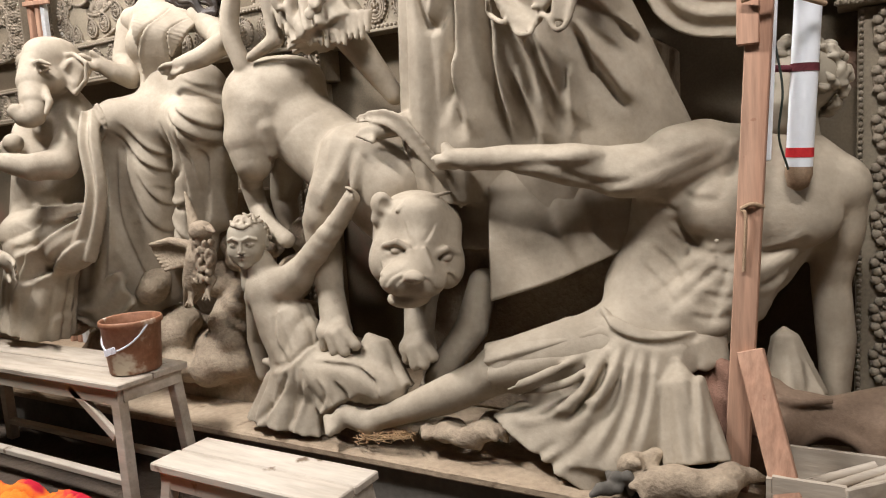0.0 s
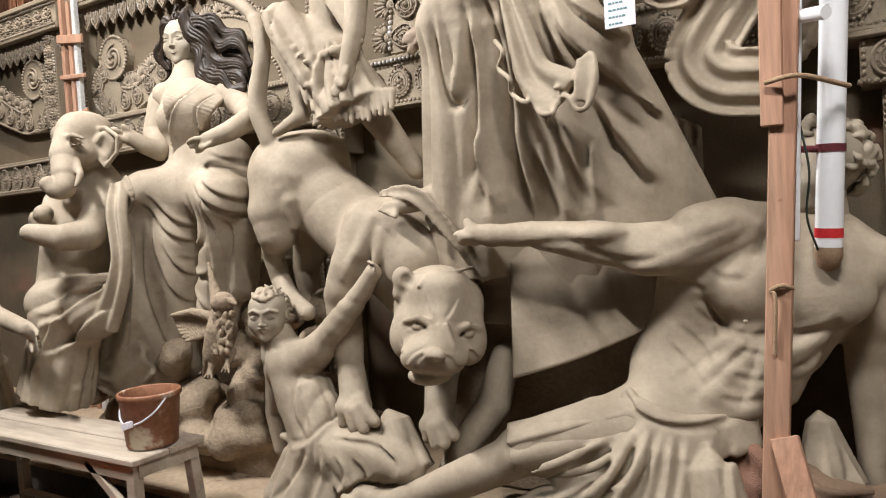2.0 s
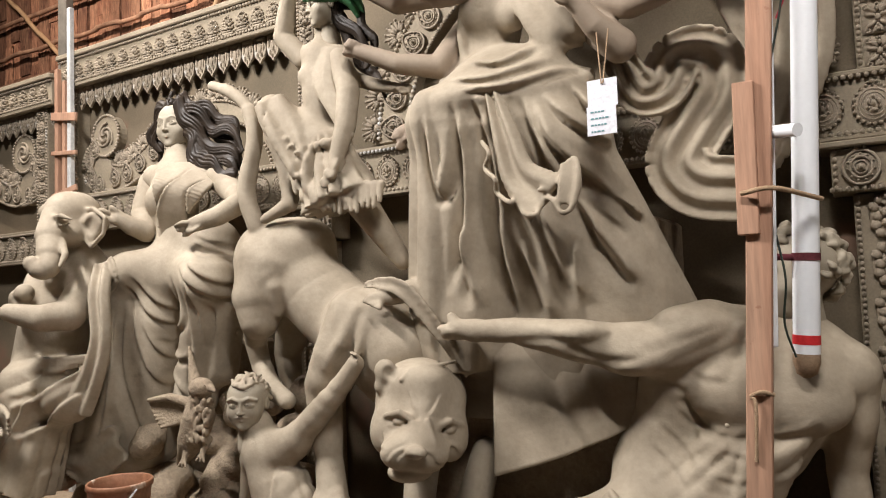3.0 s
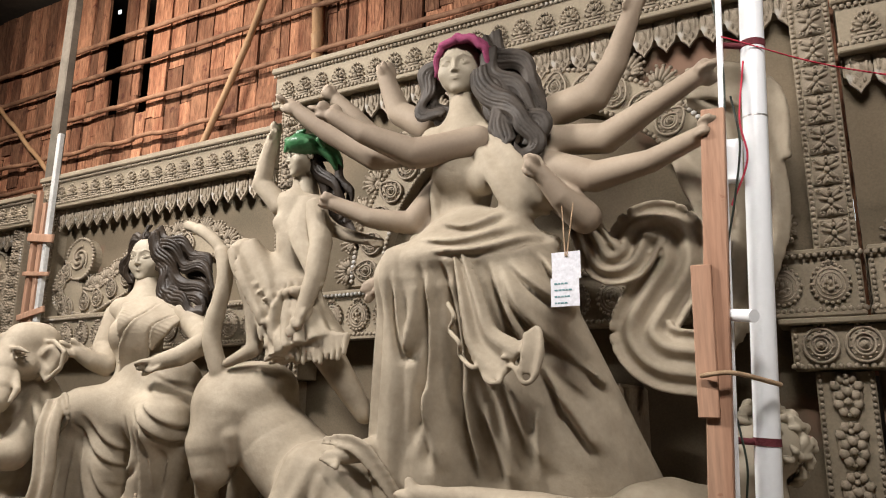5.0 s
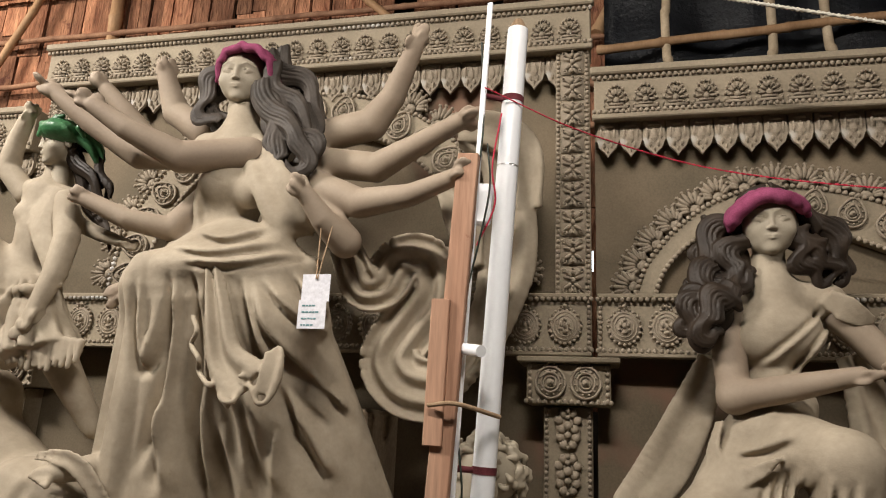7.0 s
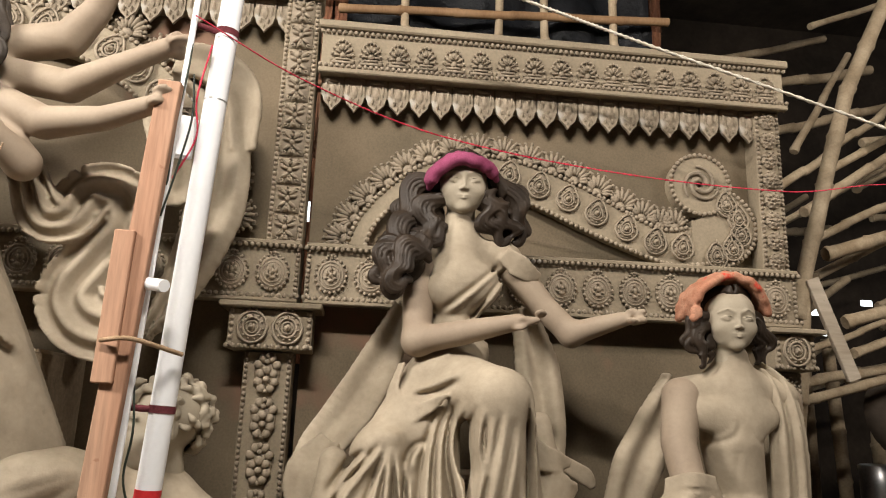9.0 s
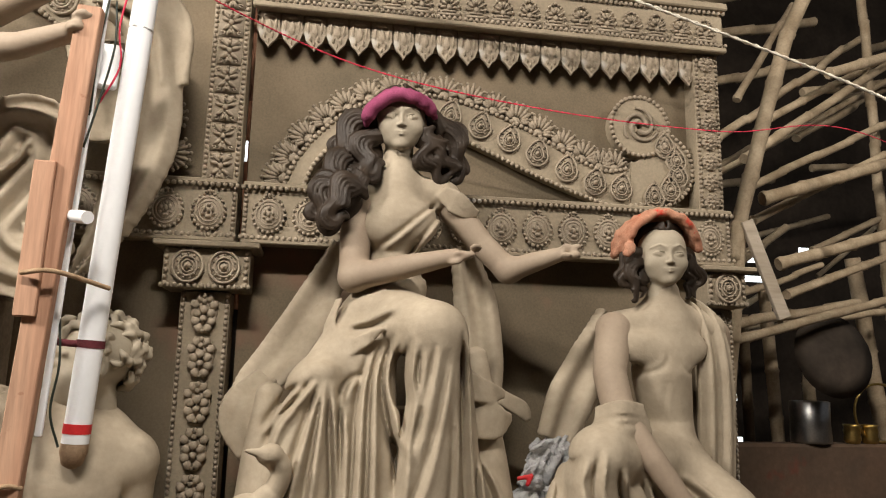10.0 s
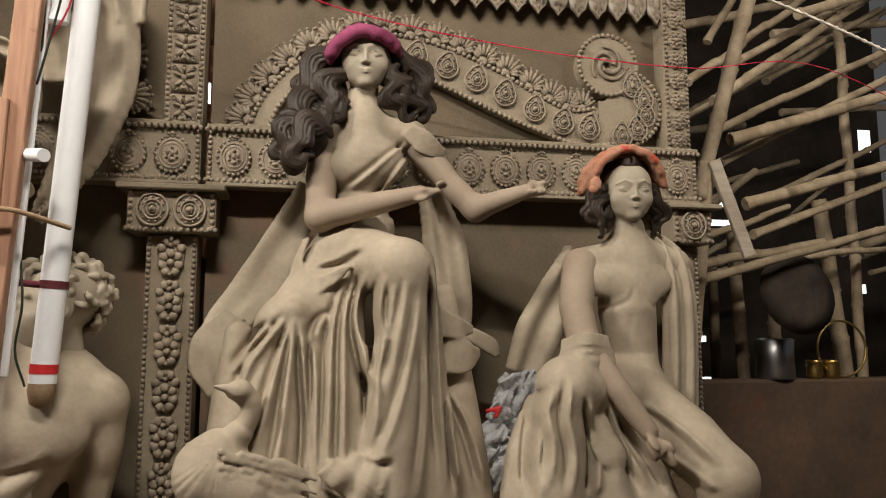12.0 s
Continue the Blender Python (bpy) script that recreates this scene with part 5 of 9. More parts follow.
    locks = [[(-1.346, 3.080, 3.830), (-1.162, 3.100, 3.702), (-1.056, 3.100, 3.525), (-1.086, 3.060, 3.333)], [(-1.301, 3.020, 3.726), (-1.190, 3.020, 3.562), (-1.047, 3.000, 3.406), (-1.090, 2.960, 3.195)],
             [(-1.291, 3.000, 3.651), (-1.218, 2.980, 3.444), (-1.067, 2.940, 3.327), (-1.029, 2.950, 3.196), (-1.133, 2.960, 3.145)], [(-1.299, 3.020, 3.599), (-1.187, 2.980, 3.349), (-1.173, 2.950, 3.190), (-1.076, 2.960, 3.136)],
             [(-1.316, 3.120, 3.876), (-1.147, 3.140, 3.623), (-1.041, 3.140, 3.508), (-1.079, 3.120, 3.415)], [(-1.570, 3.060, 3.804), (-1.642, 3.060, 3.686), (-1.672, 3.060, 3.544), (-1.576, 3.060, 3.453)],
             [(-1.608, 3.100, 3.764), (-1.655, 3.100, 3.607), (-1.564, 3.100, 3.461), (-1.597, 3.100, 3.418)], [(-1.302, 3.060, 3.586), (-1.159, 3.020, 3.300), (-1.180, 3.000, 3.180)], [(-1.181, 3.000, 3.415), (-1.012, 2.980, 3.290), (-1.023, 2.970, 3.174), (-1.106, 2.930, 3.173)]]
    hair = wig(c, 0.295, (0.22, -1, -0.10), locks, r=0.058, strands=7)
    ob = sculpture("goddess_statue", [body, arms, stole, frill, face, hair], STATUE, "grey-brown unpainted clay statue of a seated many-armed draped woman", "statue")
    band = Clay(0.007)
    arc = smooth_path([(-1.567, 3.000, 3.660), (-1.529, 2.960, 3.779), (-1.408, 2.940, 3.815), (-1.296, 2.960, 3.768), (-1.263, 3.030, 3.628)], 4)
    for o in range(5):
        band.limb([tuple(p + Vector((0.005 * math.sin(i * 2 + o), 0.026 * o, 0.018 * math.sin(o * 0.6) + 0.009 * math.cos(i * 2.4 + o * 2)))) for i, p in enumerate(arc)], [0.010 + 0.012 * math.sin(i / 16 * 3.14) for i in range(17)], 0.008)
    sculpture("cloth_headband", [band], [PURPLE], "crumpled magenta cloth tied round the statue's head", "cloth")
    return ob


central_goddess()


def lion():
    b = Clay(0.009)
    # barrel, haunch and neck
    b.limb([(-2.843, 3.020, 2.005), (-2.627, 3.050, 1.865), (-2.407, 3.060, 1.685), (-2.149, 3.050, 1.515), (-1.916, 3.050, 1.327)], [0.20, 0.205, 0.215, 0.225, 0.22], 0.08)
    b.ell((-2.784, 2.980, 2.010), (0.21, 0.20, 0.20), 0.08)
    b.ell((-2.634, 3.050, 2.086), (0.17, 0.18, 0.14), 0.10)
    b.limb([(-2.092, 2.980, 1.649), (-1.940, 2.970, 1.505)], [0.19, 0.2], 0.08)
    # near hind leg
    b.limb([(-2.803, 2.920, 1.953), (-2.813, 2.860, 1.798), (-2.796, 2.860, 1.668)], [0.155, 0.135, 0.105], 0.06)
    b.limb([(-2.812, 2.870, 1.705), (-2.921, 2.950, 1.545), (-2.911, 2.980, 1.414), (-2.802, 2.930, 1.295)], [0.10, 0.06, 0.055, 0.06], 0.04)
    b.limb([(-2.802, 2.930, 1.295), (-2.610, 2.860, 1.242)], [0.06, 0.045], 0.03)
    b.limb([(-2.634, 2.860, 1.965), (-2.697, 2.820, 1.975), (-2.790, 2.820, 1.935)], [0.012, 0.018, 0.012], 0.06)
    b.limb([(-2.657, 2.860, 1.906), (-2.685, 2.820, 1.908), (-2.760, 2.820, 1.876)], [0.010, 0.014, 0.010], 0.06)
    b.limb([(-2.654, 2.830, 1.837), (-2.662, 2.860, 1.701)], [0.03, 0.012], 0.05)
    # far hind leg
    b.limb([(-2.787, 3.150, 1.693), (-2.912, 3.200, 1.460), (-2.882, 3.200, 1.225)], [0.12, 0.08, 0.06], 0.05)
    # shoulder and near foreleg
    b.ell((-2.184, 2.900, 1.627), (0.13, 0.14, 0.16), 0.07)
    b.limb([(-2.194, 2.880, 1.685), (-2.259, 2.820, 1.491), (-2.340, 2.820, 1.347), (-2.339, 2.840, 1.143), (-2.319, 2.830, 0.974), (-2.265, 2.780, 0.848)], [0.12, 0.11, 0.09, 0.085, 0.07, 0.075], 0.05)
    b.limb([(-2.097, 2.800, 1.713), (-2.157, 2.740, 1.552), (-2.240, 2.740, 1.442)], [0.02, 0.028, 0.012], 0.04)
    b.limb([(-2.039, 2.800, 1.656), (-2.080, 2.760, 1.495)], [0.02, 0.014], 0.04)
    b.limb([(-2.264, 2.760, 1.552), (-2.330, 2.760, 1.411)], [0.016, 0.022], 0.04)
    b.ell((-2.312, 2.760, 1.361), (0.045, 0.04, 0.05), 0.04)
    # other foreleg
    b.limb([(-1.888, 3.100, 1.177), (-1.882, 3.000, 0.913), (-1.841, 2.900, 0.775)], [0.13, 0.085, 0.075], 0.05)
    for wrist, toes in (((-2.251, 2.780, 0.843), ((-2.279, 2.700, 0.723), (-2.192, 2.670, 0.714), (-2.131, 2.670, 0.715), (-2.085, 2.700, 0.744))), ((-1.823, 2.880, 0.766), ((-1.854, 2.800, 0.668), (-1.793, 2.770, 0.653), (-1.743, 2.770, 0.659), (-1.705, 2.800, 0.691)))):
        w = Vector(wrist)
        b.ell(tuple(w + Vector((0.0, -0.03, -0.05))), (0.095, 0.09, 0.065), 0.03)
        for q in toes:
            e = Vector(q)
            k = w.lerp(e, 0.55) + Vector((0, -0.035, 0.025))
            b.limb([tuple(w), tuple(k), tuple(e)], [0.05, 0.036, 0.028], 0.008)
    # tail
    b.limb(smooth_path([(-2.806, 2.860, 2.175), (-2.859, 2.840, 2.374), (-2.791, 2.840, 2.643), (-2.822, 2.840, 2.818), (-2.953, 2.840, 2.942), (-3.106, 2.840, 3.009)], 5), [0.05] * 8 + [0.045] * 8 + [0.035] * 7 + [0.03] * 3, 0.02)
    # ribs and hollows along the flank
    b.ripple((-2.376, 2.880, 1.691), (0.26, 0.3, 0.26), (-2.186, 2.900, 2.085), 12, 0.004, 0.4, 0.5, 0.8)
    # head: long flat face, heavy muzzle, one clipped ear; the crown ends in a raw edge
    h = Clay(0.0058)
    h.ell((-1.790, 2.870, 1.303), (0.215, 0.20, 0.175), 0.08)
    h.ell((-1.779, 2.826, 1.184), (0.195, 0.20, 0.16), 0.08)
    h.ell((-1.736, 2.764, 1.390), (0.13, 0.10, 0.075), 0.08)
    h.ell((-1.837, 2.674, 1.163), (0.085, 0.085, 0.10), 0.08).ell((-1.613, 2.826, 1.122), (0.075, 0.085, 0.10), 0.08)
    h.limb([(-1.694, 2.744, 1.278), (-1.670, 2.679, 1.196), (-1.651, 2.604, 1.127)], [0.08, 0.078, 0.075], 0.07)
    h.ell((-1.718, 2.579, 1.108), (0.086, 0.10, 0.072), 0.05).ell((-1.619, 2.651, 1.088), (0.076, 0.10, 0.072), 0.05)
    h.ell((-1.602, 2.516, 1.128), (0.050, 0.03, 0.028), 0.02)
    h.ell((-1.611, 2.476, 1.114), (0.011, 0.018, 0.009), 0.008, cut=True).ell((-1.562, 2.507, 1.104), (0.011, 0.018, 0.009), 0.008, cut=True)
    h.limb([(-1.588, 2.485, 1.098), (-1.605, 2.504, 1.041)], 0.006, 0.01, True)
    h.ell((-1.727, 2.659, 1.006), (0.10, 0.10, 0.045), 0.03)
    # eyes under a heavy frown
    h.ell((-1.726, 2.590, 1.236), (0.048, 0.035, 0.019), 0.015, cut=True).ell((-1.564, 2.728, 1.185), (0.040, 0.035, 0.019), 0.015, cut=True)
    h.ell((-1.748, 2.626, 1.226), (0.036, 0.036, 0.021), 0.003).ell((-1.580, 2.756, 1.177), (0.030, 0.036, 0.021), 0.003)
    h.limb([(-1.809, 2.604, 1.252), (-1.733, 2.599, 1.269), (-1.675, 2.614, 1.234)], [0.010, 0.017, 0.012], 0.02)
    h.limb([(-1.598, 2.680, 1.199), (-1.562, 2.734, 1.219), (-1.548, 2.821, 1.188)], [0.012, 0.017, 0.008], 0.02)
    h.limb([(-1.788, 2.604, 1.211), (-1.737, 2.608, 1.203), (-1.695, 2.616, 1.213)], 0.007, 0.01)
    h.limb([(-1.600, 2.714, 1.166), (-1.572, 2.744, 1.152), (-1.560, 2.803, 1.160)], 0.007, 0.01)
    h.limb([(-1.670, 2.615, 1.281), (-1.660, 2.615, 1.249)], 0.008, 0.02, True)
    h.limb([(-1.610, 2.631, 1.236), (-1.573, 2.616, 1.144)], [0.008, 0.010], 0.02)
    h.limb([(-1.666, 2.599, 1.220), (-1.657, 2.551, 1.151)], [0.008, 0.010], 0.02)
    h.folds([[(-1.655, 2.531, 1.155), (-1.697, 2.506, 1.133), (-1.739, 2.496, 1.085)], [(-1.644, 2.511, 1.133), (-1.682, 2.489, 1.102), (-1.708, 2.489, 1.050)], [(-1.592, 2.571, 1.122), (-1.565, 2.589, 1.097), (-1.561, 2.606, 1.038)], [(-1.824, 2.611, 1.185), (-1.797, 2.629, 1.128), (-1.740, 2.634, 1.131)], [(-1.723, 2.623, 1.357), (-1.705, 2.635, 1.301), (-1.681, 2.650, 1.265)], [(-1.607, 2.744, 1.344), (-1.616, 2.714, 1.293), (-1.628, 2.681, 1.252)]], 0.008, 0.0045, 0.8)
    # raw edge of the crown, ear
    h.limb([(-1.757, 2.656, 1.403), (-1.729, 2.699, 1.441), (-1.680, 2.753, 1.454), (-1.636, 2.804, 1.457), (-1.598, 2.864, 1.464)], 0.009, 0.012)
    h.ell((-1.865, 2.691, 1.433), (0.056, 0.035, 0.056), 0.02)
    h.ell((-1.821, 2.654, 1.430), (0.034, 0.03, 0.036), 0.012, cut=True)
    h.ell((-1.897, 2.704, 1.364), (0.03, 0.04, 0.035), 0.03)
    return sculpture("lion_statue", [b, h], STATUE, "grey-brown unpainted clay statue of a striding lion looking down", "statue")


lion()


def fallen_man():
    b = Clay(0.0105)
    b.limb([(-0.259, 3.260, 1.418), (-0.404, 3.260, 1.156), (-0.566, 3.160, 0.908), (-0.701, 3.100, 0.749)], [0.25, 0.235, 0.19, 0.2], 0.07)
    b.limb([(-0.680, 3.140, 0.945), (-0.799, 3.060, 0.855), (-0.878, 2.980, 0.798)], [0.13, 0.16, 0.155], 0.08)
    b.limb([(-0.502, 3.120, 1.595), (-0.247, 3.240, 1.547), (-0.047, 3.240, 1.423)], [0.105, 0.12, 0.115], 0.06)
    b.limb([(-0.705, 3.120, 1.431), (-0.724, 3.180, 1.215), (-0.820, 3.160, 0.999)], [0.11, 0.15, 0.15], 0.09)
    b.ell((-0.450, 3.040, 1.359), (0.165, 0.075, 0.115), 0.09).ell((-0.185, 3.080, 1.306), (0.17, 0.075, 0.12), 0.09)
    b.ell((-0.455, 2.965, 1.226), (0.012, 0.012, 0.012), 0.008)
    for i, (p, q) in enumerate((((-0.523, 3.000, 1.122), (-0.394, 3.000, 1.055)), ((-0.554, 2.980, 1.018), (-0.426, 2.990, 0.963)), ((-0.595, 2.950, 0.928), (-0.474, 2.970, 0.872)))):
        b.ell(tuple(Vector(p) + Vector((0, 0.035, 0))), (0.062, 0.034, 0.046), 0.045).ell(tuple(Vector(q) + Vector((0, 0.035, 0))), (0.062, 0.034, 0.046), 0.045)
    for i in range(6):
        o = Vector((-0.028 * i, 0.012 * i, -0.062 * i))
        b.limb([tuple(Vector((-0.204, 3.060, 1.152)) + o * 0.8), tuple(Vector((-0.323, 3.020, 1.099)) + o * 0.9)], [0.02, 0.016], 0.05)
    b.limb([(-0.399, 3.080, 1.605), (-0.305, 3.080, 1.554)], 0.03, 0.03)
    b.ripple((-0.623, 3.050, 1.111), (0.22, 0.35, 0.26), (-0.157, 3.100, 1.425), 17, 0.005, 0.2, 0.5, 0.8)
    b.ripple((-0.254, 3.050, 1.050), (0.22, 0.35, 0.20), (-0.004, 3.100, 1.419), 11, 0.005, 1.2, 0.5, 0.8)
    b.ripple((-0.334, 3.050, 1.501), (0.30, 0.3, 0.16), (-0.337, 3.100, 1.723), 5, 0.007, 0.9, 0.8, 0.8)
    b.folds([[(-0.626, 2.980, 1.353), (-0.573, 2.980, 1.217), (-0.454, 2.980, 1.161), (-0.328, 2.980, 1.185)], [(-0.308, 2.980, 1.169), (-0.189, 2.980, 1.197), (-0.122, 2.980, 1.240)], [(-0.677, 2.980, 1.288), (-0.607, 2.980, 1.194), (-0.575, 2.980, 1.124)], [(-0.740, 2.980, 1.217), (-0.654, 2.980, 1.122), (-0.588, 2.980, 1.024)], [(-0.775, 2.980, 1.132), (-0.691, 2.980, 1.037), (-0.612, 2.980, 0.945)], [(-0.498, 2.980, 1.114), (-0.391, 2.980, 1.086), (-0.309, 2.980, 1.111)], [(-0.532, 2.980, 1.019), (-0.435, 2.980, 0.988), (-0.361, 2.980, 1.010)], [(-0.567, 2.980, 0.930), (-0.479, 2.980, 0.902), (-0.393, 2.980, 0.925)], [(-0.189, 2.980, 1.131), (-0.248, 2.980, 1.063), (-0.319, 2.980, 1.027)], [(-0.591, 2.980, 1.425), (-0.526, 2.980, 1.396), (-0.440, 2.980, 1.387)], [(-0.785, 2.980, 1.455), (-0.648, 2.980, 1.358), (-0.593, 2.980, 1.345)]], 0.014, 0.0065, 0.7)
    # stretched arm with its muscles, broken hand
    b.limb([(-0.543, 3.100, 1.584), (-0.699, 3.020, 1.520), (-0.881, 2.950, 1.532), (-1.049, 2.900, 1.562), (-1.283, 2.840, 1.605), (-1.455, 2.800, 1.609)], [0.125, 0.115, 0.095, 0.085, 0.058, 0.045], 0.05)
    b.ell((-0.597, 3.030, 1.612), (0.13, 0.09, 0.085), 0.04).ell((-0.797, 2.940, 1.477), (0.13, 0.08, 0.065), 0.04).ell((-1.008, 2.860, 1.594), (0.11, 0.07, 0.05), 0.03)
    b.limb([(-0.891, 2.870, 1.594), (-1.117, 2.820, 1.615), (-1.317, 2.800, 1.613)], [0.014, 0.012, 0.01], 0.015)
    b.limb([(-1.455, 2.800, 1.609), (-1.529, 2.780, 1.621), (-1.560, 2.780, 1.672)], [0.05, 0.042, 0.022], 0.02)
    stump(b, (-1.428, 2.800, 1.602), (-1.530, 2.780, 1.611), 0.04)
    # propping arm
    b.limb([(-0.039, 3.260, 1.399), (-0.046, 3.300, 1.176), (-0.062, 3.300, 1.010), (-0.040, 3.280, 0.776), (-0.042, 3.260, 0.539)], [0.115, 0.095, 0.075, 0.075, 0.055], 0.05)
    b.ell((-0.008, 3.250, 1.251), (0.06, 0.07, 0.12), 0.04)
    # legs
    b.limb([(-0.750, 3.050, 0.746), (-1.033, 2.900, 0.751), (-1.293, 2.780, 0.711)], [0.18, 0.15, 0.105], 0.06)
    b.ell((-1.344, 2.740, 0.692), (0.10, 0.09, 0.095), 0.04)
    b.limb([(-1.355, 2.760, 0.659), (-1.602, 2.720, 0.540), (-1.800, 2.680, 0.462), (-2.022, 2.660, 0.375)], [0.095, 0.088, 0.065, 0.05], 0.04)
    b.limb([(-2.005, 2.660, 0.377), (-2.125, 2.620, 0.413), (-2.168, 2.580, 0.365)], [0.06, 0.052, 0.042], 0.025)
    for i in range(5):
        b.limb([(-2.147, 2.600, 0.380), tuple(Vector((-2.197, 2.570, 0.408)) + Vector((0.012 * i, -0.012 * i, -0.0135 * i)))], [0.035, 0.019], 0.008)
    b.limb([(-0.813, 3.000, 0.691), (-0.699, 2.900, 0.435), (-0.647, 2.850, 0.216)], [0.15, 0.10, 0.08], 0.05)
    # other leg, bent beneath the lion
    b.limb([(-1.623, 3.200, 0.980), (-1.651, 3.100, 0.765), (-1.761, 2.980, 0.583), (-1.816, 2.920, 0.479)], [0.075, 0.085, 0.07, 0.055], 0.04)
    c = Clay(0.010)
    # waist cloth and its hanging folds
    for i in range(6):
        a = Vector((0.004 * i, -0.004 * i, -0.024 * i))
        c.limb(smooth_path([tuple(Vector((-0.919, 2.900, 0.939)) + a * 0.8), tuple(Vector((-0.817, 2.860, 0.881)) + a), tuple(Vector((-0.643, 2.900, 0.830)) + a * 1.1), tuple(Vector((-0.453, 3.020, 0.849)) + a)], 5), [0.014] * 4 + [0.026] * 8 + [0.018] * 4, 0.022)
    c.drape((-0.830, 2.980, 0.766), (-1.386, 2.740, 0.683), (0.15, 0.16), (0.11, 0.115), 5, 0.025, 0.8, 0.9, 0.06, 0.0, twist=0.6)
    for p in (((-0.863, 2.800, 0.780), (-0.926, 2.720, 0.665), (-1.038, 2.680, 0.569)), ((-0.911, 2.800, 0.776), (-0.973, 2.720, 0.684), (-1.206, 2.660, 0.605)), ((-0.820, 2.820, 0.814), (-0.831, 2.720, 0.675), (-0.990, 2.680, 0.550)), ((-0.948, 2.800, 0.773), (-1.099, 2.660, 0.702), (-1.248, 2.640, 0.632))):
        c.limb(smooth_path(p, 5), [0.014] * 4 + [0.02] * 5 + [0.008] * 2, 0.025)
    c.drape((-0.772, 2.900, 0.784), (-0.873, 2.740, 0.311), (0.12, 0.10), (0.24, 0.13), 7, 0.03, 0.8, 0.8, 0.05, 0.0, 0.9)
    c.drape((-0.936, 2.820, 0.608), (-1.102, 2.720, 0.315), (0.12, 0.08), (0.33, 0.12), 7, 0.03, 2.2, 0.8, 0.05, 0.0, 0.9)
    c.drape((-0.592, 2.860, 0.750), (-0.501, 2.740, 0.385), (0.07, 0.06), (0.12, 0.09), 6, 0.16, 0.3, 0.6, 0.03, 0.0)
    c.drape((-0.235, 3.200, 0.879), (-0.201, 3.150, 0.557), (0.03, 0.03), (0.12, 0.08), 6, 0.2, 1.3, 0.6, 0.03, 0.0)
    c.ripple((-1.040, 2.750, 0.544), (0.55, 0.4, 0.42), (-0.753, 2.800, 0.942), 6, 0.005, 0.4, 0.4, 0.9)
    c.folds([[(-0.964, 2.800, 0.990), (-0.825, 2.800, 0.852), (-0.622, 2.800, 0.820), (-0.400, 2.800, 0.891)], [(-0.924, 2.800, 1.075), (-0.777, 2.800, 0.917), (-0.577, 2.800, 0.879), (-0.430, 2.800, 0.911)]], 0.014, 0.012)
    c.folds([[(-1.446, 2.720, 0.694), (-1.119, 2.720, 0.778), (-0.802, 2.720, 0.846)], [(-0.917, 2.720, 0.781), (-0.975, 2.720, 0.636), (-1.156, 2.720, 0.535), (-1.276, 2.720, 0.536)], [(-0.850, 2.720, 0.791), (-0.904, 2.720, 0.619), (-1.057, 2.720, 0.473)], [(-0.781, 2.720, 0.816), (-0.835, 2.720, 0.580), (-0.963, 2.720, 0.352)], [(-0.740, 2.720, 0.819), (-0.761, 2.720, 0.589), (-0.854, 2.720, 0.355)], [(-0.692, 2.720, 0.804), (-0.709, 2.720, 0.595), (-0.748, 2.720, 0.401)], [(-0.884, 2.720, 0.525), (-0.986, 2.720, 0.388), (-1.142, 2.720, 0.300)], [(-1.034, 2.720, 0.431), (-1.166, 2.720, 0.335), (-1.302, 2.720, 0.314)], [(-0.532, 2.720, 0.774), (-0.515, 2.720, 0.574), (-0.497, 2.720, 0.417)]], 0.020, 0.012)
    b.folds([[(-0.407, 2.980, 1.172), (-0.445, 2.980, 1.011), (-0.502, 2.980, 0.855)], [(-0.330, 2.980, 1.526), (-0.317, 2.980, 1.351), (-0.324, 2.980, 1.196)], [(-1.053, 2.980, 1.539), (-0.880, 2.980, 1.483), (-0.714, 2.980, 1.481)], [(-1.349, 2.980, 1.553), (-1.183, 2.980, 1.570), (-1.001, 2.980, 1.561)]], 0.016, 0.009, 0.3)
    b.ripple((-0.869, 2.950, 1.555), (0.55, 0.3, 0.16), (-0.006, 3.000, 1.792), 26, 0.005, 0.4, 0.5, 0.8)
    hc = (-0.221, 3.220, 1.783)
    hd = head(hc, 0.40, (-0.93, -0.42, 0.02), male=True, slot=1)
    hair = Clay(0.0085, 1)
    rng = random.Random(8)
    m = axes((-0.93, -0.42, 0.02))
    for i in range(150):
        u, v = rng.uniform(-1, 1), rng.uniform(0, 6.283)
        p = np.array([math.sqrt(1 - u * u) * math.cos(v) * 0.36, math.sqrt(1 - u * u) * math.sin(v) * 0.45 - 0.08, u * 0.40 + 0.14])
        if p[2] > 0.30 - max(0, -p[1]) * 1.7 and p[1] < 0.30:
            q = np.array(hc) + 0.40 * (m @ p)
            n = m @ (p - np.array([0, -0.08, 0.14]))
            t = np.cross(n, np.array([rng.uniform(-1, 1), rng.uniform(-1, 1), rng.uniform(-1, 1)]))
            t /= np.linalg.norm(t) + 1e-6
            hair.limb([q - t * 0.028, q + n * 0.045, q + t * 0.028], [0.011, 0.016, 0.009], 0.006)
    ob = sculpture("fallen_man_statue", [b, c, hd, hair], STATUE, "grey-brown unpainted clay statue of a muscular man falling backwards", "statue")
    bm = bmesh.new()
    tl, tr, bl, br = (Vector(p) for p in ((-1.465, 3.000, 1.597), (-0.819, 3.120, 1.522), (-1.458, 2.920, 0.940), (-0.834, 3.100, 1.185)))
    nx, nz, rows = 48, 30, []
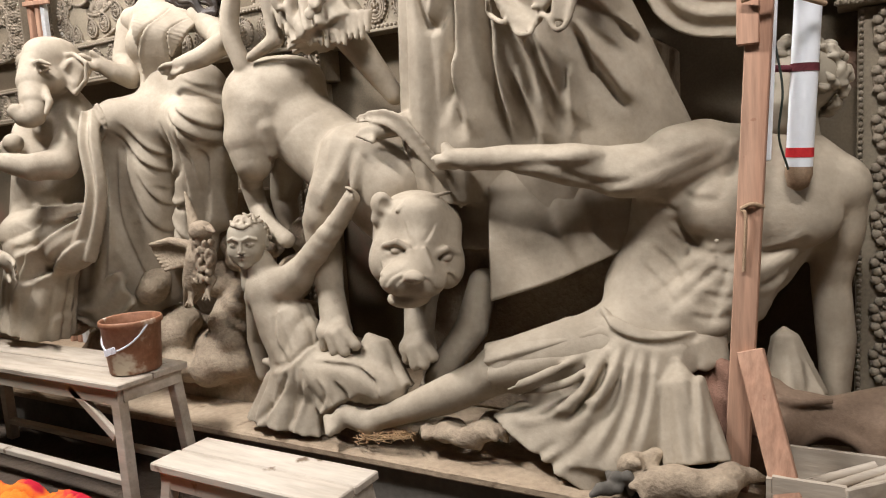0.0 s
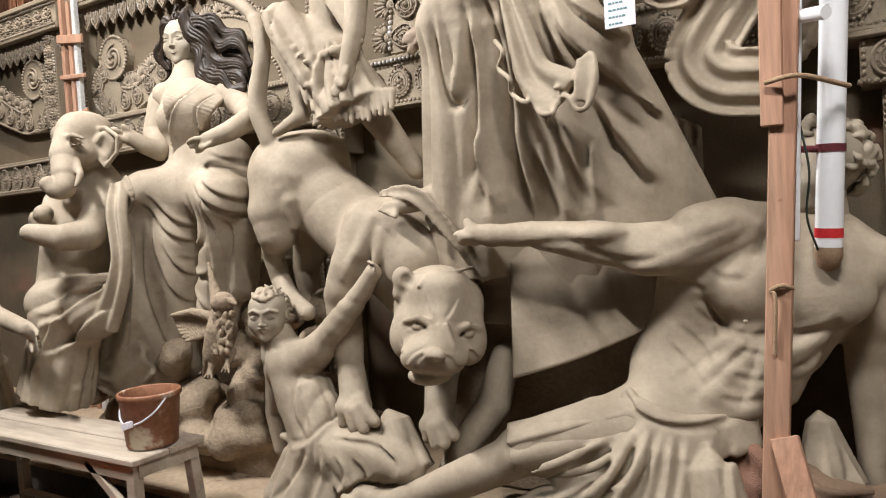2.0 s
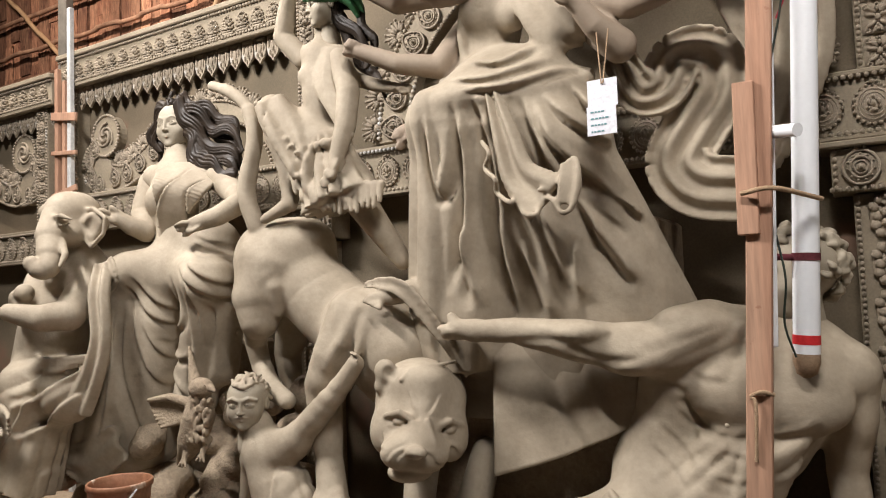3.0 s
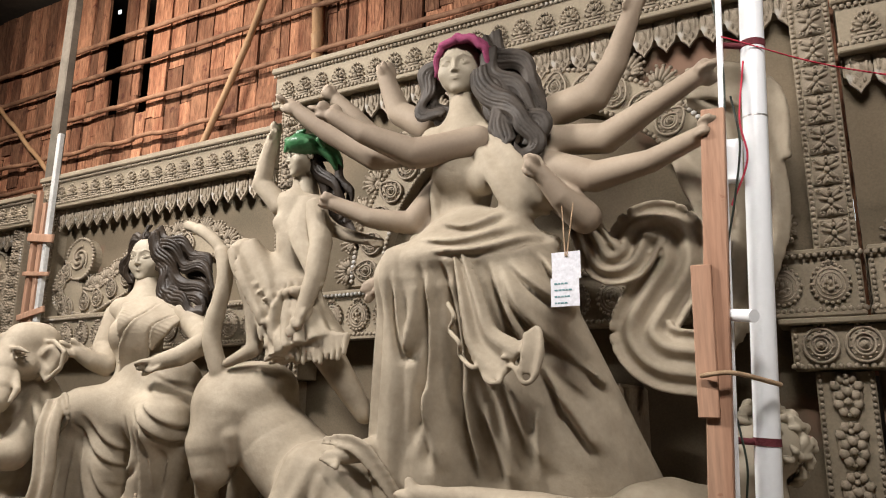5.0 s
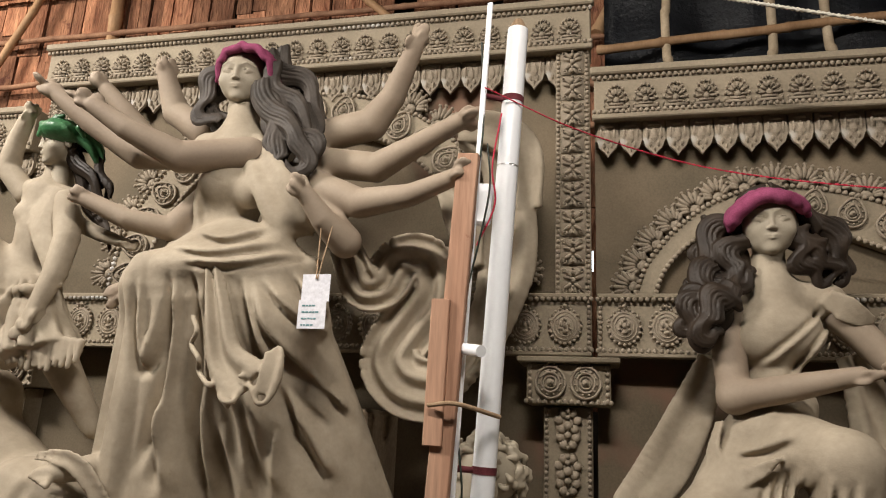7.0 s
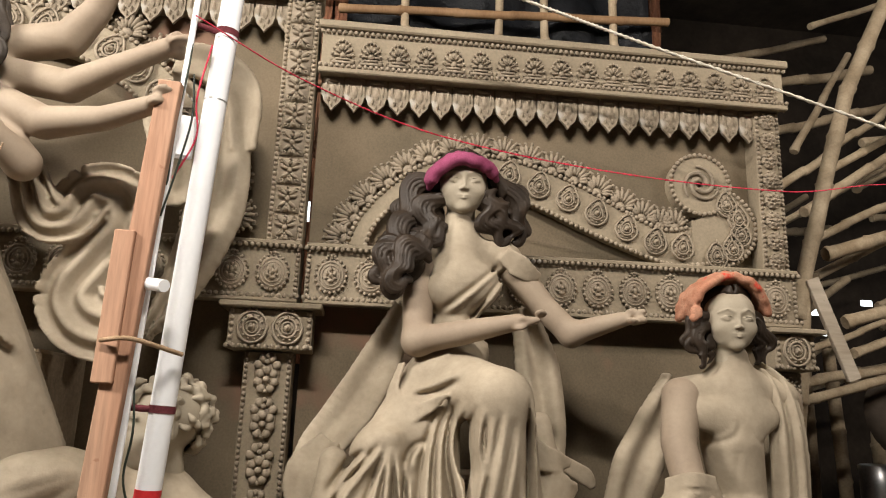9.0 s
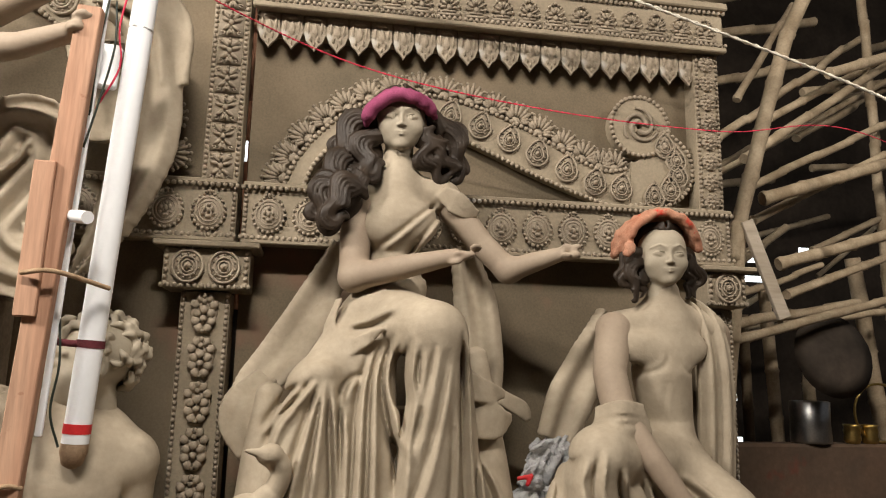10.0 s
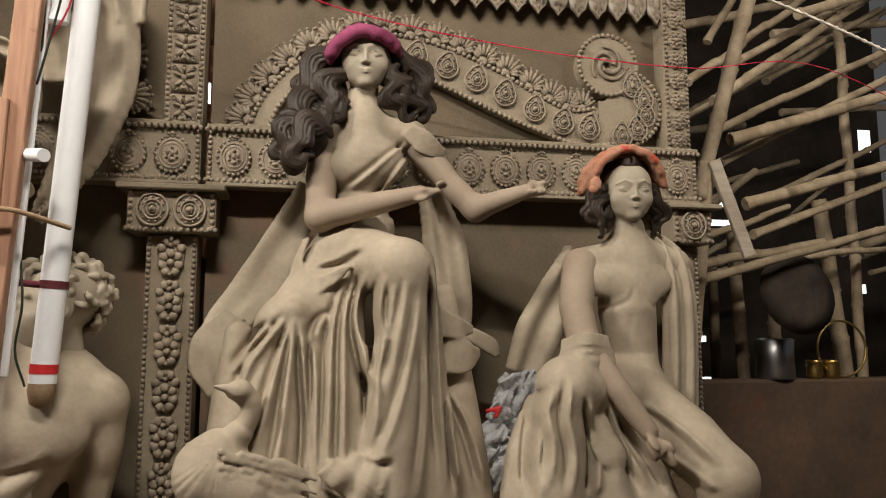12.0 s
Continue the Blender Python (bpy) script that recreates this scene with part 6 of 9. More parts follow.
    for side in (0.0, 0.016):
        g = []
        for j in range(nz + 1):
            v = j / nz
            r = []
            for i in range(nx + 1):
                u = i / nx
                p = tl.lerp(tr, u).lerp(bl.lerp(br, u), v)
                bend = 0.02 * math.sin(u * 5 + v * 1.5) + 0.03 * math.exp(-((u - 0.30 - 0.32 * v) / 0.06) ** 2) - 0.02 * math.exp(-((u - 0.62 - 0.2 * v) / 0.05) ** 2)
                r.append(bm.verts.new(p + Vector((0, bend * (0.4 + 0.6 * v) + side, -0.02 * math.sin(u * 3.14) * v))))
            g.append(r)
        rows.append(g)
    f, k = rows
    for j in range(nz):
        for i in range(nx):
            bm.faces.new((f[j][i], f[j + 1][i], f[j + 1][i + 1], f[j][i + 1]))
            bm.faces.new((k[j][i], k[j][i + 1], k[j + 1][i + 1], k[j + 1][i]))
    ring = [(j, 0) for j in range(nz)] + [(nz, i) for i in range(nx)] + [(j, nx) for j in range(nz, 0, -1)] + [(0, i) for i in range(nx, 0, -1)]
    for (a, b2), (c2, d) in zip(ring, ring[1:] + ring[:1]):
        bm.faces.new((f[a][b2], k[a][b2], k[c2][d], f[c2][d]))
    thing("hanging_drapery", bm, CLAY, "stiff grey-brown clay sheet of drapery hanging behind the statues", "drapery", smooth=True)
    return ob


fallen_man()


def kneeling_man():
    b = Clay(0.0095)
    b.limb([(-2.676, 2.780, 0.963), (-2.606, 2.780, 0.781), (-2.529, 2.780, 0.602)], [0.125, 0.14, 0.13], 0.05)
    b.limb([(-2.789, 2.780, 0.943), (-2.522, 2.760, 1.003)], 0.06, 0.04)
    b.limb([(-2.725, 2.780, 1.023), (-2.738, 2.770, 1.101)], 0.06, 0.03)
    b.limb([(-2.532, 2.760, 1.018), (-2.314, 2.740, 1.201), (-2.155, 2.740, 1.356), (-2.070, 2.740, 1.458)], [0.07, 0.066, 0.05, 0.042], 0.03)
    b.ell((-2.665, 2.775, 1.005), (0.15, 0.10, 0.085), 0.06).limb([(-2.735, 2.765, 1.14), (-2.70, 2.775, 1.02)], [0.07, 0.085], 0.05)
    b.limb([(-2.64, 2.77, 1.0), (-2.45, 2.755, 1.07)], [0.09, 0.075], 0.05)
    hand(b, (-2.072, 2.740, 1.442), (-2.050, 2.730, 1.518), (-0.4, -1, 0), 0.11, 0.8)
    b.limb([(-2.809, 2.800, 0.938), (-2.881, 2.840, 0.684), (-2.862, 2.860, 0.483)], [0.06, 0.055, 0.05], 0.04)
    b.drape((-2.607, 2.780, 0.935), (-2.438, 2.740, 0.591), (0.12, 0.11), (0.16, 0.13), 9, 0.10, 0.3, 1.0, 0.03, 0.0)
    b.drape((-2.510, 2.760, 0.609), (-2.535, 2.700, 0.286), (0.15, 0.13), (0.27, 0.17), 11, 0.12, 1.0, 1.0, 0.04, 0.0)
    b.drape((-2.278, 2.800, 0.618), (-2.162, 2.740, 0.425), (0.17, 0.14), (0.24, 0.15), 11, 0.12, 2.4, 1.0, 0.04, 0.0)
    b.limb([(-2.481, 2.720, 0.562), (-2.167, 2.700, 0.599), (-1.916, 2.720, 0.532)], [0.12, 0.11, 0.08], 0.05)
    b.limb([(-2.694, 2.700, 0.610), (-2.406, 2.640, 0.608), (-2.252, 2.680, 0.655)], 0.02, 0.015)
    b.drape((-2.099, 2.820, 0.775), (-1.933, 2.740, 0.496), (0.09, 0.07), (0.12, 0.09), 7, 0.2, 0.5, 0.8, 0.03, 0.0)
    b.ripple((-2.522, 2.750, 0.764), (0.26, 0.3, 0.26), (-2.287, 2.750, 1.186), 8, 0.006, 0.5, 0.5, 0.8)
    b.ripple((-2.342, 2.720, 0.456), (0.42, 0.3, 0.24), (-2.389, 2.700, 0.726), 6, 0.010, 0.2, 0.5, 0.8)
    b.ripple((-2.239, 2.720, 1.247), (0.16, 0.2, 0.2), (-2.595, 2.750, 1.449), 14, 0.0025, 0.2, 0.5, 0.8)
    b.folds([[(-2.454, 2.640, 0.999), (-2.374, 2.640, 0.888), (-2.339, 2.640, 0.717)], [(-2.553, 2.640, 0.966), (-2.540, 2.640, 0.760), (-2.443, 2.640, 0.620)], [(-2.314, 2.640, 0.776), (-2.439, 2.640, 0.650), (-2.598, 2.640, 0.605)], [(-2.446, 2.640, 0.590), (-2.542, 2.640, 0.429), (-2.676, 2.640, 0.304)], [(-2.352, 2.640, 0.599), (-2.388, 2.640, 0.447), (-2.440, 2.640, 0.320)], [(-2.262, 2.640, 0.593), (-2.219, 2.640, 0.496), (-2.325, 2.640, 0.351)], [(-2.157, 2.640, 0.589), (-2.096, 2.640, 0.510), (-2.141, 2.640, 0.404)], [(-2.048, 2.640, 0.656), (-1.955, 2.640, 0.582), (-1.930, 2.640, 0.501)], [(-2.290, 2.640, 0.663), (-2.082, 2.640, 0.653), (-1.892, 2.640, 0.561)]], 0.014, 0.011)
    c = (-2.765, 2.720, 1.240)
    hd = head(c, 0.265, (0.42, -0.9, -0.05), male=True, slot=1)
    hair = Clay(0.007, 0)
    rng = random.Random(2)
    m = axes((0.42, -0.9, -0.05))
    for i in range(90):
        u, v = rng.uniform(-0.2, 1), rng.uniform(0, 6.283)
        p = np.array([math.sqrt(1 - u * u) * math.cos(v) * 0.37, math.sqrt(1 - u * u) * math.sin(v) * 0.45 - 0.1, u * 0.38 + 0.16])
        if p[2] > 0.38 or p[1] < -0.05:
            q = np.array(c) + 0.265 * (m @ p)
            t = m @ np.array([rng.uniform(-1, 1), -0.6, rng.uniform(-0.2, 1)])
            hair.limb([q - t * 0.02, q + t * 0.02], [0.013, 0.008], 0.005)
    return sculpture("kneeling_man_statue", [b, hd, hair], STATUE, "unpainted clay statue of a kneeling man in a tunic reaching up", "statue")


kneeling_man()


def standing_youth():
    b, arms = Clay(0.011), Clay(0.010)
    b.limb([(-2.425, 2.980, 3.076), (-2.418, 2.970, 2.896), (-2.423, 2.970, 2.678)], [0.10, 0.105, 0.095], 0.05)
    b.ell((-2.473, 2.920, 2.969), (0.055, 0.05, 0.05), 0.03)
    b.limb([(-2.530, 2.960, 3.099), (-2.291, 2.970, 3.058)], 0.06, 0.04)
    b.limb([(-2.408, 2.980, 3.106), (-2.409, 2.980, 3.238)], 0.045, 0.03)
    for i in range(3):
        b.band([tuple(Vector((-2.318, 2.920, 3.079)) + Vector((0.018 * i, 0, 0))), tuple(Vector((-2.356, 2.880, 2.900)) + Vector((0.03 * i, 0, 0))), tuple(Vector((-2.230, 2.880, 2.678)) + Vector((0.01 * i, 0, 0)))], (1, 0.3, 0.3), 0.022, 0.016)
    arm(arms, [(-2.519, 2.950, 3.078), (-2.638, 2.920, 3.216), (-2.595, 2.900, 3.355), (-2.540, 2.880, 3.458)], [0.06, 0.055, 0.045, 0.038])
    arm(arms, [(-2.273, 2.950, 3.034), (-2.187, 2.900, 2.828), (-2.182, 2.860, 2.641), (-2.214, 2.800, 2.434)], [0.065, 0.06, 0.055, 0.035])
    arm(arms, [(-2.275, 3.000, 2.953), (-2.083, 3.000, 2.871), (-1.925, 2.980, 2.822)], [0.04, 0.035, 0.025])
    b.drape((-2.401, 2.960, 2.690), (-2.260, 2.920, 2.265), (0.10, 0.09), (0.21, 0.15), 11, 0.14, 0.5, 1.0, 0.03, 0.0)
    for i in range(16):
        b.limb([tuple(Vector((-2.519, 2.840, 2.394)).lerp(Vector((-1.974, 2.860, 2.295)), i / 15) + Vector((0, 0, 0.03))), tuple(Vector((-2.480, 2.820, 2.319)).lerp(Vector((-1.972, 2.840, 2.239)), i / 15) + Vector((0, 0, -0.06 * math.sin(i / 15 * 3.14) - 0.01 * (i % 3))))], [0.02, 0.012], 0.012)
    b.limb([(-2.422, 2.940, 2.611), (-2.686, 2.880, 2.805)], [0.11, 0.085], 0.04)
    b.limb([(-2.686, 2.880, 2.805), (-2.590, 2.880, 2.521), (-2.575, 2.870, 2.311)], [0.08, 0.062, 0.04], 0.03)
    b.limb([(-2.571, 2.870, 2.282), (-2.727, 2.840, 2.210)], [0.042, 0.026], 0.02)
    b.band([(-2.653, 2.820, 2.836), (-2.533, 2.800, 2.655), (-2.410, 2.800, 2.414)], (1, 0.4, -0.2), [0.08, 0.09, 0.05], 0.018, 1.5, 0.014)
    for i in range(9):
        b.ell(tuple(Vector((-2.735, 2.800, 2.839)).lerp(Vector((-2.443, 2.780, 2.528)), i / 8)), (0.014, 0.014, 0.014), 0.008)
    b.limb([(-2.201, 2.980, 2.283), (-2.075, 3.020, 2.088), (-1.991, 3.060, 1.952)], [0.085, 0.065, 0.05], 0.04)
    b.limb(smooth_path([(-2.405, 2.840, 2.550), (-2.261, 2.820, 2.567), (-2.153, 2.860, 2.596)], 4), 0.022, 0.012)
    b.limb(smooth_path([(-2.402, 2.840, 2.520), (-2.385, 2.800, 2.356), (-2.321, 2.800, 2.270)], 4), 0.026, 0.02)
    b.ripple((-2.276, 2.900, 2.421), (0.30, 0.3, 0.22), (-2.343, 2.900, 2.720), 9, 0.016, 0.2, 0.8)
    b.ripple((-2.600, 2.850, 2.668), (0.14, 0.2, 0.22), (-2.668, 2.900, 3.000), 9, 0.012, 0.8, 0.8)
    c = (-2.386, 2.960, 3.338)
    hd = head(c, 0.235, (-0.55, -0.8, -0.05), slot=1)
    locks = [[(-2.380, 2.980, 3.435), (-2.211, 3.000, 3.332), (-2.144, 3.000, 3.193), (-2.093, 3.020, 3.064)], [(-2.338, 2.960, 3.371), (-2.236, 2.970, 3.212), (-2.129, 2.990, 3.092), (-2.164, 3.000, 2.973)], [(-2.332, 2.980, 3.343), (-2.275, 3.000, 3.177), (-2.168, 3.030, 2.981), (-2.036, 3.040, 2.815)], [(-2.357, 2.990, 3.317), (-2.250, 3.020, 3.147), (-2.131, 3.040, 3.139), (-2.090, 3.050, 2.977)]]
    hair = wig(c, 0.235, (-0.55, -0.8, -0.05), locks, 3, r=0.036)
    ob = sculpture("standing_youth_statue", [b, arms, hd, hair], STATUE, "grey-brown unpainted clay statue of a youth in a ragged kilt", "statue")
    cap = Clay(0.007)
    cap.ell((-2.352, 2.950, 3.396), (0.115, 0.13, 0.07), 0.03)
    rng = random.Random(31)
    for i in range(16):
        a = Vector((-2.312, 2.900, 3.392)) + Vector((rng.uniform(-0.10, 0.10), rng.uniform(-0.05, 0.08), rng.uniform(-0.02, 0.06)))
        d = Vector((rng.uniform(-1, 1), rng.uniform(-0.5, 0.5), rng.uniform(-0.6, 0.6))) * 0.05
        cap.limb([tuple(a - d), tuple(a + Vector((0, -0.015, 0.01))), tuple(a + d)], [0.010, 0.018, 0.008], 0.008)
    cap.band([(-2.251, 2.920, 3.389), (-2.181, 2.960, 3.327), (-2.164, 3.000, 3.260)], (0.5, 0.2, 1), [0.04, 0.035, 0.02], 0.012, 1.5, 0.008)
    sculpture("polythene_head_wrap", [cap], [GREEN], "crumpled green polythene wrapped over the youth statue's head", "wrap")
    return ob


standing_youth()
def seated_lady():
    """The woman beside the lion."""
    b, arms, shawl = Clay(0.0095), Clay(0.009), Clay(0.008)
    b.limb([(-3.664, 3.060, 2.565), (-3.706, 3.050, 2.390), (-3.714, 3.080, 2.177), (-3.642, 3.080, 2.063)], [0.13, 0.155, 0.125, 0.19], 0.06)
    b.limb([(-3.697, 3.080, 2.753), (-3.674, 3.060, 2.567)], [0.07, 0.11], 0.08)
    b.limb([(-3.828, 3.020, 2.581), (-3.428, 3.100, 2.551)], 0.085, 0.05)
    b.ell((-3.706, 2.950, 2.427), (0.09, 0.08, 0.085), 0.06).ell((-3.524, 3.000, 2.411), (0.085, 0.07, 0.085), 0.06)
    # shawl: broad collar over both shoulders and a flat fall down the front
    shawl.band([(-3.520, 3.040, 2.639), (-3.474, 2.970, 2.554), (-3.462, 2.880, 2.460), (-3.510, 2.880, 2.344), (-3.569, 2.920, 2.202), (-3.568, 2.920, 2.057)], (0.75, 0.5, -0.05), [0.12, 0.20, 0.15, 0.09, 0.075, 0.07], 0.013, 0.0, 0.0, 0.012)
    shawl.folds([[(-3.477, 2.960, 2.622), (-3.506, 2.860, 2.487), (-3.599, 2.880, 2.312), (-3.643, 2.900, 2.110)], [(-3.328, 2.980, 2.537), (-3.402, 2.900, 2.455), (-3.447, 2.900, 2.298), (-3.471, 2.900, 2.097)]], 0.008, 0.010, 0.7)
    arm(arms, [(-3.875, 3.020, 2.551), (-3.887, 2.960, 2.347), (-3.773, 2.900, 2.226), (-3.804, 2.820, 2.252), (-3.847, 2.760, 2.300)], [0.08, 0.072, 0.068, 0.055, 0.045])
    arm(arms, [(-3.344, 3.100, 2.540), (-3.154, 3.050, 2.408), (-3.049, 2.980, 2.343), (-3.108, 2.860, 2.261), (-3.218, 2.800, 2.222)], [0.085, 0.075, 0.066, 0.056, 0.045])
    # belly wrap and lap
    b.limb([(-3.589, 3.040, 2.147), (-3.339, 3.040, 2.120)], [0.17, 0.16], 0.08)
    b.limb([(-3.576, 3.020, 1.987), (-3.752, 2.760, 1.970)], [0.17, 0.125], 0.08)
    b.limb([(-3.525, 3.020, 1.983), (-3.200, 2.860, 1.906)], [0.18, 0.15], 0.08)
    b.limb([(-3.493, 3.060, 2.017), (-3.232, 3.040, 1.915)], [0.17, 0.14], 0.07)
    # the skirt falls from the near knee and from the lap
    b.limb([(-3.820, 2.800, 1.940), (-3.894, 2.820, 1.426), (-4.031, 2.840, 0.816)], [0.13, 0.15, 0.19], 0.06)
    b.limb([(-3.616, 2.900, 1.901), (-3.726, 2.920, 1.416), (-3.839, 2.940, 0.915)], [0.14, 0.17, 0.19], 0.08)
    b.limb([(-3.247, 2.900, 1.882), (-3.337, 2.940, 1.551), (-3.421, 2.960, 1.210)], [0.14, 0.13, 0.13], 0.06)
    b.limb([(-3.174, 3.000, 1.778), (-3.234, 3.020, 1.544), (-3.269, 3.020, 1.375)], [0.09, 0.10, 0.10], 0.05)
    b.drape((-4.024, 2.740, 1.433), (-4.240, 2.720, 0.809), (0.05, 0.05), (0.13, 0.09), 6, 0.12, 0.6, 0.6, 0.03, 0.0)
    b.band([(-3.782, 2.700, 0.966), (-4.035, 2.680, 0.833), (-4.290, 2.660, 0.865)], (0.4, 0, 1), [0.10, 0.12, 0.05], 0.02, 1.5, 0.015)
    # long folds: swags between the knees, straight falls below
    b.folds([[(-3.671, 2.700, 1.955), (-3.583, 2.680, 1.802), (-3.460, 2.680, 1.707), (-3.402, 2.700, 1.795), (-3.427, 2.720, 1.941)],
             [(-3.710, 2.680, 1.907), (-3.632, 2.660, 1.739), (-3.479, 2.660, 1.621), (-3.320, 2.680, 1.649), (-3.296, 2.720, 1.886)],
             [(-3.707, 2.660, 1.841), (-3.695, 2.660, 1.575), (-3.593, 2.660, 1.280), (-3.446, 2.680, 1.055)],
             [(-3.741, 2.660, 1.809), (-3.778, 2.660, 1.442), (-3.727, 2.660, 1.110), (-3.648, 2.680, 0.863)],
             [(-3.657, 2.660, 1.674), (-3.543, 2.660, 1.411), (-3.341, 2.680, 1.188)],
             [(-3.572, 2.660, 1.574), (-3.439, 2.680, 1.442), (-3.273, 2.700, 1.441)],
             [(-3.788, 2.660, 1.744), (-3.857, 2.660, 1.374), (-3.943, 2.680, 0.960)],
             [(-3.231, 2.740, 1.946), (-3.234, 2.740, 1.628), (-3.297, 2.760, 1.177)],
             [(-3.285, 2.740, 1.853), (-3.294, 2.740, 1.565), (-3.363, 2.760, 1.175)],
             [(-3.315, 2.800, 1.977), (-3.173, 2.780, 1.847), (-3.052, 2.780, 1.760), (-2.962, 2.820, 1.774)],
             [(-3.243, 2.800, 1.995), (-3.102, 2.800, 1.891), (-2.982, 2.820, 1.806)],
             [(-3.151, 2.780, 1.776), (-3.206, 2.800, 1.559), (-3.251, 2.800, 1.302)],
             [(-3.077, 2.800, 1.716), (-3.105, 2.820, 1.493), (-3.166, 2.840, 1.299)],
             [(-3.094, 2.900, 1.729), (-3.142, 2.900, 1.551), (-3.116, 2.900, 1.389)]], 0.017, 0.016)
    b.folds([[(-3.348, 2.880, 2.170), (-3.210, 2.880, 2.103), (-3.071, 2.920, 2.067)], [(-3.354, 2.860, 2.094), (-3.215, 2.860, 2.031), (-3.077, 2.900, 2.003)]], 0.016, 0.007)
    b.ripple((-3.780, 2.750, 1.229), (0.32, 0.35, 0.45), (-3.525, 2.800, 2.131), 14, 0.006, 0.4, 0.4, 0.9)
    c = (-3.708, 3.080, 2.906)
    f = (0.17, -0.98, -0.05)
    hd = head(c, 0.30, f, slot=1)
    locks = [[(-3.650, 3.040, 3.042), (-3.532, 3.060, 2.983), (-3.432, 3.100, 2.875), (-3.308, 3.120, 2.823), (-3.168, 3.140, 2.701)], [(-3.637, 3.020, 3.022), (-3.533, 3.040, 2.916), (-3.455, 3.080, 2.787), (-3.294, 3.100, 2.696), (-3.199, 3.140, 2.585)], [(-3.585, 3.060, 2.964), (-3.532, 3.060, 2.813), (-3.422, 3.080, 2.677), (-3.253, 3.100, 2.587), (-3.174, 3.120, 2.493)],
             [(-3.566, 3.060, 2.854), (-3.496, 3.040, 2.699), (-3.354, 3.060, 2.606), (-3.217, 3.080, 2.521)], [(-3.655, 3.080, 3.066), (-3.498, 3.120, 2.996), (-3.370, 3.160, 2.918), (-3.246, 3.180, 2.807)], [(-3.547, 3.060, 2.745), (-3.380, 3.040, 2.630), (-3.248, 3.040, 2.554), (-3.193, 3.060, 2.488)],
             [(-3.716, 3.060, 3.059), (-3.892, 3.120, 3.048), (-3.996, 3.160, 2.942), (-4.008, 3.180, 2.795)], [(-3.809, 3.100, 3.077), (-3.990, 3.160, 3.017), (-4.059, 3.180, 2.898), (-4.014, 3.200, 2.742)], [(-3.654, 3.100, 3.038), (-3.500, 3.140, 2.912), (-3.329, 3.160, 2.781), (-3.208, 3.180, 2.644)]]
    hair = wig(c, 0.30, f, locks, 3, r=0.052, waves=2.2)
    return sculpture("seated_lady_statue", [b, arms, shawl, hd, hair], STATUE, "grey-brown unpainted clay statue of a seated long-haired draped woman", "statue")


seated_lady()


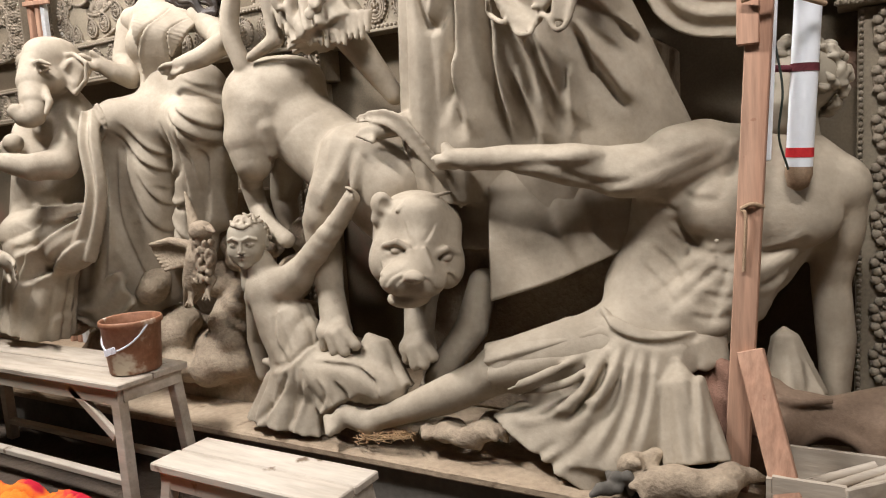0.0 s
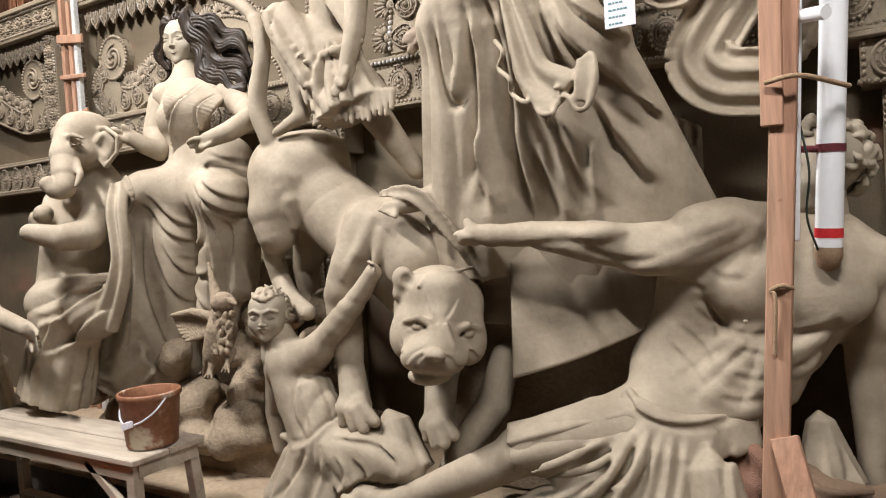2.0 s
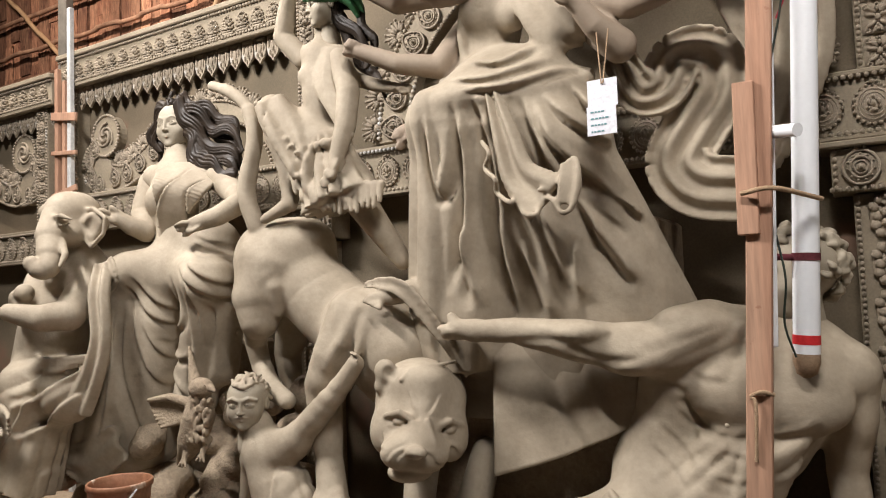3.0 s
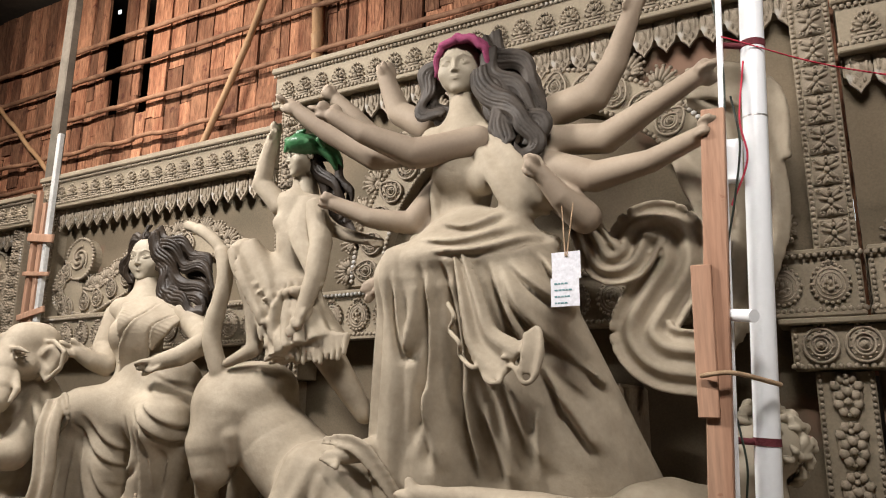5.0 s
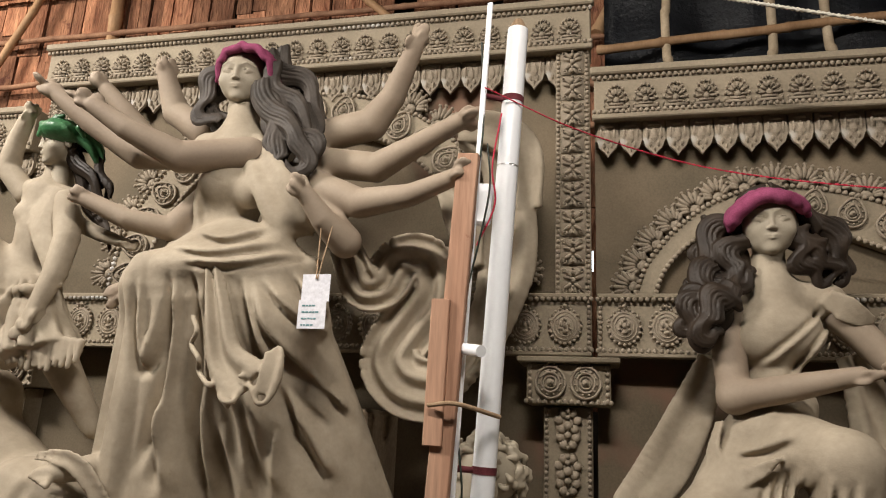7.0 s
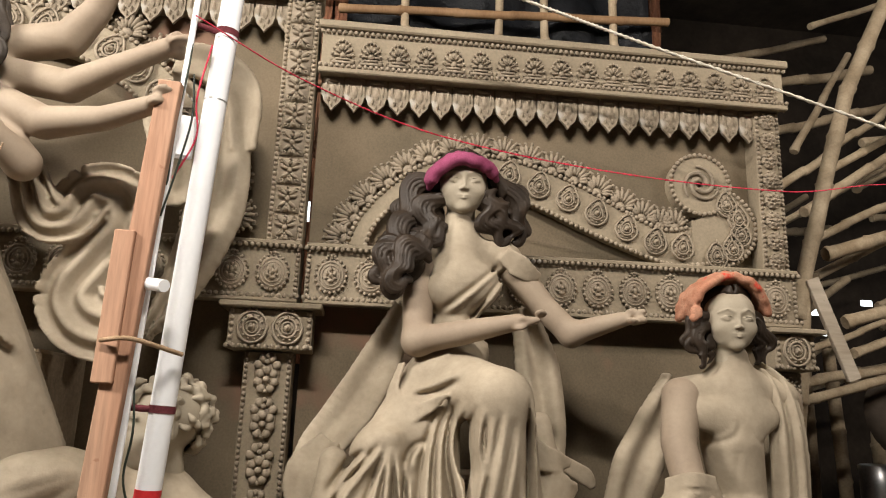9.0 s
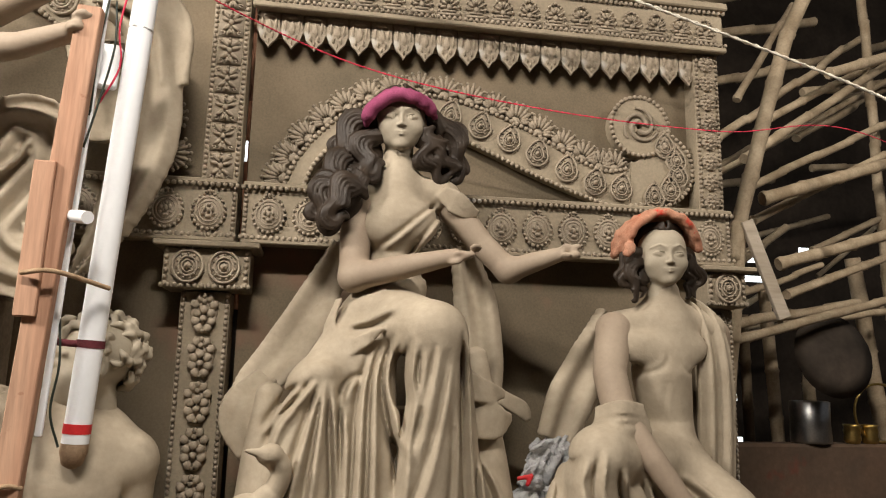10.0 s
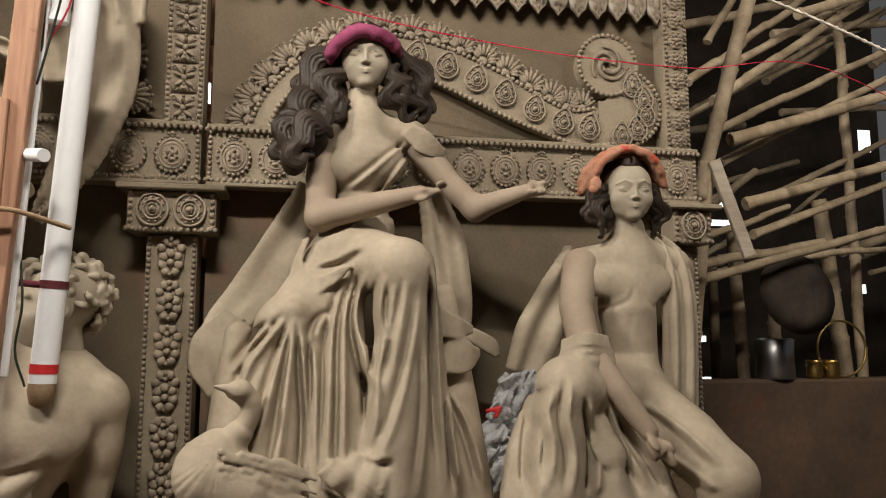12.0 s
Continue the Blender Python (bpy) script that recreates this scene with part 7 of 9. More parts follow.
def elephant_figure():
    b = Clay(0.009)
    # skull, cheeks and trunk
    b.ell((-4.092, 2.640, 2.326), (0.145, 0.16, 0.15), 0.05)
    b.ell((-4.074, 2.550, 2.334), (0.10, 0.11, 0.12), 0.06)
    b.ell((-4.020, 2.560, 2.211), (0.09, 0.10, 0.08), 0.05)
    b.limb(smooth_path([(-4.066, 2.500, 2.279), (-4.020, 2.440, 2.172), (-3.961, 2.400, 2.068), (-3.928, 2.360, 1.991), (-3.959, 2.330, 1.992), (-3.989, 2.310, 2.026)], 5), [0.088] * 5 + [0.075] * 5 + [0.062] * 5 + [0.052] * 6 + [0.045] * 5, 0.025)
    b.limb([(-3.943, 2.460, 2.150), (-3.851, 2.420, 2.070), (-3.835, 2.380, 2.004)], [0.022, 0.02, 0.012], 0.015)
    # eye with its brow
    b.ell((-3.942, 2.462, 2.272), (0.032, 0.035, 0.018), 0.004)
    b.limb([(-4.043, 2.460, 2.304), (-3.889, 2.420, 2.296), (-3.841, 2.450, 2.274)], [0.010, 0.016, 0.008], 0.02)
    b.limb([(-4.007, 2.450, 2.260), (-3.914, 2.440, 2.245), (-3.869, 2.460, 2.255)], 0.007, 0.012)
    # ear: a hollowed flap that ends in a point
    b.ell((-3.968, 2.660, 2.270), (0.10, 0.035, 0.095), 0.03)
    b.limb([(-3.895, 2.640, 2.262), (-3.907, 2.620, 2.134)], [0.075, 0.012], 0.03)
    b.ell((-3.850, 2.595, 2.249), (0.062, 0.022, 0.058), 0.04, cut=True)
    b.limb([(-3.979, 2.620, 2.357), (-3.880, 2.620, 2.354), (-3.777, 2.620, 2.290), (-3.794, 2.620, 2.198), (-3.893, 2.610, 2.126), (-3.955, 2.600, 2.191)], 0.013, 0.012)
    b.ell((-4.444, 2.660, 2.387), (0.06, 0.03, 0.05), 0.02)
    # chest, belly and arms
    b.limb([(-4.206, 2.700, 2.057), (-4.218, 2.680, 1.863), (-4.259, 2.640, 1.654), (-4.380, 2.660, 1.439)], [0.17, 0.19, 0.225, 0.22], 0.08)
    b.limb([(-4.371, 2.660, 2.042), (-4.076, 2.720, 2.038)], [0.10, 0.10], 0.05)
    b.ell((-4.094, 2.530, 1.945), (0.08, 0.07, 0.07), 0.05).ell((-4.286, 2.560, 1.920), (0.07, 0.06, 0.06), 0.05)
    b.limb([(-4.029, 2.680, 2.010), (-3.944, 2.580, 1.853), (-3.881, 2.460, 1.729), (-3.925, 2.320, 1.717), (-4.052, 2.220, 1.757)], [0.095, 0.095, 0.09, 0.075, 0.05], 0.04)
    b.limb([(-4.371, 2.660, 2.042), (-4.340, 2.550, 1.941), (-4.232, 2.420, 1.818)], [0.09, 0.07, 0.05], 0.04)
    for x, y, r in ((52, 448, 0.05), (72, 440, 0.055), (60, 462, 0.045), (44, 456, 0.04)):
        b.ell(tuple(Vector((-4.183, 2.360, 1.834)) + Vector(((x - 60) * 0.003, 0, (450 - y) * 0.003))), (r, r, r), 0.012)
    # belt, lap and cloth
    for i in range(3):
        b.limb(smooth_path([tuple(Vector((-4.312, 2.500, 1.497)) + Vector((0, 0, -0.028 * i))), tuple(Vector((-3.950, 2.400, 1.481)) + Vector((0, 0, -0.028 * i))), tuple(Vector((-3.803, 2.520, 1.489)) + Vector((0, 0, -0.028 * i)))], 5), 0.017, 0.012)
    b.limb([(-4.310, 2.620, 1.338), (-4.310, 2.460, 1.323)], [0.20, 0.15], 0.07)
    b.limb([(-4.250, 2.620, 1.339), (-3.951, 2.500, 1.259)], [0.20, 0.15], 0.07)
    b.drape((-4.203, 2.520, 1.352), (-4.355, 2.460, 0.737), (0.21, 0.18), (0.23, 0.19), 11, 0.08, 0.3, 1.0, 0.05, 0.0)
    b.ripple((-4.166, 2.450, 1.059), (0.34, 0.35, 0.5), (-3.797, 2.500, 1.523), 9, 0.014, 0.4, 0.7, 0.8)
    b.folds([[(-3.701, 2.400, 1.469), (-3.893, 2.360, 1.217), (-4.245, 2.360, 1.038)], [(-3.682, 2.400, 1.375), (-3.851, 2.360, 1.061), (-4.146, 2.360, 0.814)], [(-3.779, 2.400, 1.469), (-3.996, 2.360, 1.310), (-4.253, 2.360, 1.237)], [(-4.049, 2.360, 1.341), (-4.231, 2.360, 1.072), (-4.320, 2.360, 0.832)]], 0.02, 0.022)
    # stole over the shoulder
    b.band([(-3.808, 2.620, 2.006), (-3.734, 2.540, 1.844), (-3.692, 2.520, 1.586), (-3.751, 2.500, 1.362), (-3.843, 2.480, 1.200)], (1, 0.4, 0), [0.045, 0.055, 0.05, 0.06, 0.08], 0.018, 1.6, 0.016)
    b.band([(-3.808, 2.640, 2.030), (-3.767, 2.640, 1.944), (-3.845, 2.660, 1.847)], (1, 0.4, 0.3), [0.05, 0.06, 0.02], 0.014, 1.0, 0.012)
    return sculpture("elephant_headed_statue", [b], STATUE, "grey-brown unpainted clay statue of a seated elephant-headed figure", "statue")


elephant_figure()


def reaching_hand():
    b = Clay(0.009)
    b.limb([(-4.550, 2.200, 1.310), (-4.127, 2.200, 1.215)], [0.06, 0.045], 0.03)
    hand(b, (-4.126, 2.200, 1.222), (-3.901, 2.200, 1.125), (0.2, -1, -0.4), 0.21, 0.35)
    b.limb([(-4.550, 2.200, 1.310), (-5.001, 2.350, 1.031), (-5.330, 2.500, 0.433)], [0.07, 0.12, 0.18], 0.05)
    b.drape((-5.037, 2.400, 1.021), (-5.173, 2.450, 0.382), (0.14, 0.12), (0.25, 0.16), 9, 0.14, 1.0, 1.0, 0.03, 0.0)
    b.limb([(-4.556, 2.450, 0.955), (-4.790, 2.500, 0.634)], [0.05, 0.08], 0.03)
    return sculpture("crouching_figure_statue", [b], STATUE, "grey clay statue with an outstretched hand, crouching on the stage", "statue")


reaching_hand()


def perched_bird():
    b = Clay(0.0065)
    b.limb([(-3.106, 2.720, 1.278), (-3.100, 2.700, 1.163), (-3.176, 2.720, 1.031), (-3.340, 2.780, 0.880)], [0.055, 0.085, 0.08, 0.03], 0.03)
    b.ell((-3.058, 2.680, 1.315), (0.066, 0.066, 0.058), 0.02)
    b.limb([(-2.921, 2.620, 1.332), (-2.867, 2.600, 1.318)], [0.022, 0.008], 0.008)
    b.ell((-2.949, 2.615, 1.344), (0.010, 0.010, 0.010), 0.003)
    # raised wing and spread wing, each a fan of long feathers
    for i in range(8):
        b.limb([tuple(Vector((-3.216, 2.760, 1.276)) + Vector((0.007 * i, 0, 0))), tuple(Vector((-3.288, 2.800, 1.521)) + Vector((0.012 * i, 0, -0.026 * i)))], [0.022, 0.009], 0.005)
        b.limb([tuple(Vector((-3.168, 2.700, 1.216)) + Vector((0, 0, -0.010 * i))), tuple(Vector((-3.421, 2.640, 1.239)) + Vector((0.006 * i + 0.001 * i * i, 0, -0.020 * i)))], [0.022, 0.010], 0.005)
    b.limb([(-3.144, 2.680, 1.233), (-3.263, 2.640, 1.266), (-3.405, 2.620, 1.246)], [0.03, 0.022, 0.012], 0.01)
    for f in (Vector((-3.171, 2.660, 0.944)), Vector((-3.031, 2.660, 0.984))):
        b.limb([tuple(f + Vector((0, 0.03, 0.06))), tuple(f)], [0.03, 0.014], 0.01)
        for s in (-1, 0, 1):
            b.limb([tuple(f), tuple(f + Vector((0.03 * s, -0.02, -0.045)))], [0.012, 0.006], 0.006)
    rng = random.Random(4)
    for i in range(110):
        p = Vector((-3.005, 2.630, 1.263)).lerp(Vector((-3.075, 2.640, 1.037)), rng.random()) + Vector((rng.uniform(-0.075, 0.075), rng.uniform(0, 0.02), 0))
        b.ell(p, (0.012, 0.012, 0.018), 0.005)
    return sculpture("bird_statue", [b], [CLAY_ROUGH], "small feathered clay owl-like bird with spread wings on rocks", "statue")


perched_bird()


def rocks():
    rng = random.Random(11)
    k = Clay(0.015)
    for c, r in (((-3.664, 2.820, 0.969), 0.11), ((-3.522, 2.850, 0.671), 0.15), ((-3.253, 2.850, 0.517), 0.16), ((-3.444, 2.800, 0.480), 0.12), ((-3.117, 2.950, 0.570), 0.16), ((-3.284, 3.000, 0.755), 0.15), ((-4.295, 2.720, 0.707), 0.11), ((-3.997, 2.800, 0.614), 0.13), ((-2.999, 3.100, 1.194), 0.10), ((-3.190, 3.100, 1.141), 0.12), ((-2.895, 3.100, 0.959), 0.15), ((-2.782, 3.200, 1.181), 0.16), ((-3.406, 3.050, 0.952), 0.15), ((-3.851, 3.000, 0.724), 0.2), ((-2.740, 3.000, 0.786), 0.15), ((-3.136, 3.100, 0.846), 0.2), ((-3.555, 3.000, 0.595), 0.2), ((-4.312, 2.850, 0.540), 0.14)):
        for j in range(3):
            k.ell(Vector(c) + Vector((rng.uniform(-0.5, 0.5), rng.uniform(-0.2, 0.5), rng.uniform(-0.5, 0.4))) * r, (r * rng.uniform(0.6, 1.0), r * 0.8, r * rng.uniform(0.5, 0.8)), 0.03)
    z0 = STAGE
    k.limb([(-3.6, 3.2, z0), (-2.6, 3.25, z0 + 0.05)], [0.3, 0.3], 0.08)
    return sculpture("rock_mound", [k], [CLAY_ROUGH], "brown clay mound modelled as rounded rockwork on the stage", "rockwork")


rocks()


def seat_block(name, x0, x1, y0, y1, z1):
    bm = box(x0, y0, STAGE, x1, y1, z1, bevel=0.02)
    return thing(name, bm, CLAY_ROUGH, "rough clay-covered block behind a seated statue", "plinth")


seat_block("statue_plinth", -4.9, -3.6, 3.25, 3.85, 1.5)
seat_block("statue_plinth", -2.1, -0.75, 3.3, 3.85, 2.1)
seat_block("statue_plinth", 0.65, 1.55, 3.45, 3.85, 1.62)
seat_block("statue_plinth", 2.15, 2.7, 3.4, 3.85, 1.15)


def right_goddess():
    b, arms, cape = Clay(0.0085), Clay(0.008, 4), Clay(0.0085)
    b.limb([(1.023, 3.360, 2.667), (1.032, 3.340, 2.514), (1.017, 3.380, 2.321), (1.018, 3.360, 2.172)], [0.11, 0.13, 0.105, 0.16], 0.05)
    b.limb([(1.019, 3.340, 2.789), (1.024, 3.350, 2.691)], [0.068, 0.078], 0.04)
    b.limb([(1.023, 3.360, 2.648), (0.875, 3.360, 2.601)], [0.07, 0.082], 0.04)
    b.limb([(1.031, 3.360, 2.649), (1.252, 3.370, 2.615)], [0.07, 0.082], 0.04)
    b.ell((0.951, 3.285, 2.438), (0.085, 0.065, 0.08), 0.08).ell((1.136, 3.285, 2.453), (0.085, 0.065, 0.08), 0.08)
    # cap sleeve with its turned-out corner
    b.band([(1.233, 3.280, 2.622), (1.296, 3.270, 2.569), (1.351, 3.280, 2.537), (1.398, 3.300, 2.529)], (0.4, -0.3, 1), [0.03, 0.05, 0.035, 0.012], 0.010)
    arms.limb([(0.859, 3.360, 2.595), (0.837, 3.300, 2.389), (0.834, 3.220, 2.195)], [0.078, 0.070, 0.064], 0.03)
    arm(arms, [(0.834, 3.220, 2.195), (1.044, 3.100, 2.233), (1.246, 3.020, 2.275)], [0.062, 0.052, 0.034])
    arms.limb([(1.300, 3.360, 2.555), (1.426, 3.340, 2.398), (1.553, 3.300, 2.266)], [0.072, 0.062, 0.056], 0.03)
    arm(arms, [(1.553, 3.300, 2.266), (1.654, 3.220, 2.299), (1.752, 3.120, 2.326)], [0.056, 0.046, 0.032])
    # thighs, shins and the masses of the skirt
    b.limb([(0.965, 3.300, 2.046), (1.170, 3.000, 1.946)], [0.145, 0.125], 0.06)
    b.limb([(1.165, 3.000, 1.946), (1.149, 3.020, 1.568), (1.121, 3.000, 1.081)], [0.120, 0.125, 0.14], 0.05)
    b.limb([(1.238, 3.100, 1.898), (1.275, 3.100, 1.470), (1.299, 3.080, 1.013)], [0.09, 0.10, 0.12], 0.05)
    b.limb([(0.906, 3.340, 1.984), (0.693, 3.140, 1.715)], [0.15, 0.105], 0.06)
    b.limb([(0.693, 3.140, 1.715), (0.657, 3.140, 1.427), (0.638, 3.100, 1.034)], [0.115, 0.16, 0.19], 0.05)
    b.limb([(0.505, 3.240, 1.679), (0.505, 3.220, 1.422), (0.498, 3.200, 1.062)], [0.06, 0.10, 0.13], 0.05)
    b.limb([(0.915, 3.220, 1.875), (0.901, 3.140, 1.447), (0.892, 3.080, 1.029)], [0.12, 0.14, 0.16], 0.06)
    b.limb([(1.402, 3.280, 1.861), (1.435, 3.240, 1.409), (1.470, 3.200, 0.980)], [0.05, 0.10, 0.13], 0.05)
    b.ell((0.716, 3.060, 1.783), (0.05, 0.03, 0.03), 0.04)
    # tunic hem over the thigh
    b.band([(0.776, 3.240, 2.096), (0.739, 3.200, 1.968), (0.788, 3.140, 1.881), (0.884, 3.080, 1.914), (0.951, 3.060, 1.972)], (0.5, -0.2, 0.8), [0.02, 0.03, 0.035, 0.025, 0.012], 0.008, 0.0, 0.0, 0.015)
    # gathered falls below the far knee, straight falls between, broad folds on the near shin
    b.folds([[(0.695, 3.000, 1.765), (0.622, 3.000, 1.681), (0.540, 3.000, 1.571), (0.492, 3.000, 1.442)], [(0.711, 3.000, 1.759), (0.667, 3.000, 1.615), (0.619, 3.000, 1.440), (0.572, 3.000, 1.249)], [(0.724, 3.000, 1.759), (0.701, 3.000, 1.571), (0.675, 3.000, 1.353), (0.641, 3.000, 1.078)],
             [(0.740, 3.000, 1.748), (0.756, 3.000, 1.548), (0.773, 3.000, 1.308), (0.759, 3.000, 1.063)], [(0.640, 3.040, 1.743), (0.555, 3.040, 1.658), (0.478, 3.040, 1.537)], [(0.793, 3.000, 1.659), (0.803, 3.000, 1.438), (0.803, 3.000, 1.071)],
             [(0.912, 3.000, 1.886), (0.867, 3.000, 1.704), (0.851, 3.000, 1.437), (0.838, 3.000, 1.060)], [(0.966, 3.000, 1.921), (0.915, 3.000, 1.749), (0.908, 2.980, 1.439), (0.903, 2.980, 1.061)], [(0.998, 3.000, 1.945), (0.959, 2.980, 1.749), (0.997, 2.960, 1.549), (1.032, 2.950, 1.440)],
             [(1.063, 2.920, 1.928), (1.043, 2.920, 1.793), (1.054, 2.920, 1.661), (1.028, 2.920, 1.464), (1.021, 2.920, 1.228)], [(1.263, 2.980, 1.961), (1.286, 2.980, 1.752), (1.297, 2.980, 1.434), (1.322, 2.980, 1.045)],
             [(1.388, 3.080, 1.424), (1.461, 3.080, 1.236), (1.510, 3.080, 1.028)], [(1.348, 3.060, 1.449), (1.361, 3.060, 1.242), (1.385, 3.060, 1.037)]], 0.015, 0.034, 1.0)
    b.folds([[(1.154, 2.900, 1.917), (1.126, 2.900, 1.749), (1.089, 2.900, 1.573), (1.042, 2.900, 1.433)], [(1.209, 2.920, 1.886), (1.177, 2.900, 1.661), (1.126, 2.900, 1.443), (1.058, 2.900, 1.273), (1.009, 2.900, 1.211)], [(1.231, 2.940, 1.661), (1.235, 2.940, 1.394), (1.193, 2.940, 1.059)], [(0.998, 2.900, 1.207), (1.046, 2.900, 1.185), (1.129, 2.900, 1.197)], [(1.098, 2.900, 1.883), (1.086, 2.900, 1.749), (1.070, 2.900, 1.617)],
             [(0.814, 3.100, 1.956), (0.916, 3.060, 1.979), (1.032, 3.060, 2.034)], [(0.885, 3.040, 1.784), (0.818, 3.020, 1.738), (0.786, 3.000, 1.659)]], 0.016, 0.017, 0.9)
    b.folds([[(1.266, 3.200, 2.570), (1.125, 3.180, 2.377), (1.005, 3.200, 2.223), (0.908, 3.200, 2.120)], [(1.222, 3.200, 2.580), (1.049, 3.180, 2.424), (0.933, 3.200, 2.334)], [(1.305, 3.200, 2.488), (1.209, 3.200, 2.308), (1.135, 3.200, 2.198)], [(1.253, 3.200, 2.512), (1.153, 3.200, 2.331), (1.042, 3.200, 2.187)]], 0.012, 0.014)
    # skirt's trailing end at the foot
    b.band([(1.023, 2.930, 1.195), (0.983, 2.900, 1.138), (0.937, 2.900, 1.084)], (1, 0, 0.4), [0.08, 0.11, 0.12], 0.018, 2.0, 0.010)
    # turned flaps beside the knee
    b.band([(1.308, 3.160, 1.792), (1.358, 3.120, 1.731), (1.425, 3.120, 1.712), (1.495, 3.160, 1.703)], (0.3, 0.1, 1), [0.03, 0.05, 0.04, 0.012], 0.012, 0.0, 0.0, 0.01)
    b.band([(1.341, 3.160, 1.658), (1.396, 3.120, 1.606), (1.475, 3.140, 1.586), (1.531, 3.180, 1.604)], (0.4, 0.1, 1), [0.05, 0.085, 0.06, 0.012], 0.012, 0.0, 0.0, 0.01)
    # cape: broad sheet down to the seat, with a flap at its end, and one behind the arm
    cape.band([(0.790, 3.500, 2.375), (0.686, 3.480, 2.124), (0.572, 3.450, 1.909), (0.442, 3.400, 1.727), (0.361, 3.340, 1.605)], (1, 0, 0.55), [0.05, 0.09, 0.105, 0.10, 0.06], 0.014, 1.2, 0.014)
    cape.band([(0.484, 3.320, 1.751), (0.396, 3.260, 1.655), (0.375, 3.240, 1.561), (0.423, 3.240, 1.445)], (1, 0, 0.3), [0.05, 0.07, 0.06, 0.03], 0.016, 1.0, 0.010)
    cape.band([(1.373, 3.500, 2.401), (1.445, 3.500, 2.122), (1.471, 3.480, 1.844), (1.467, 3.460, 1.601)], (1, 0, 0.1), [0.05, 0.10, 0.10, 0.08], 0.018, 1.6, 0.018)
    cape.band([(1.559, 3.440, 1.682), (1.657, 3.440, 1.628), (1.691, 3.440, 1.580)], (0.2, 0, 1), [0.03, 0.035, 0.01], 0.010)
    c = (1.026, 3.300, 2.947)
    f = (-0.05, -1, -0.08)
    hd = head(c, 0.30, f, slot=1)
    locks = [[(0.895, 3.300, 2.963), (0.794, 3.300, 2.888), (0.759, 3.280, 2.772), (0.829, 3.260, 2.691), (0.931, 3.280, 2.691)], [(0.909, 3.280, 2.889), (0.859, 3.260, 2.772), (0.898, 3.240, 2.689), (0.962, 3.260, 2.713)],
             [(0.797, 3.260, 2.741), (0.725, 3.220, 2.659), (0.763, 3.180, 2.598), (0.873, 3.200, 2.636), (0.862, 3.240, 2.713)], [(0.836, 3.220, 2.640), (0.726, 3.200, 2.601), (0.676, 3.180, 2.530), (0.695, 3.180, 2.443), (0.768, 3.200, 2.419)],
             [(0.848, 3.200, 2.609), (0.776, 3.160, 2.568), (0.729, 3.150, 2.500), (0.743, 3.160, 2.428), (0.803, 3.180, 2.436)], [(0.799, 3.220, 2.638), (0.691, 3.200, 2.574), (0.662, 3.200, 2.496), (0.707, 3.200, 2.424)], [(0.832, 3.340, 2.960), (0.765, 3.340, 2.860), (0.747, 3.320, 2.758), (0.712, 3.280, 2.650)],
             [(1.158, 3.300, 2.985), (1.263, 3.320, 2.960), (1.302, 3.320, 2.852), (1.328, 3.340, 2.777), (1.261, 3.340, 2.704)], [(1.156, 3.280, 2.922), (1.189, 3.280, 2.830), (1.254, 3.300, 2.773), (1.271, 3.320, 2.712)], [(1.141, 3.280, 2.880), (1.152, 3.280, 2.786), (1.201, 3.300, 2.723), (1.266, 3.320, 2.698)], [(1.176, 3.340, 2.988), (1.289, 3.360, 2.935), (1.326, 3.360, 2.825), (1.299, 3.360, 2.726)]]
    hair = wig(c, 0.30, f, locks, 3, r=0.056, strands=7)
    hair.ell((0.854, 3.340, 2.785), (0.10, 0.06, 0.13), 0.03).ell((0.772, 3.270, 2.547), (0.09, 0.05, 0.10), 0.03).ell((1.238, 3.380, 2.840), (0.085, 0.05, 0.12), 0.03)
    ob = sculpture("right_goddess_statue", [b, arms, cape, hd, hair], STATUE, "grey-brown unpainted clay statue of a seated long-haired woman in folds", "statue")
    band = Clay(0.007)
    arc = smooth_path([(0.864, 3.260, 2.910), (0.885, 3.200, 2.963), (0.988, 3.170, 3.033), (1.119, 3.200, 3.020), (1.186, 3.270, 2.984)], 4)
    for o in range(8):
        band.limb([tuple(p + Vector((0.003 * math.sin(i * 2.3 + o), 0.028 * o, 0.035 * math.sin(o * 0.42) + 0.006 * math.cos(i * 2.9 + o * 2)))) for i, p in enumerate(arc)], [0.014] * 2 + [0.030] * 13 + [0.016] * 2, 0.012)
    sculpture("cloth_headband", [band], [PURPLE], "crumpled magenta cloth tied round the statue's head", "cloth")
    return ob


right_goddess()


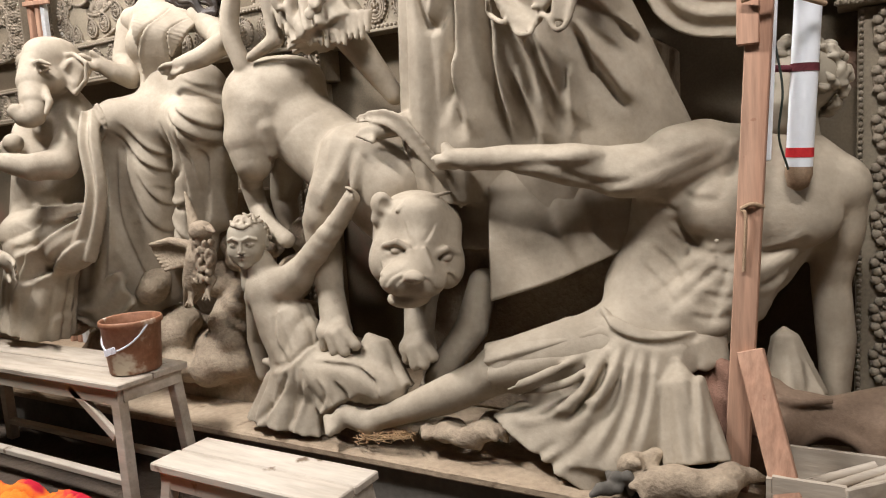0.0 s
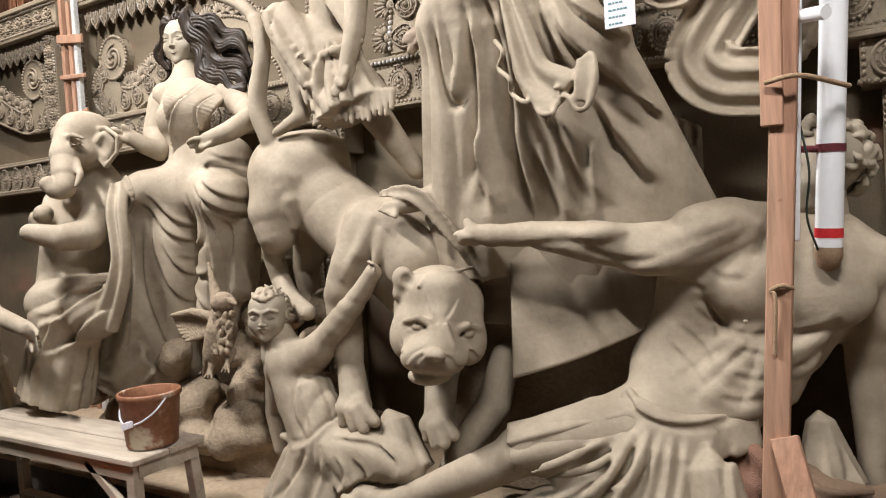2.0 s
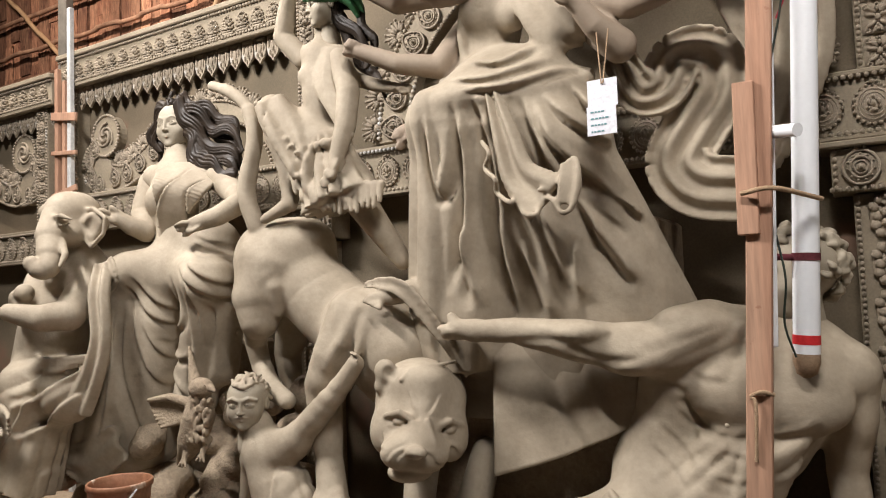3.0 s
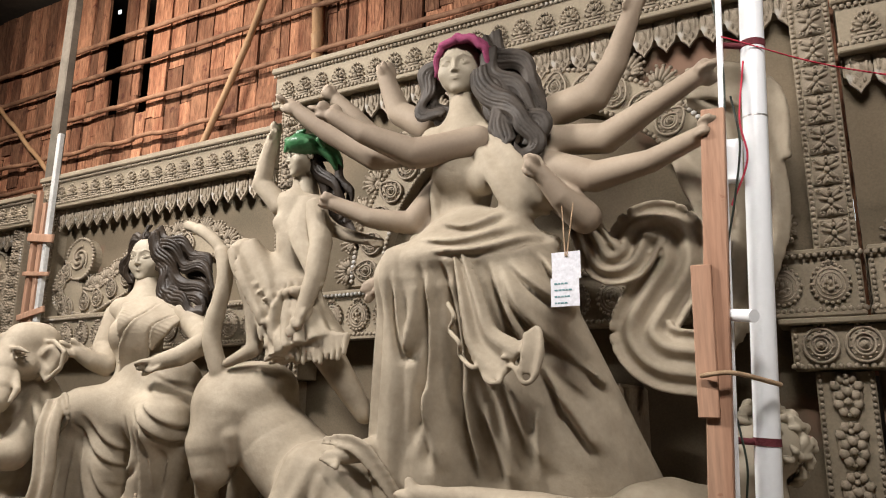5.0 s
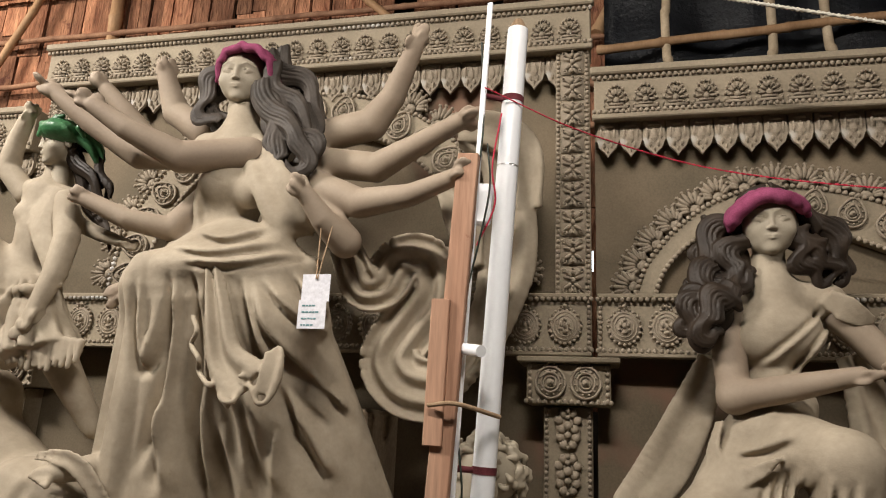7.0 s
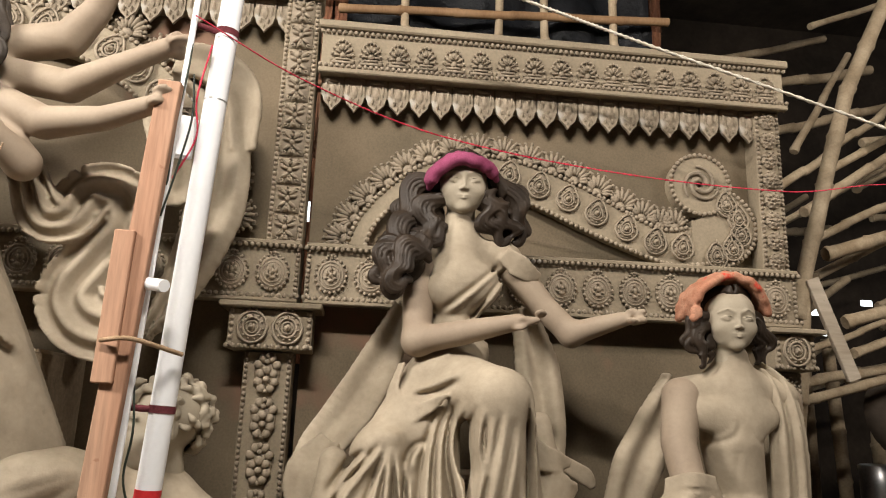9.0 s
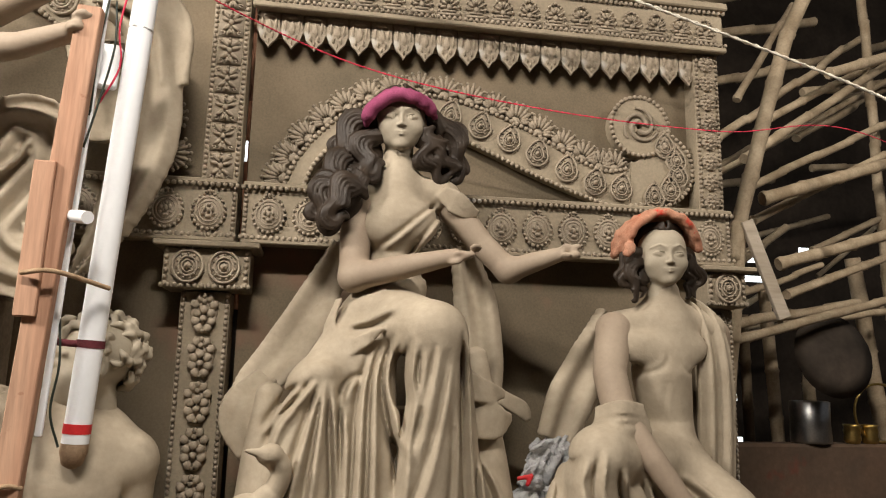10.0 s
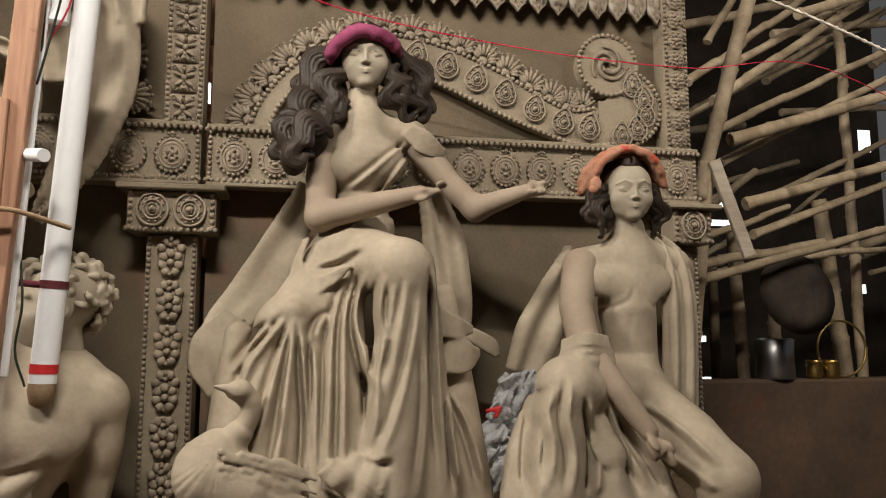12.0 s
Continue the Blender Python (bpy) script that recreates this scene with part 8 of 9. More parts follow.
def swan():
    b = Clay(0.0065)
    b.limb(smooth_path([(0.546, 2.920, 1.474), (0.584, 2.930, 1.416), (0.557, 2.940, 1.331), (0.478, 2.940, 1.265), (0.419, 2.940, 1.217)], 5), [0.042] * 5 + [0.040] * 6 + [0.052] * 5 + [0.08] * 5, 0.02)
    b.ell((0.539, 2.900, 1.475), (0.05, 0.042, 0.036), 0.015)
    b.limb([(0.512, 2.880, 1.483), (0.454, 2.860, 1.496)], [0.020, 0.006], 0.010)
    b.ell((0.534, 2.862, 1.487), (0.006, 0.006, 0.006), 0.002)
    b.limb([(0.436, 2.920, 1.167), (0.583, 2.920, 1.113), (0.748, 2.960, 1.066)], [0.125, 0.12, 0.06], 0.05)
    # wing: overlapping rows of feathers that lengthen towards the tail
    rng = random.Random(12)
    for j in range(6):
        for i in range(7):
            a = Vector((0.493, 2.815, 1.231)) + Vector((0.036 * i + 0.016 * (j % 2) + rng.uniform(-0.008, 0.008), 0.006 * i, 0.035 - 0.026 * j - 0.008 * i + rng.uniform(-0.006, 0.006)))
            b.limb([a, a + Vector((0.05 + 0.008 * i, 0.006, -0.018 - 0.004 * i + rng.uniform(-0.004, 0.004)))], [0.015, 0.006], 0.007)
    for i in range(6):
        b.limb([(0.617, 2.840, 1.163), tuple(Vector((0.798, 2.880, 1.149)) + Vector((-0.01 * i, 0, -0.022 * i)))], [0.026, 0.010], 0.005)
    b.ripple((0.408, 2.850, 1.197), (0.12, 0.2, 0.12), (0.497, 2.900, 1.287), 16, 0.003, 0.3, 0.6, 0.8)
    return sculpture("swan_statue", [b], [CLAY], "grey-brown clay swan with a curved neck and folded wing", "statue")


swan()


def seated_youth():
    b, arms, robe = Clay(0.0085), Clay(0.008, 4), Clay(0.0085)
    b.limb([(2.281, 3.250, 2.007), (2.266, 3.230, 1.805), (2.294, 3.240, 1.594), (2.279, 3.220, 1.400)], [0.125, 0.135, 0.115, 0.14], 0.05)
    b.limb([(2.286, 3.220, 2.180), (2.288, 3.250, 2.048)], [0.072, 0.11], 0.08)
    b.limb([(2.289, 3.250, 2.067), (2.043, 3.240, 2.001)], [0.072, 0.085], 0.04)
    b.limb([(2.295, 3.250, 2.089), (2.531, 3.260, 2.019)], [0.075, 0.08], 0.05)
    # chest muscles, midline and navel
    b.ell((2.126, 3.145, 1.917), (0.105, 0.036, 0.07), 0.06).ell((2.374, 3.165, 1.922), (0.09, 0.036, 0.07), 0.06)
    b.folds([[(2.042, 3.100, 1.841), (2.117, 3.100, 1.799), (2.221, 3.100, 1.839), (2.251, 3.100, 1.916)], [(2.283, 3.100, 1.878), (2.350, 3.100, 1.809), (2.416, 3.100, 1.846)]], 0.010, 0.005, 0.3)
    b.folds([[(2.237, 3.100, 1.801), (2.228, 3.100, 1.686), (2.226, 3.100, 1.598)], [(2.143, 3.100, 1.762), (2.134, 3.100, 1.636), (2.159, 3.100, 1.524)], [(2.142, 3.100, 1.524), (2.231, 3.100, 1.491), (2.322, 3.100, 1.523)]], 0.012, 0.004, 0.4)
    b.ell((2.236, 3.105, 1.575), (0.016, 0.025, 0.009), 0.012, cut=True)
    arms.limb([(2.035, 3.220, 1.999), (1.969, 3.120, 1.798), (1.967, 3.020, 1.625)], [0.085, 0.074, 0.068], 0.03)
    arms.limb([(1.967, 3.020, 1.625), (2.065, 2.920, 1.453), (2.169, 2.860, 1.292)], [0.066, 0.055, 0.040], 0.03)
    stump(arms, (2.131, 2.880, 1.352), (2.178, 2.850, 1.264), 0.042)
    arms.limb([(2.572, 3.280, 2.002), (2.607, 3.320, 1.769), (2.591, 3.320, 1.495)], [0.07, 0.06, 0.05], 0.03)
    # rolled sleeve
    for i in range(3):
        b.band([tuple(Vector((1.873, 3.030, 1.632)) + Vector((0, 0, -0.03 * i))), tuple(Vector((1.927, 2.940, 1.662)) + Vector((0.01, 0, -0.032 * i))), tuple(Vector((2.049, 2.980, 1.648)) + Vector((0.012 * i, 0, -0.03 * i)))], (0.2, 0.4, 1), 0.024, 0.014, k=0.006)
    # lap and legs
    b.limb([(2.250, 3.200, 1.402), (1.853, 2.950, 1.476)], [0.15, 0.115], 0.06)
    b.limb([(2.319, 3.200, 1.376), (2.425, 3.000, 1.225), (2.526, 2.880, 1.083)], [0.14, 0.14, 0.12], 0.06)
    b.limb([(2.526, 2.880, 1.083), (2.548, 2.920, 0.885)], [0.12, 0.11], 0.05)
    b.limb([(1.844, 2.960, 1.452), (1.811, 2.980, 1.220), (1.783, 2.980, 0.972)], [0.115, 0.13, 0.155], 0.05)
    b.limb([(1.989, 3.040, 1.372), (2.002, 3.020, 1.185), (2.026, 3.000, 0.957)], [0.09, 0.12, 0.15], 0.05)
    b.limb([(1.754, 3.100, 1.369), (1.708, 3.080, 1.183), (1.687, 3.060, 0.957)], [0.05, 0.08, 0.1], 0.04)
    b.limb([(2.175, 3.080, 1.267), (2.194, 3.020, 1.109), (2.231, 3.000, 0.948)], [0.10, 0.12, 0.14], 0.05)
    for i in range(2):
        b.limb([tuple(Vector((2.123, 3.100, 1.482)) + Vector((0, 0, -0.02 * i))), tuple(Vector((2.223, 3.085, 1.482)) + Vector((0, 0, -0.02 * i))), tuple(Vector((2.359, 3.120, 1.498)) + Vector((0, 0, -0.02 * i)))], 0.014, 0.012)
    b.folds([[(1.747, 2.860, 1.483), (1.715, 2.860, 1.373), (1.727, 2.860, 1.241), (1.695, 2.860, 1.068)], [(1.807, 2.860, 1.516), (1.792, 2.860, 1.349), (1.814, 2.860, 1.216), (1.795, 2.860, 1.054)], [(1.886, 2.880, 1.435), (1.920, 2.880, 1.300), (1.963, 2.900, 1.206)], [(1.940, 2.900, 1.251), (1.932, 2.900, 1.140), (1.911, 2.900, 1.041)], [(2.022, 2.940, 1.382), (2.072, 2.920, 1.222), (2.154, 2.920, 1.027)], [(2.085, 2.940, 1.357), (2.172, 2.920, 1.197), (2.257, 2.900, 1.027)], [(1.721, 3.000, 1.357), (1.683, 3.000, 1.197), (1.669, 3.000, 1.028)], [(2.234, 2.980, 1.374), (2.328, 2.920, 1.262), (2.429, 2.880, 1.128)], [(2.262, 2.900, 1.175), (2.338, 2.880, 1.108), (2.399, 2.880, 1.026)]], 0.015, 0.028, 0.9)
    # pointed flap between the legs
    b.band([(1.984, 2.930, 1.337), (1.993, 2.900, 1.239), (2.036, 2.900, 1.170), (2.048, 2.920, 1.087)], (1, 0.2, 0.2), [0.03, 0.06, 0.055, 0.012], 0.012, 0.0, 0.0, 0.008)
    robe.band([(2.070, 3.360, 2.081), (1.967, 3.340, 1.872), (1.852, 3.300, 1.684), (1.775, 3.280, 1.503)], (1, 0, 0.35), [0.05, 0.09, 0.10, 0.08], 0.018, 1.5, 0.016)
    robe.band([(2.437, 3.270, 2.150), (2.490, 3.210, 2.062), (2.513, 3.180, 1.872), (2.525, 3.200, 1.555), (2.510, 3.220, 1.241), (2.485, 3.240, 1.033)], (1, 0, 0), [0.03, 0.06, 0.075, 0.08, 0.085, 0.07], 0.018, 2.0, 0.016)
    c = (2.268, 3.180, 2.344)
    f = (-0.12, -1, -0.04)
    hd = head(c, 0.285, f, slot=1)
    locks = [[(2.166, 3.180, 2.372), (2.102, 3.180, 2.302), (2.073, 3.180, 2.221), (2.111, 3.180, 2.169)], [(2.159, 3.180, 2.331), (2.104, 3.160, 2.245), (2.130, 3.160, 2.180), (2.090, 3.160, 2.139)], [(2.188, 3.200, 2.295), (2.148, 3.180, 2.210), (2.167, 3.180, 2.157)], [(2.377, 3.200, 2.371), (2.440, 3.200, 2.319), (2.478, 3.220, 2.241), (2.434, 3.220, 2.171)], [(2.382, 3.200, 2.317), (2.425, 3.220, 2.239), (2.387, 3.220, 2.164)], [(2.156, 3.220, 2.379), (2.085, 3.220, 2.295), (2.067, 3.220, 2.200)]]
    hair = wig(c, 0.285, f, locks, 3, r=0.030, strands=5, cap=True)
    ob = sculpture("seated_youth_statue", [b, arms, robe, hd, hair], STATUE, "grey-brown unpainted clay statue of a bare-chested seated young man", "statue")
    band = Clay(0.007)
    arc = smooth_path([(2.098, 3.180, 2.369), (2.102, 3.120, 2.463), (2.233, 3.120, 2.545), (2.369, 3.120, 2.504), (2.456, 3.180, 2.398)], 4)
    for o in range(8):
        band.limb([tuple(p + Vector((0.004 * math.sin(i * 2.3 + o), 0.024 * o, 0.012 * math.sin(o * 0.42) + 0.006 * math.cos(i * 2.9 + o * 2)))) for i, p in enumerate(arc)], [0.020] * 17, 0.008)
    for k in range(5):
        q = Vector((2.078, 3.140, 2.365)) + Vector((0.012 * math.sin(k * 2), -0.01, 0.02 * math.cos(k * 1.7)))
        band.ell(tuple(q), (0.022, 0.014, 0.018), 0.006)
    sculpture("cloth_headband", [band], [ORANGE_CLOTH], "orange printed cloth tied round the young man statue's head", "cloth")
    return ob


seated_youth()
# ---- post, pipe and wires before the statues ----


def post():
    top = empty("wooden_post", "raw orange timber batten standing on the floor, tied with twine", "post")
    foot = Vector((-0.390, 2.840, 0.228))
    foot.z = 0.0
    part("batten", beam(foot, (-0.219, 2.820, 3.134), 0.088, 0.05), RAW_WOOD, top)
    part("side_batten", beam((-0.314, 2.800, 1.951), (-0.304, 2.800, 2.514), 0.075, 0.04), RAW_WOOD, top)
    part("brace", beam((-0.316, 2.800, 0.836), tuple(Vector((-0.168, 2.620, 0.323))), 0.095, 0.035), RAW_WOOD, top)
    bm = bmesh.new()
    part("twine", tube(smooth_path([(-0.330, 2.760, 2.100), (-0.220, 2.750, 2.109), (-0.075, 2.900, 2.071)], 5), 0.009, 6), JUTE, top, "jute twine", True)
    tube(smooth_path([(-0.342, 2.800, 1.368), (-0.306, 2.790, 1.385), (-0.268, 2.820, 1.373)], 5), 0.009, 6, bm)
    tube(smooth_path([(-0.342, 2.800, 1.364), (-0.326, 2.790, 1.337), (-0.336, 2.800, 1.136)], 5), 0.007, 6, bm)
    part("twine", bm, JUTE, top, "jute twine", True)
    part("peg", tube([(-0.235, 2.860, 2.329), (-0.133, 2.760, 2.307)], 0.024, 10), WHITE_PLASTIC, top, "white pipe peg", True)
    return top


post()


def pipe():
    top = empty("plastic_pipe", "long white plastic pipe with a red taped end, tied upright", "pipe")
    a, b = Vector((-0.045, 2.980, 3.805)), Vector((-0.162, 2.980, 1.507))
    part("tube", tube([a, b], 0.047, 20), WHITE_PLASTIC, top, "", True)
    d = (b - a).normalized()
    part("tape", tube([b - d * 0.07, b - d * 0.035], 0.0485, 20), RED, top, "red tape ring", True)
    part("pipe_end", tube([b - d * 0.005, b + d * 0.03, b + d * 0.075, b + d * 0.09], [0.046, 0.048, 0.035, 0.012], 16), CORK, top, "brown plugged end", True)
    part("pipe_end", tube([a - d * 0.05, a - d * 0.02, a + d * 0.005], [0.02, 0.036, 0.04], 16), CORK, top, "brown plugged end", True)
    q = a.lerp(b, 0.29)
    part("joint", tube([q, q + d * 0.006], 0.0485, 20), STEEL, top, "", True)
    for s, l in ((0.155, 0.018), (0.845, 0.018)):
        q = a.lerp(b, s)
        bm = tube([q - d * l, q + d * l * 0.6], 0.05, 16)
        tube([q, q + Vector((-0.13, -0.06, 0.01))], 0.013, 6, bm)
        part("rag_tie", bm, MAROON, top, "maroon rag tie", True)
    return top


pipe()


def conduit():
    top = empty("cable_strip", "thin white plastic cable strip with a switch box and loose wires", "cable strip")
    part("strip", beam((-0.262, 2.900, 1.537), (-0.159, 2.880, 3.894), 0.024, 0.018), WHITE_PLASTIC, top)
    part("switch_box", beam((-0.187, 2.950, 2.868), (-0.174, 2.950, 3.047), 0.085, 0.045, bevel=0.008), WHITE_PLASTIC, top)
    wires = (((-0.197, 2.900, 3.707), (-0.174, 2.880, 3.311), (-0.193, 2.860, 2.994), (-0.204, 2.880, 2.753), (-0.213, 2.900, 2.686)), ((-0.157, 2.900, 3.215), (-0.135, 2.860, 3.001), (-0.172, 2.860, 2.772), (-0.214, 2.880, 2.599)), ((-0.234, 2.900, 1.951), (-0.209, 2.870, 1.786), (-0.222, 2.870, 1.627), (-0.193, 2.900, 1.501)))
    for w in wires:
        part("wire", tube(smooth_path(w, 6), 0.0045, 5), WIRE_DARK, top, "", True)
    part("wire", tube(smooth_path([(-0.099, 2.900, 3.355), (-0.130, 2.880, 3.103), (-0.115, 2.880, 2.933), (-0.186, 2.880, 2.756)], 6), 0.004, 5), ROPE_RED, top, "red wire", True)
    return top


conduit()


def rope(name, pts, r, mat, label, cat="rope", strands=3, turns=40):
    path = smooth_path(pts, 30)
    bm = bmesh.new()
    for s in range(strands):
        q = []
        for i, p in enumerate(path):
            a = 6.283 * (s / strands + turns * i / len(path))
            q.append(p + Vector((0, math.cos(a), math.sin(a))) * r * 0.55)
        tube(q, r * 0.6, 5, bm)
    return thing(name, bm, mat, label, cat, smooth=True)


rope("white_rope", [(0.659, 3.000, 3.952), (1.272, 3.100, 3.841), (1.948, 3.200, 3.716), (3.524, 3.300, 3.342), (4.8, 3.4, 2.95)], 0.010, ROPE_WHITE, "twisted white nylon rope slung above the panels", turns=60)
rope("red_string", [(-0.170, 2.860, 3.462), (0.275, 3.100, 3.324), (0.892, 3.300, 3.198), (1.735, 3.300, 3.075), (2.665, 3.300, 3.036), (3.495, 3.300, 3.091), (4.8, 3.4, 2.62)], 0.0042, ROPE_RED, "thin red string slung before the carved panel", "string", 2, 90)

# ---- price slip on the goddess's lap ----


def paper_slip():
    top = empty("paper_slip", "two white paper slips with faint handwriting, hung on twine", "paper slip")
    a, b = Vector((-0.868, 2.720, 2.601)), Vector((-0.748, 2.720, 2.378))
    mid = (a.z + b.z) / 2
    part("slip", box(a.x, 2.72, mid, b.x, 2.7215, a.z), PAPER, top)
    part("slip", box(a.x - 0.004, 2.712, b.z, b.x - 0.006, 2.7135, mid + 0.004), PAPER, top)
    bm = bmesh.new()
    rng = random.Random(1)
    for i in range(4):
        x = a.x + 0.012
        while x < a.x + rng.uniform(0.06, 0.09):
            w = rng.uniform(0.006, 0.014)
            box(x, 2.7105, mid - 0.022 - 0.026 * i, x + w, 2.7118, mid - 0.016 - 0.026 * i, bm)
            x += w + 0.004
    part("writing", bm, INK, top, "faint blue-green writing")
    t = bmesh.new()
    c = Vector(((a.x + b.x) / 2, 2.715, a.z - 0.02))
    tube([c, (-0.844, 2.800, 2.819)], 0.003, 5, t)
    tube([c + Vector((0.006, 0, 0)), (-0.794, 2.800, 2.826)], 0.003, 5, t)
    part("twine", t, JUTE, top, "", True)
    return top


paper_slip()

# ---- benches and the bucket ----


def bench(name, x0, x1, y0, y1, z, label, boards=2, stretch=True):
    top = empty(name, label, "bench")
    w = (y1 - y0) / boards
    rng = random.Random(int(z * 100))
    for i in range(boards):
        part("board", box(x0 + rng.uniform(0, 0.02), y0 + i * w + 0.003, z - 0.035, x1 - rng.uniform(0, 0.02), y0 + (i + 1) * w - 0.003, z + rng.uniform(-0.004, 0.004), bevel=0.006), OLD_WOOD, top)
    part("apron", box(x0 + 0.05, y0 + 0.02, z - 0.11, x1 - 0.05, y0 + 0.045, z - 0.037), OLD_WOOD, top)
    part("apron", box(x0 + 0.05, y1 - 0.045, z - 0.11, x1 - 0.05, y1 - 0.02, z - 0.037), OLD_WOOD, top)
    part("apron", box(x1 - 0.048, y0 + 0.047, z - 0.10, x1 - 0.025, y1 - 0.047, z - 0.037), OLD_WOOD, top)
    for x, s in ((x0 + 0.09, -1), (x1 - 0.07, 1)):
        for y, q in ((y0 + 0.05, -1), (y1 - 0.05, 1)):
            part("leg", beam((x + s * 0.05, y + q * 0.03, 0.0), (x, y, z - 0.037), 0.06, 0.055), OLD_WOOD, top)
    if stretch:
        part("stretcher", beam((x0 + 0.08, y0 + 0.04, 0.16), (x1 - 0.04, y0 + 0.035, 0.16), 0.03, 0.05), OLD_WOOD, top)
        part("stretcher", beam((x0 + 0.08, y1 - 0.04, 0.13), (x1 - 0.04, y1 - 0.035, 0.13), 0.03, 0.05), OLD_WOOD, top)
        part("stretcher", beam((x1 - 0.05, y0 + 0.05, 0.14), (x1 - 0.05, y1 - 0.05, 0.14), 0.03, 0.05), OLD_WOOD, top)
    part("brace", beam((x1 - 0.10, y0 + 0.035, z - 0.28), (x1 - 0.42, y0 + 0.035, z - 0.06), 0.045, 0.03), OLD_WOOD, top)
    return top


BT = 0.66
bench("work_bench", -4.75, -2.98, 2.02, 2.44, BT, "weathered clay-dusted wooden work bench with braced legs")
bench("low_bench", -2.70, -1.66, 1.93, 2.26, 0.36, "low weathered wooden bench with a two-board top before the stage", stretch=False)


def bucket():
    c = Vector((-3.13, 2.24, BT + 0.004))
    top = empty("bucket", "clay-smeared brown plastic paint bucket on the work bench", "bucket", at=c)
    body = [(0.0, 0.004), (0.118, 0.0), (0.123, 0.006), (0.143, 0.235), (0.152, 0.24), (0.152, 0.262), (0.146, 0.268), (0.139, 0.262), (0.134, 0.20), (0.118, 0.02), (0.0, 0.015)]
    part("shell", lathe(body, 32), BUCKET_MAT, top, "", True)
    bm = tube(smooth_path([(-0.15 * math.cos(a * math.pi), -0.15 * math.sin(a * math.pi) * 0.75 - 0.02, 0.245 - 0.12 * math.sin(a * math.pi)) for a in [i / 10 for i in range(11)]], 3), 0.005, 6)
    part("handle", bm, PAPER, top, "pale bail handle", True)
    bm = bmesh.new()
    for i in range(6):
        a = -0.95 + 0.09 * i
        box(0.141 * math.sin(a + 0.75) - 0.009, -0.1425 * math.cos(a + 0.75) - 0.001, 0.10 + 0.004 * i, 0.141 * math.sin(a + 0.75) + 0.009, -0.141 * math.cos(a + 0.75) + 0.004, 0.13 + 0.004 * i, bm)
    part("label_mark", bm, PAPER, top, "worn white lettering bars")
    return top


bucket()


def heap(name, pts, mat, label, cat, r=0.08, seed=0, cell=0.012, k=0.03, flatten=0.6):
    rng = random.Random(seed)
    c = Clay(cell)
    for p in pts:
        for j in range(5):
            q = Vector(p) + Vector((rng.uniform(-1, 1), rng.uniform(-1, 1), rng.uniform(-0.4, 0.6) * flatten)) * r
            e = q + Vector((rng.uniform(-1, 1), rng.uniform(-1, 1), rng.uniform(-0.5, 0.5))) * r * 1.2
            c.limb([q, q.lerp(e, 0.5) + Vector((0, 0, r * 0.2)), e], [r * rng.uniform(0.25, 0.5), r * 0.4, r * 0.2], k)
    return sculpture(name, [c], [mat], label, cat)


def cloth_heap():
    c = Clay(0.010)
    rng = random.Random(1)
    c.limb([(-3.5, 1.66, 0.03), (-2.6, 1.70, 0.03)], [0.12, 0.10], 0.04)
    for i in range(12):
        x, y = -3.55 + 0.085 * i, 1.62 + rng.uniform(-0.06, 0.12)
        c.band([(x - 0.12, y - 0.1, 0.05), (x, y, 0.13 + 0.07 * rng.random()), (x + 0.10, y + 0.06, 0.12), (x + 0.2, y + 0.1, 0.05)], (rng.uniform(-0.5, 0.5), 1, 0.4), [0.04, 0.12, 0.10, 0.05], 0.012, 2.0, 0.012, k=0.006)
    sculpture("orange_cloth", [c], [BRIGHT_CLOTH], "heap of bright orange and red cloth on the floor", "cloth")


cloth_heap()
heap("red_rag", [(-4.074, 2.580, 0.341), (-4.046, 2.600, 0.345)], RED, "small red rag on the stage", "rag", 0.05, 2)
heap("green_leaves", [(-4.2, 1.75, 0.12), (-4.25, 1.7, 0.3)], GREEN, "pale green leaves and rubbish by the bench", "leaves", 0.09, 3)
heap("clay_lump", [(-0.768, 2.600, 0.311), (-0.746, 2.620, 0.325)], STAGE_SIDE, "dark crumbly lump of clay on the stage", "clay", 0.06, 4, 0.008, 0.01)
for k, spots in enumerate(([(-0.711, 2.660, 0.372), (-0.620, 2.640, 0.327), (-0.529, 2.660, 0.346), (-0.474, 2.640, 0.342), (-0.383, 2.700, 0.354)], [(-1.610, 2.660, 0.371), (-1.474, 2.680, 0.383), (-1.379, 2.720, 0.408)])):
    heap("clay_scrap", spots, CLAY_ROUGH, "rough scrap of wet clay along the stage edge", "clay", 0.07, 5 + k, 0.010, 0.05, 0.15)


def burlap():
    c = Clay(0.009)
    c.band([(-0.484, 3.020, 0.724), (-0.554, 2.980, 0.683), (-0.602, 2.950, 0.602), (-0.638, 2.950, 0.544)], (0.6, 0.5, -1), [0.05, 0.11, 0.12, 0.10], 0.016, 1.2, 0.014)
    c.band([(-0.508, 3.000, 0.706), (-0.445, 2.940, 0.623), (-0.391, 2.930, 0.526), (-0.342, 2.950, 0.442)], None, [0.06, 0.11, 0.12, 0.06], 0.016, 1.4, 0.016)
    sculpture("burlap_rag", [c], [BURLAP], "reddish burlap rag draped over a clay form", "rag")


burlap()


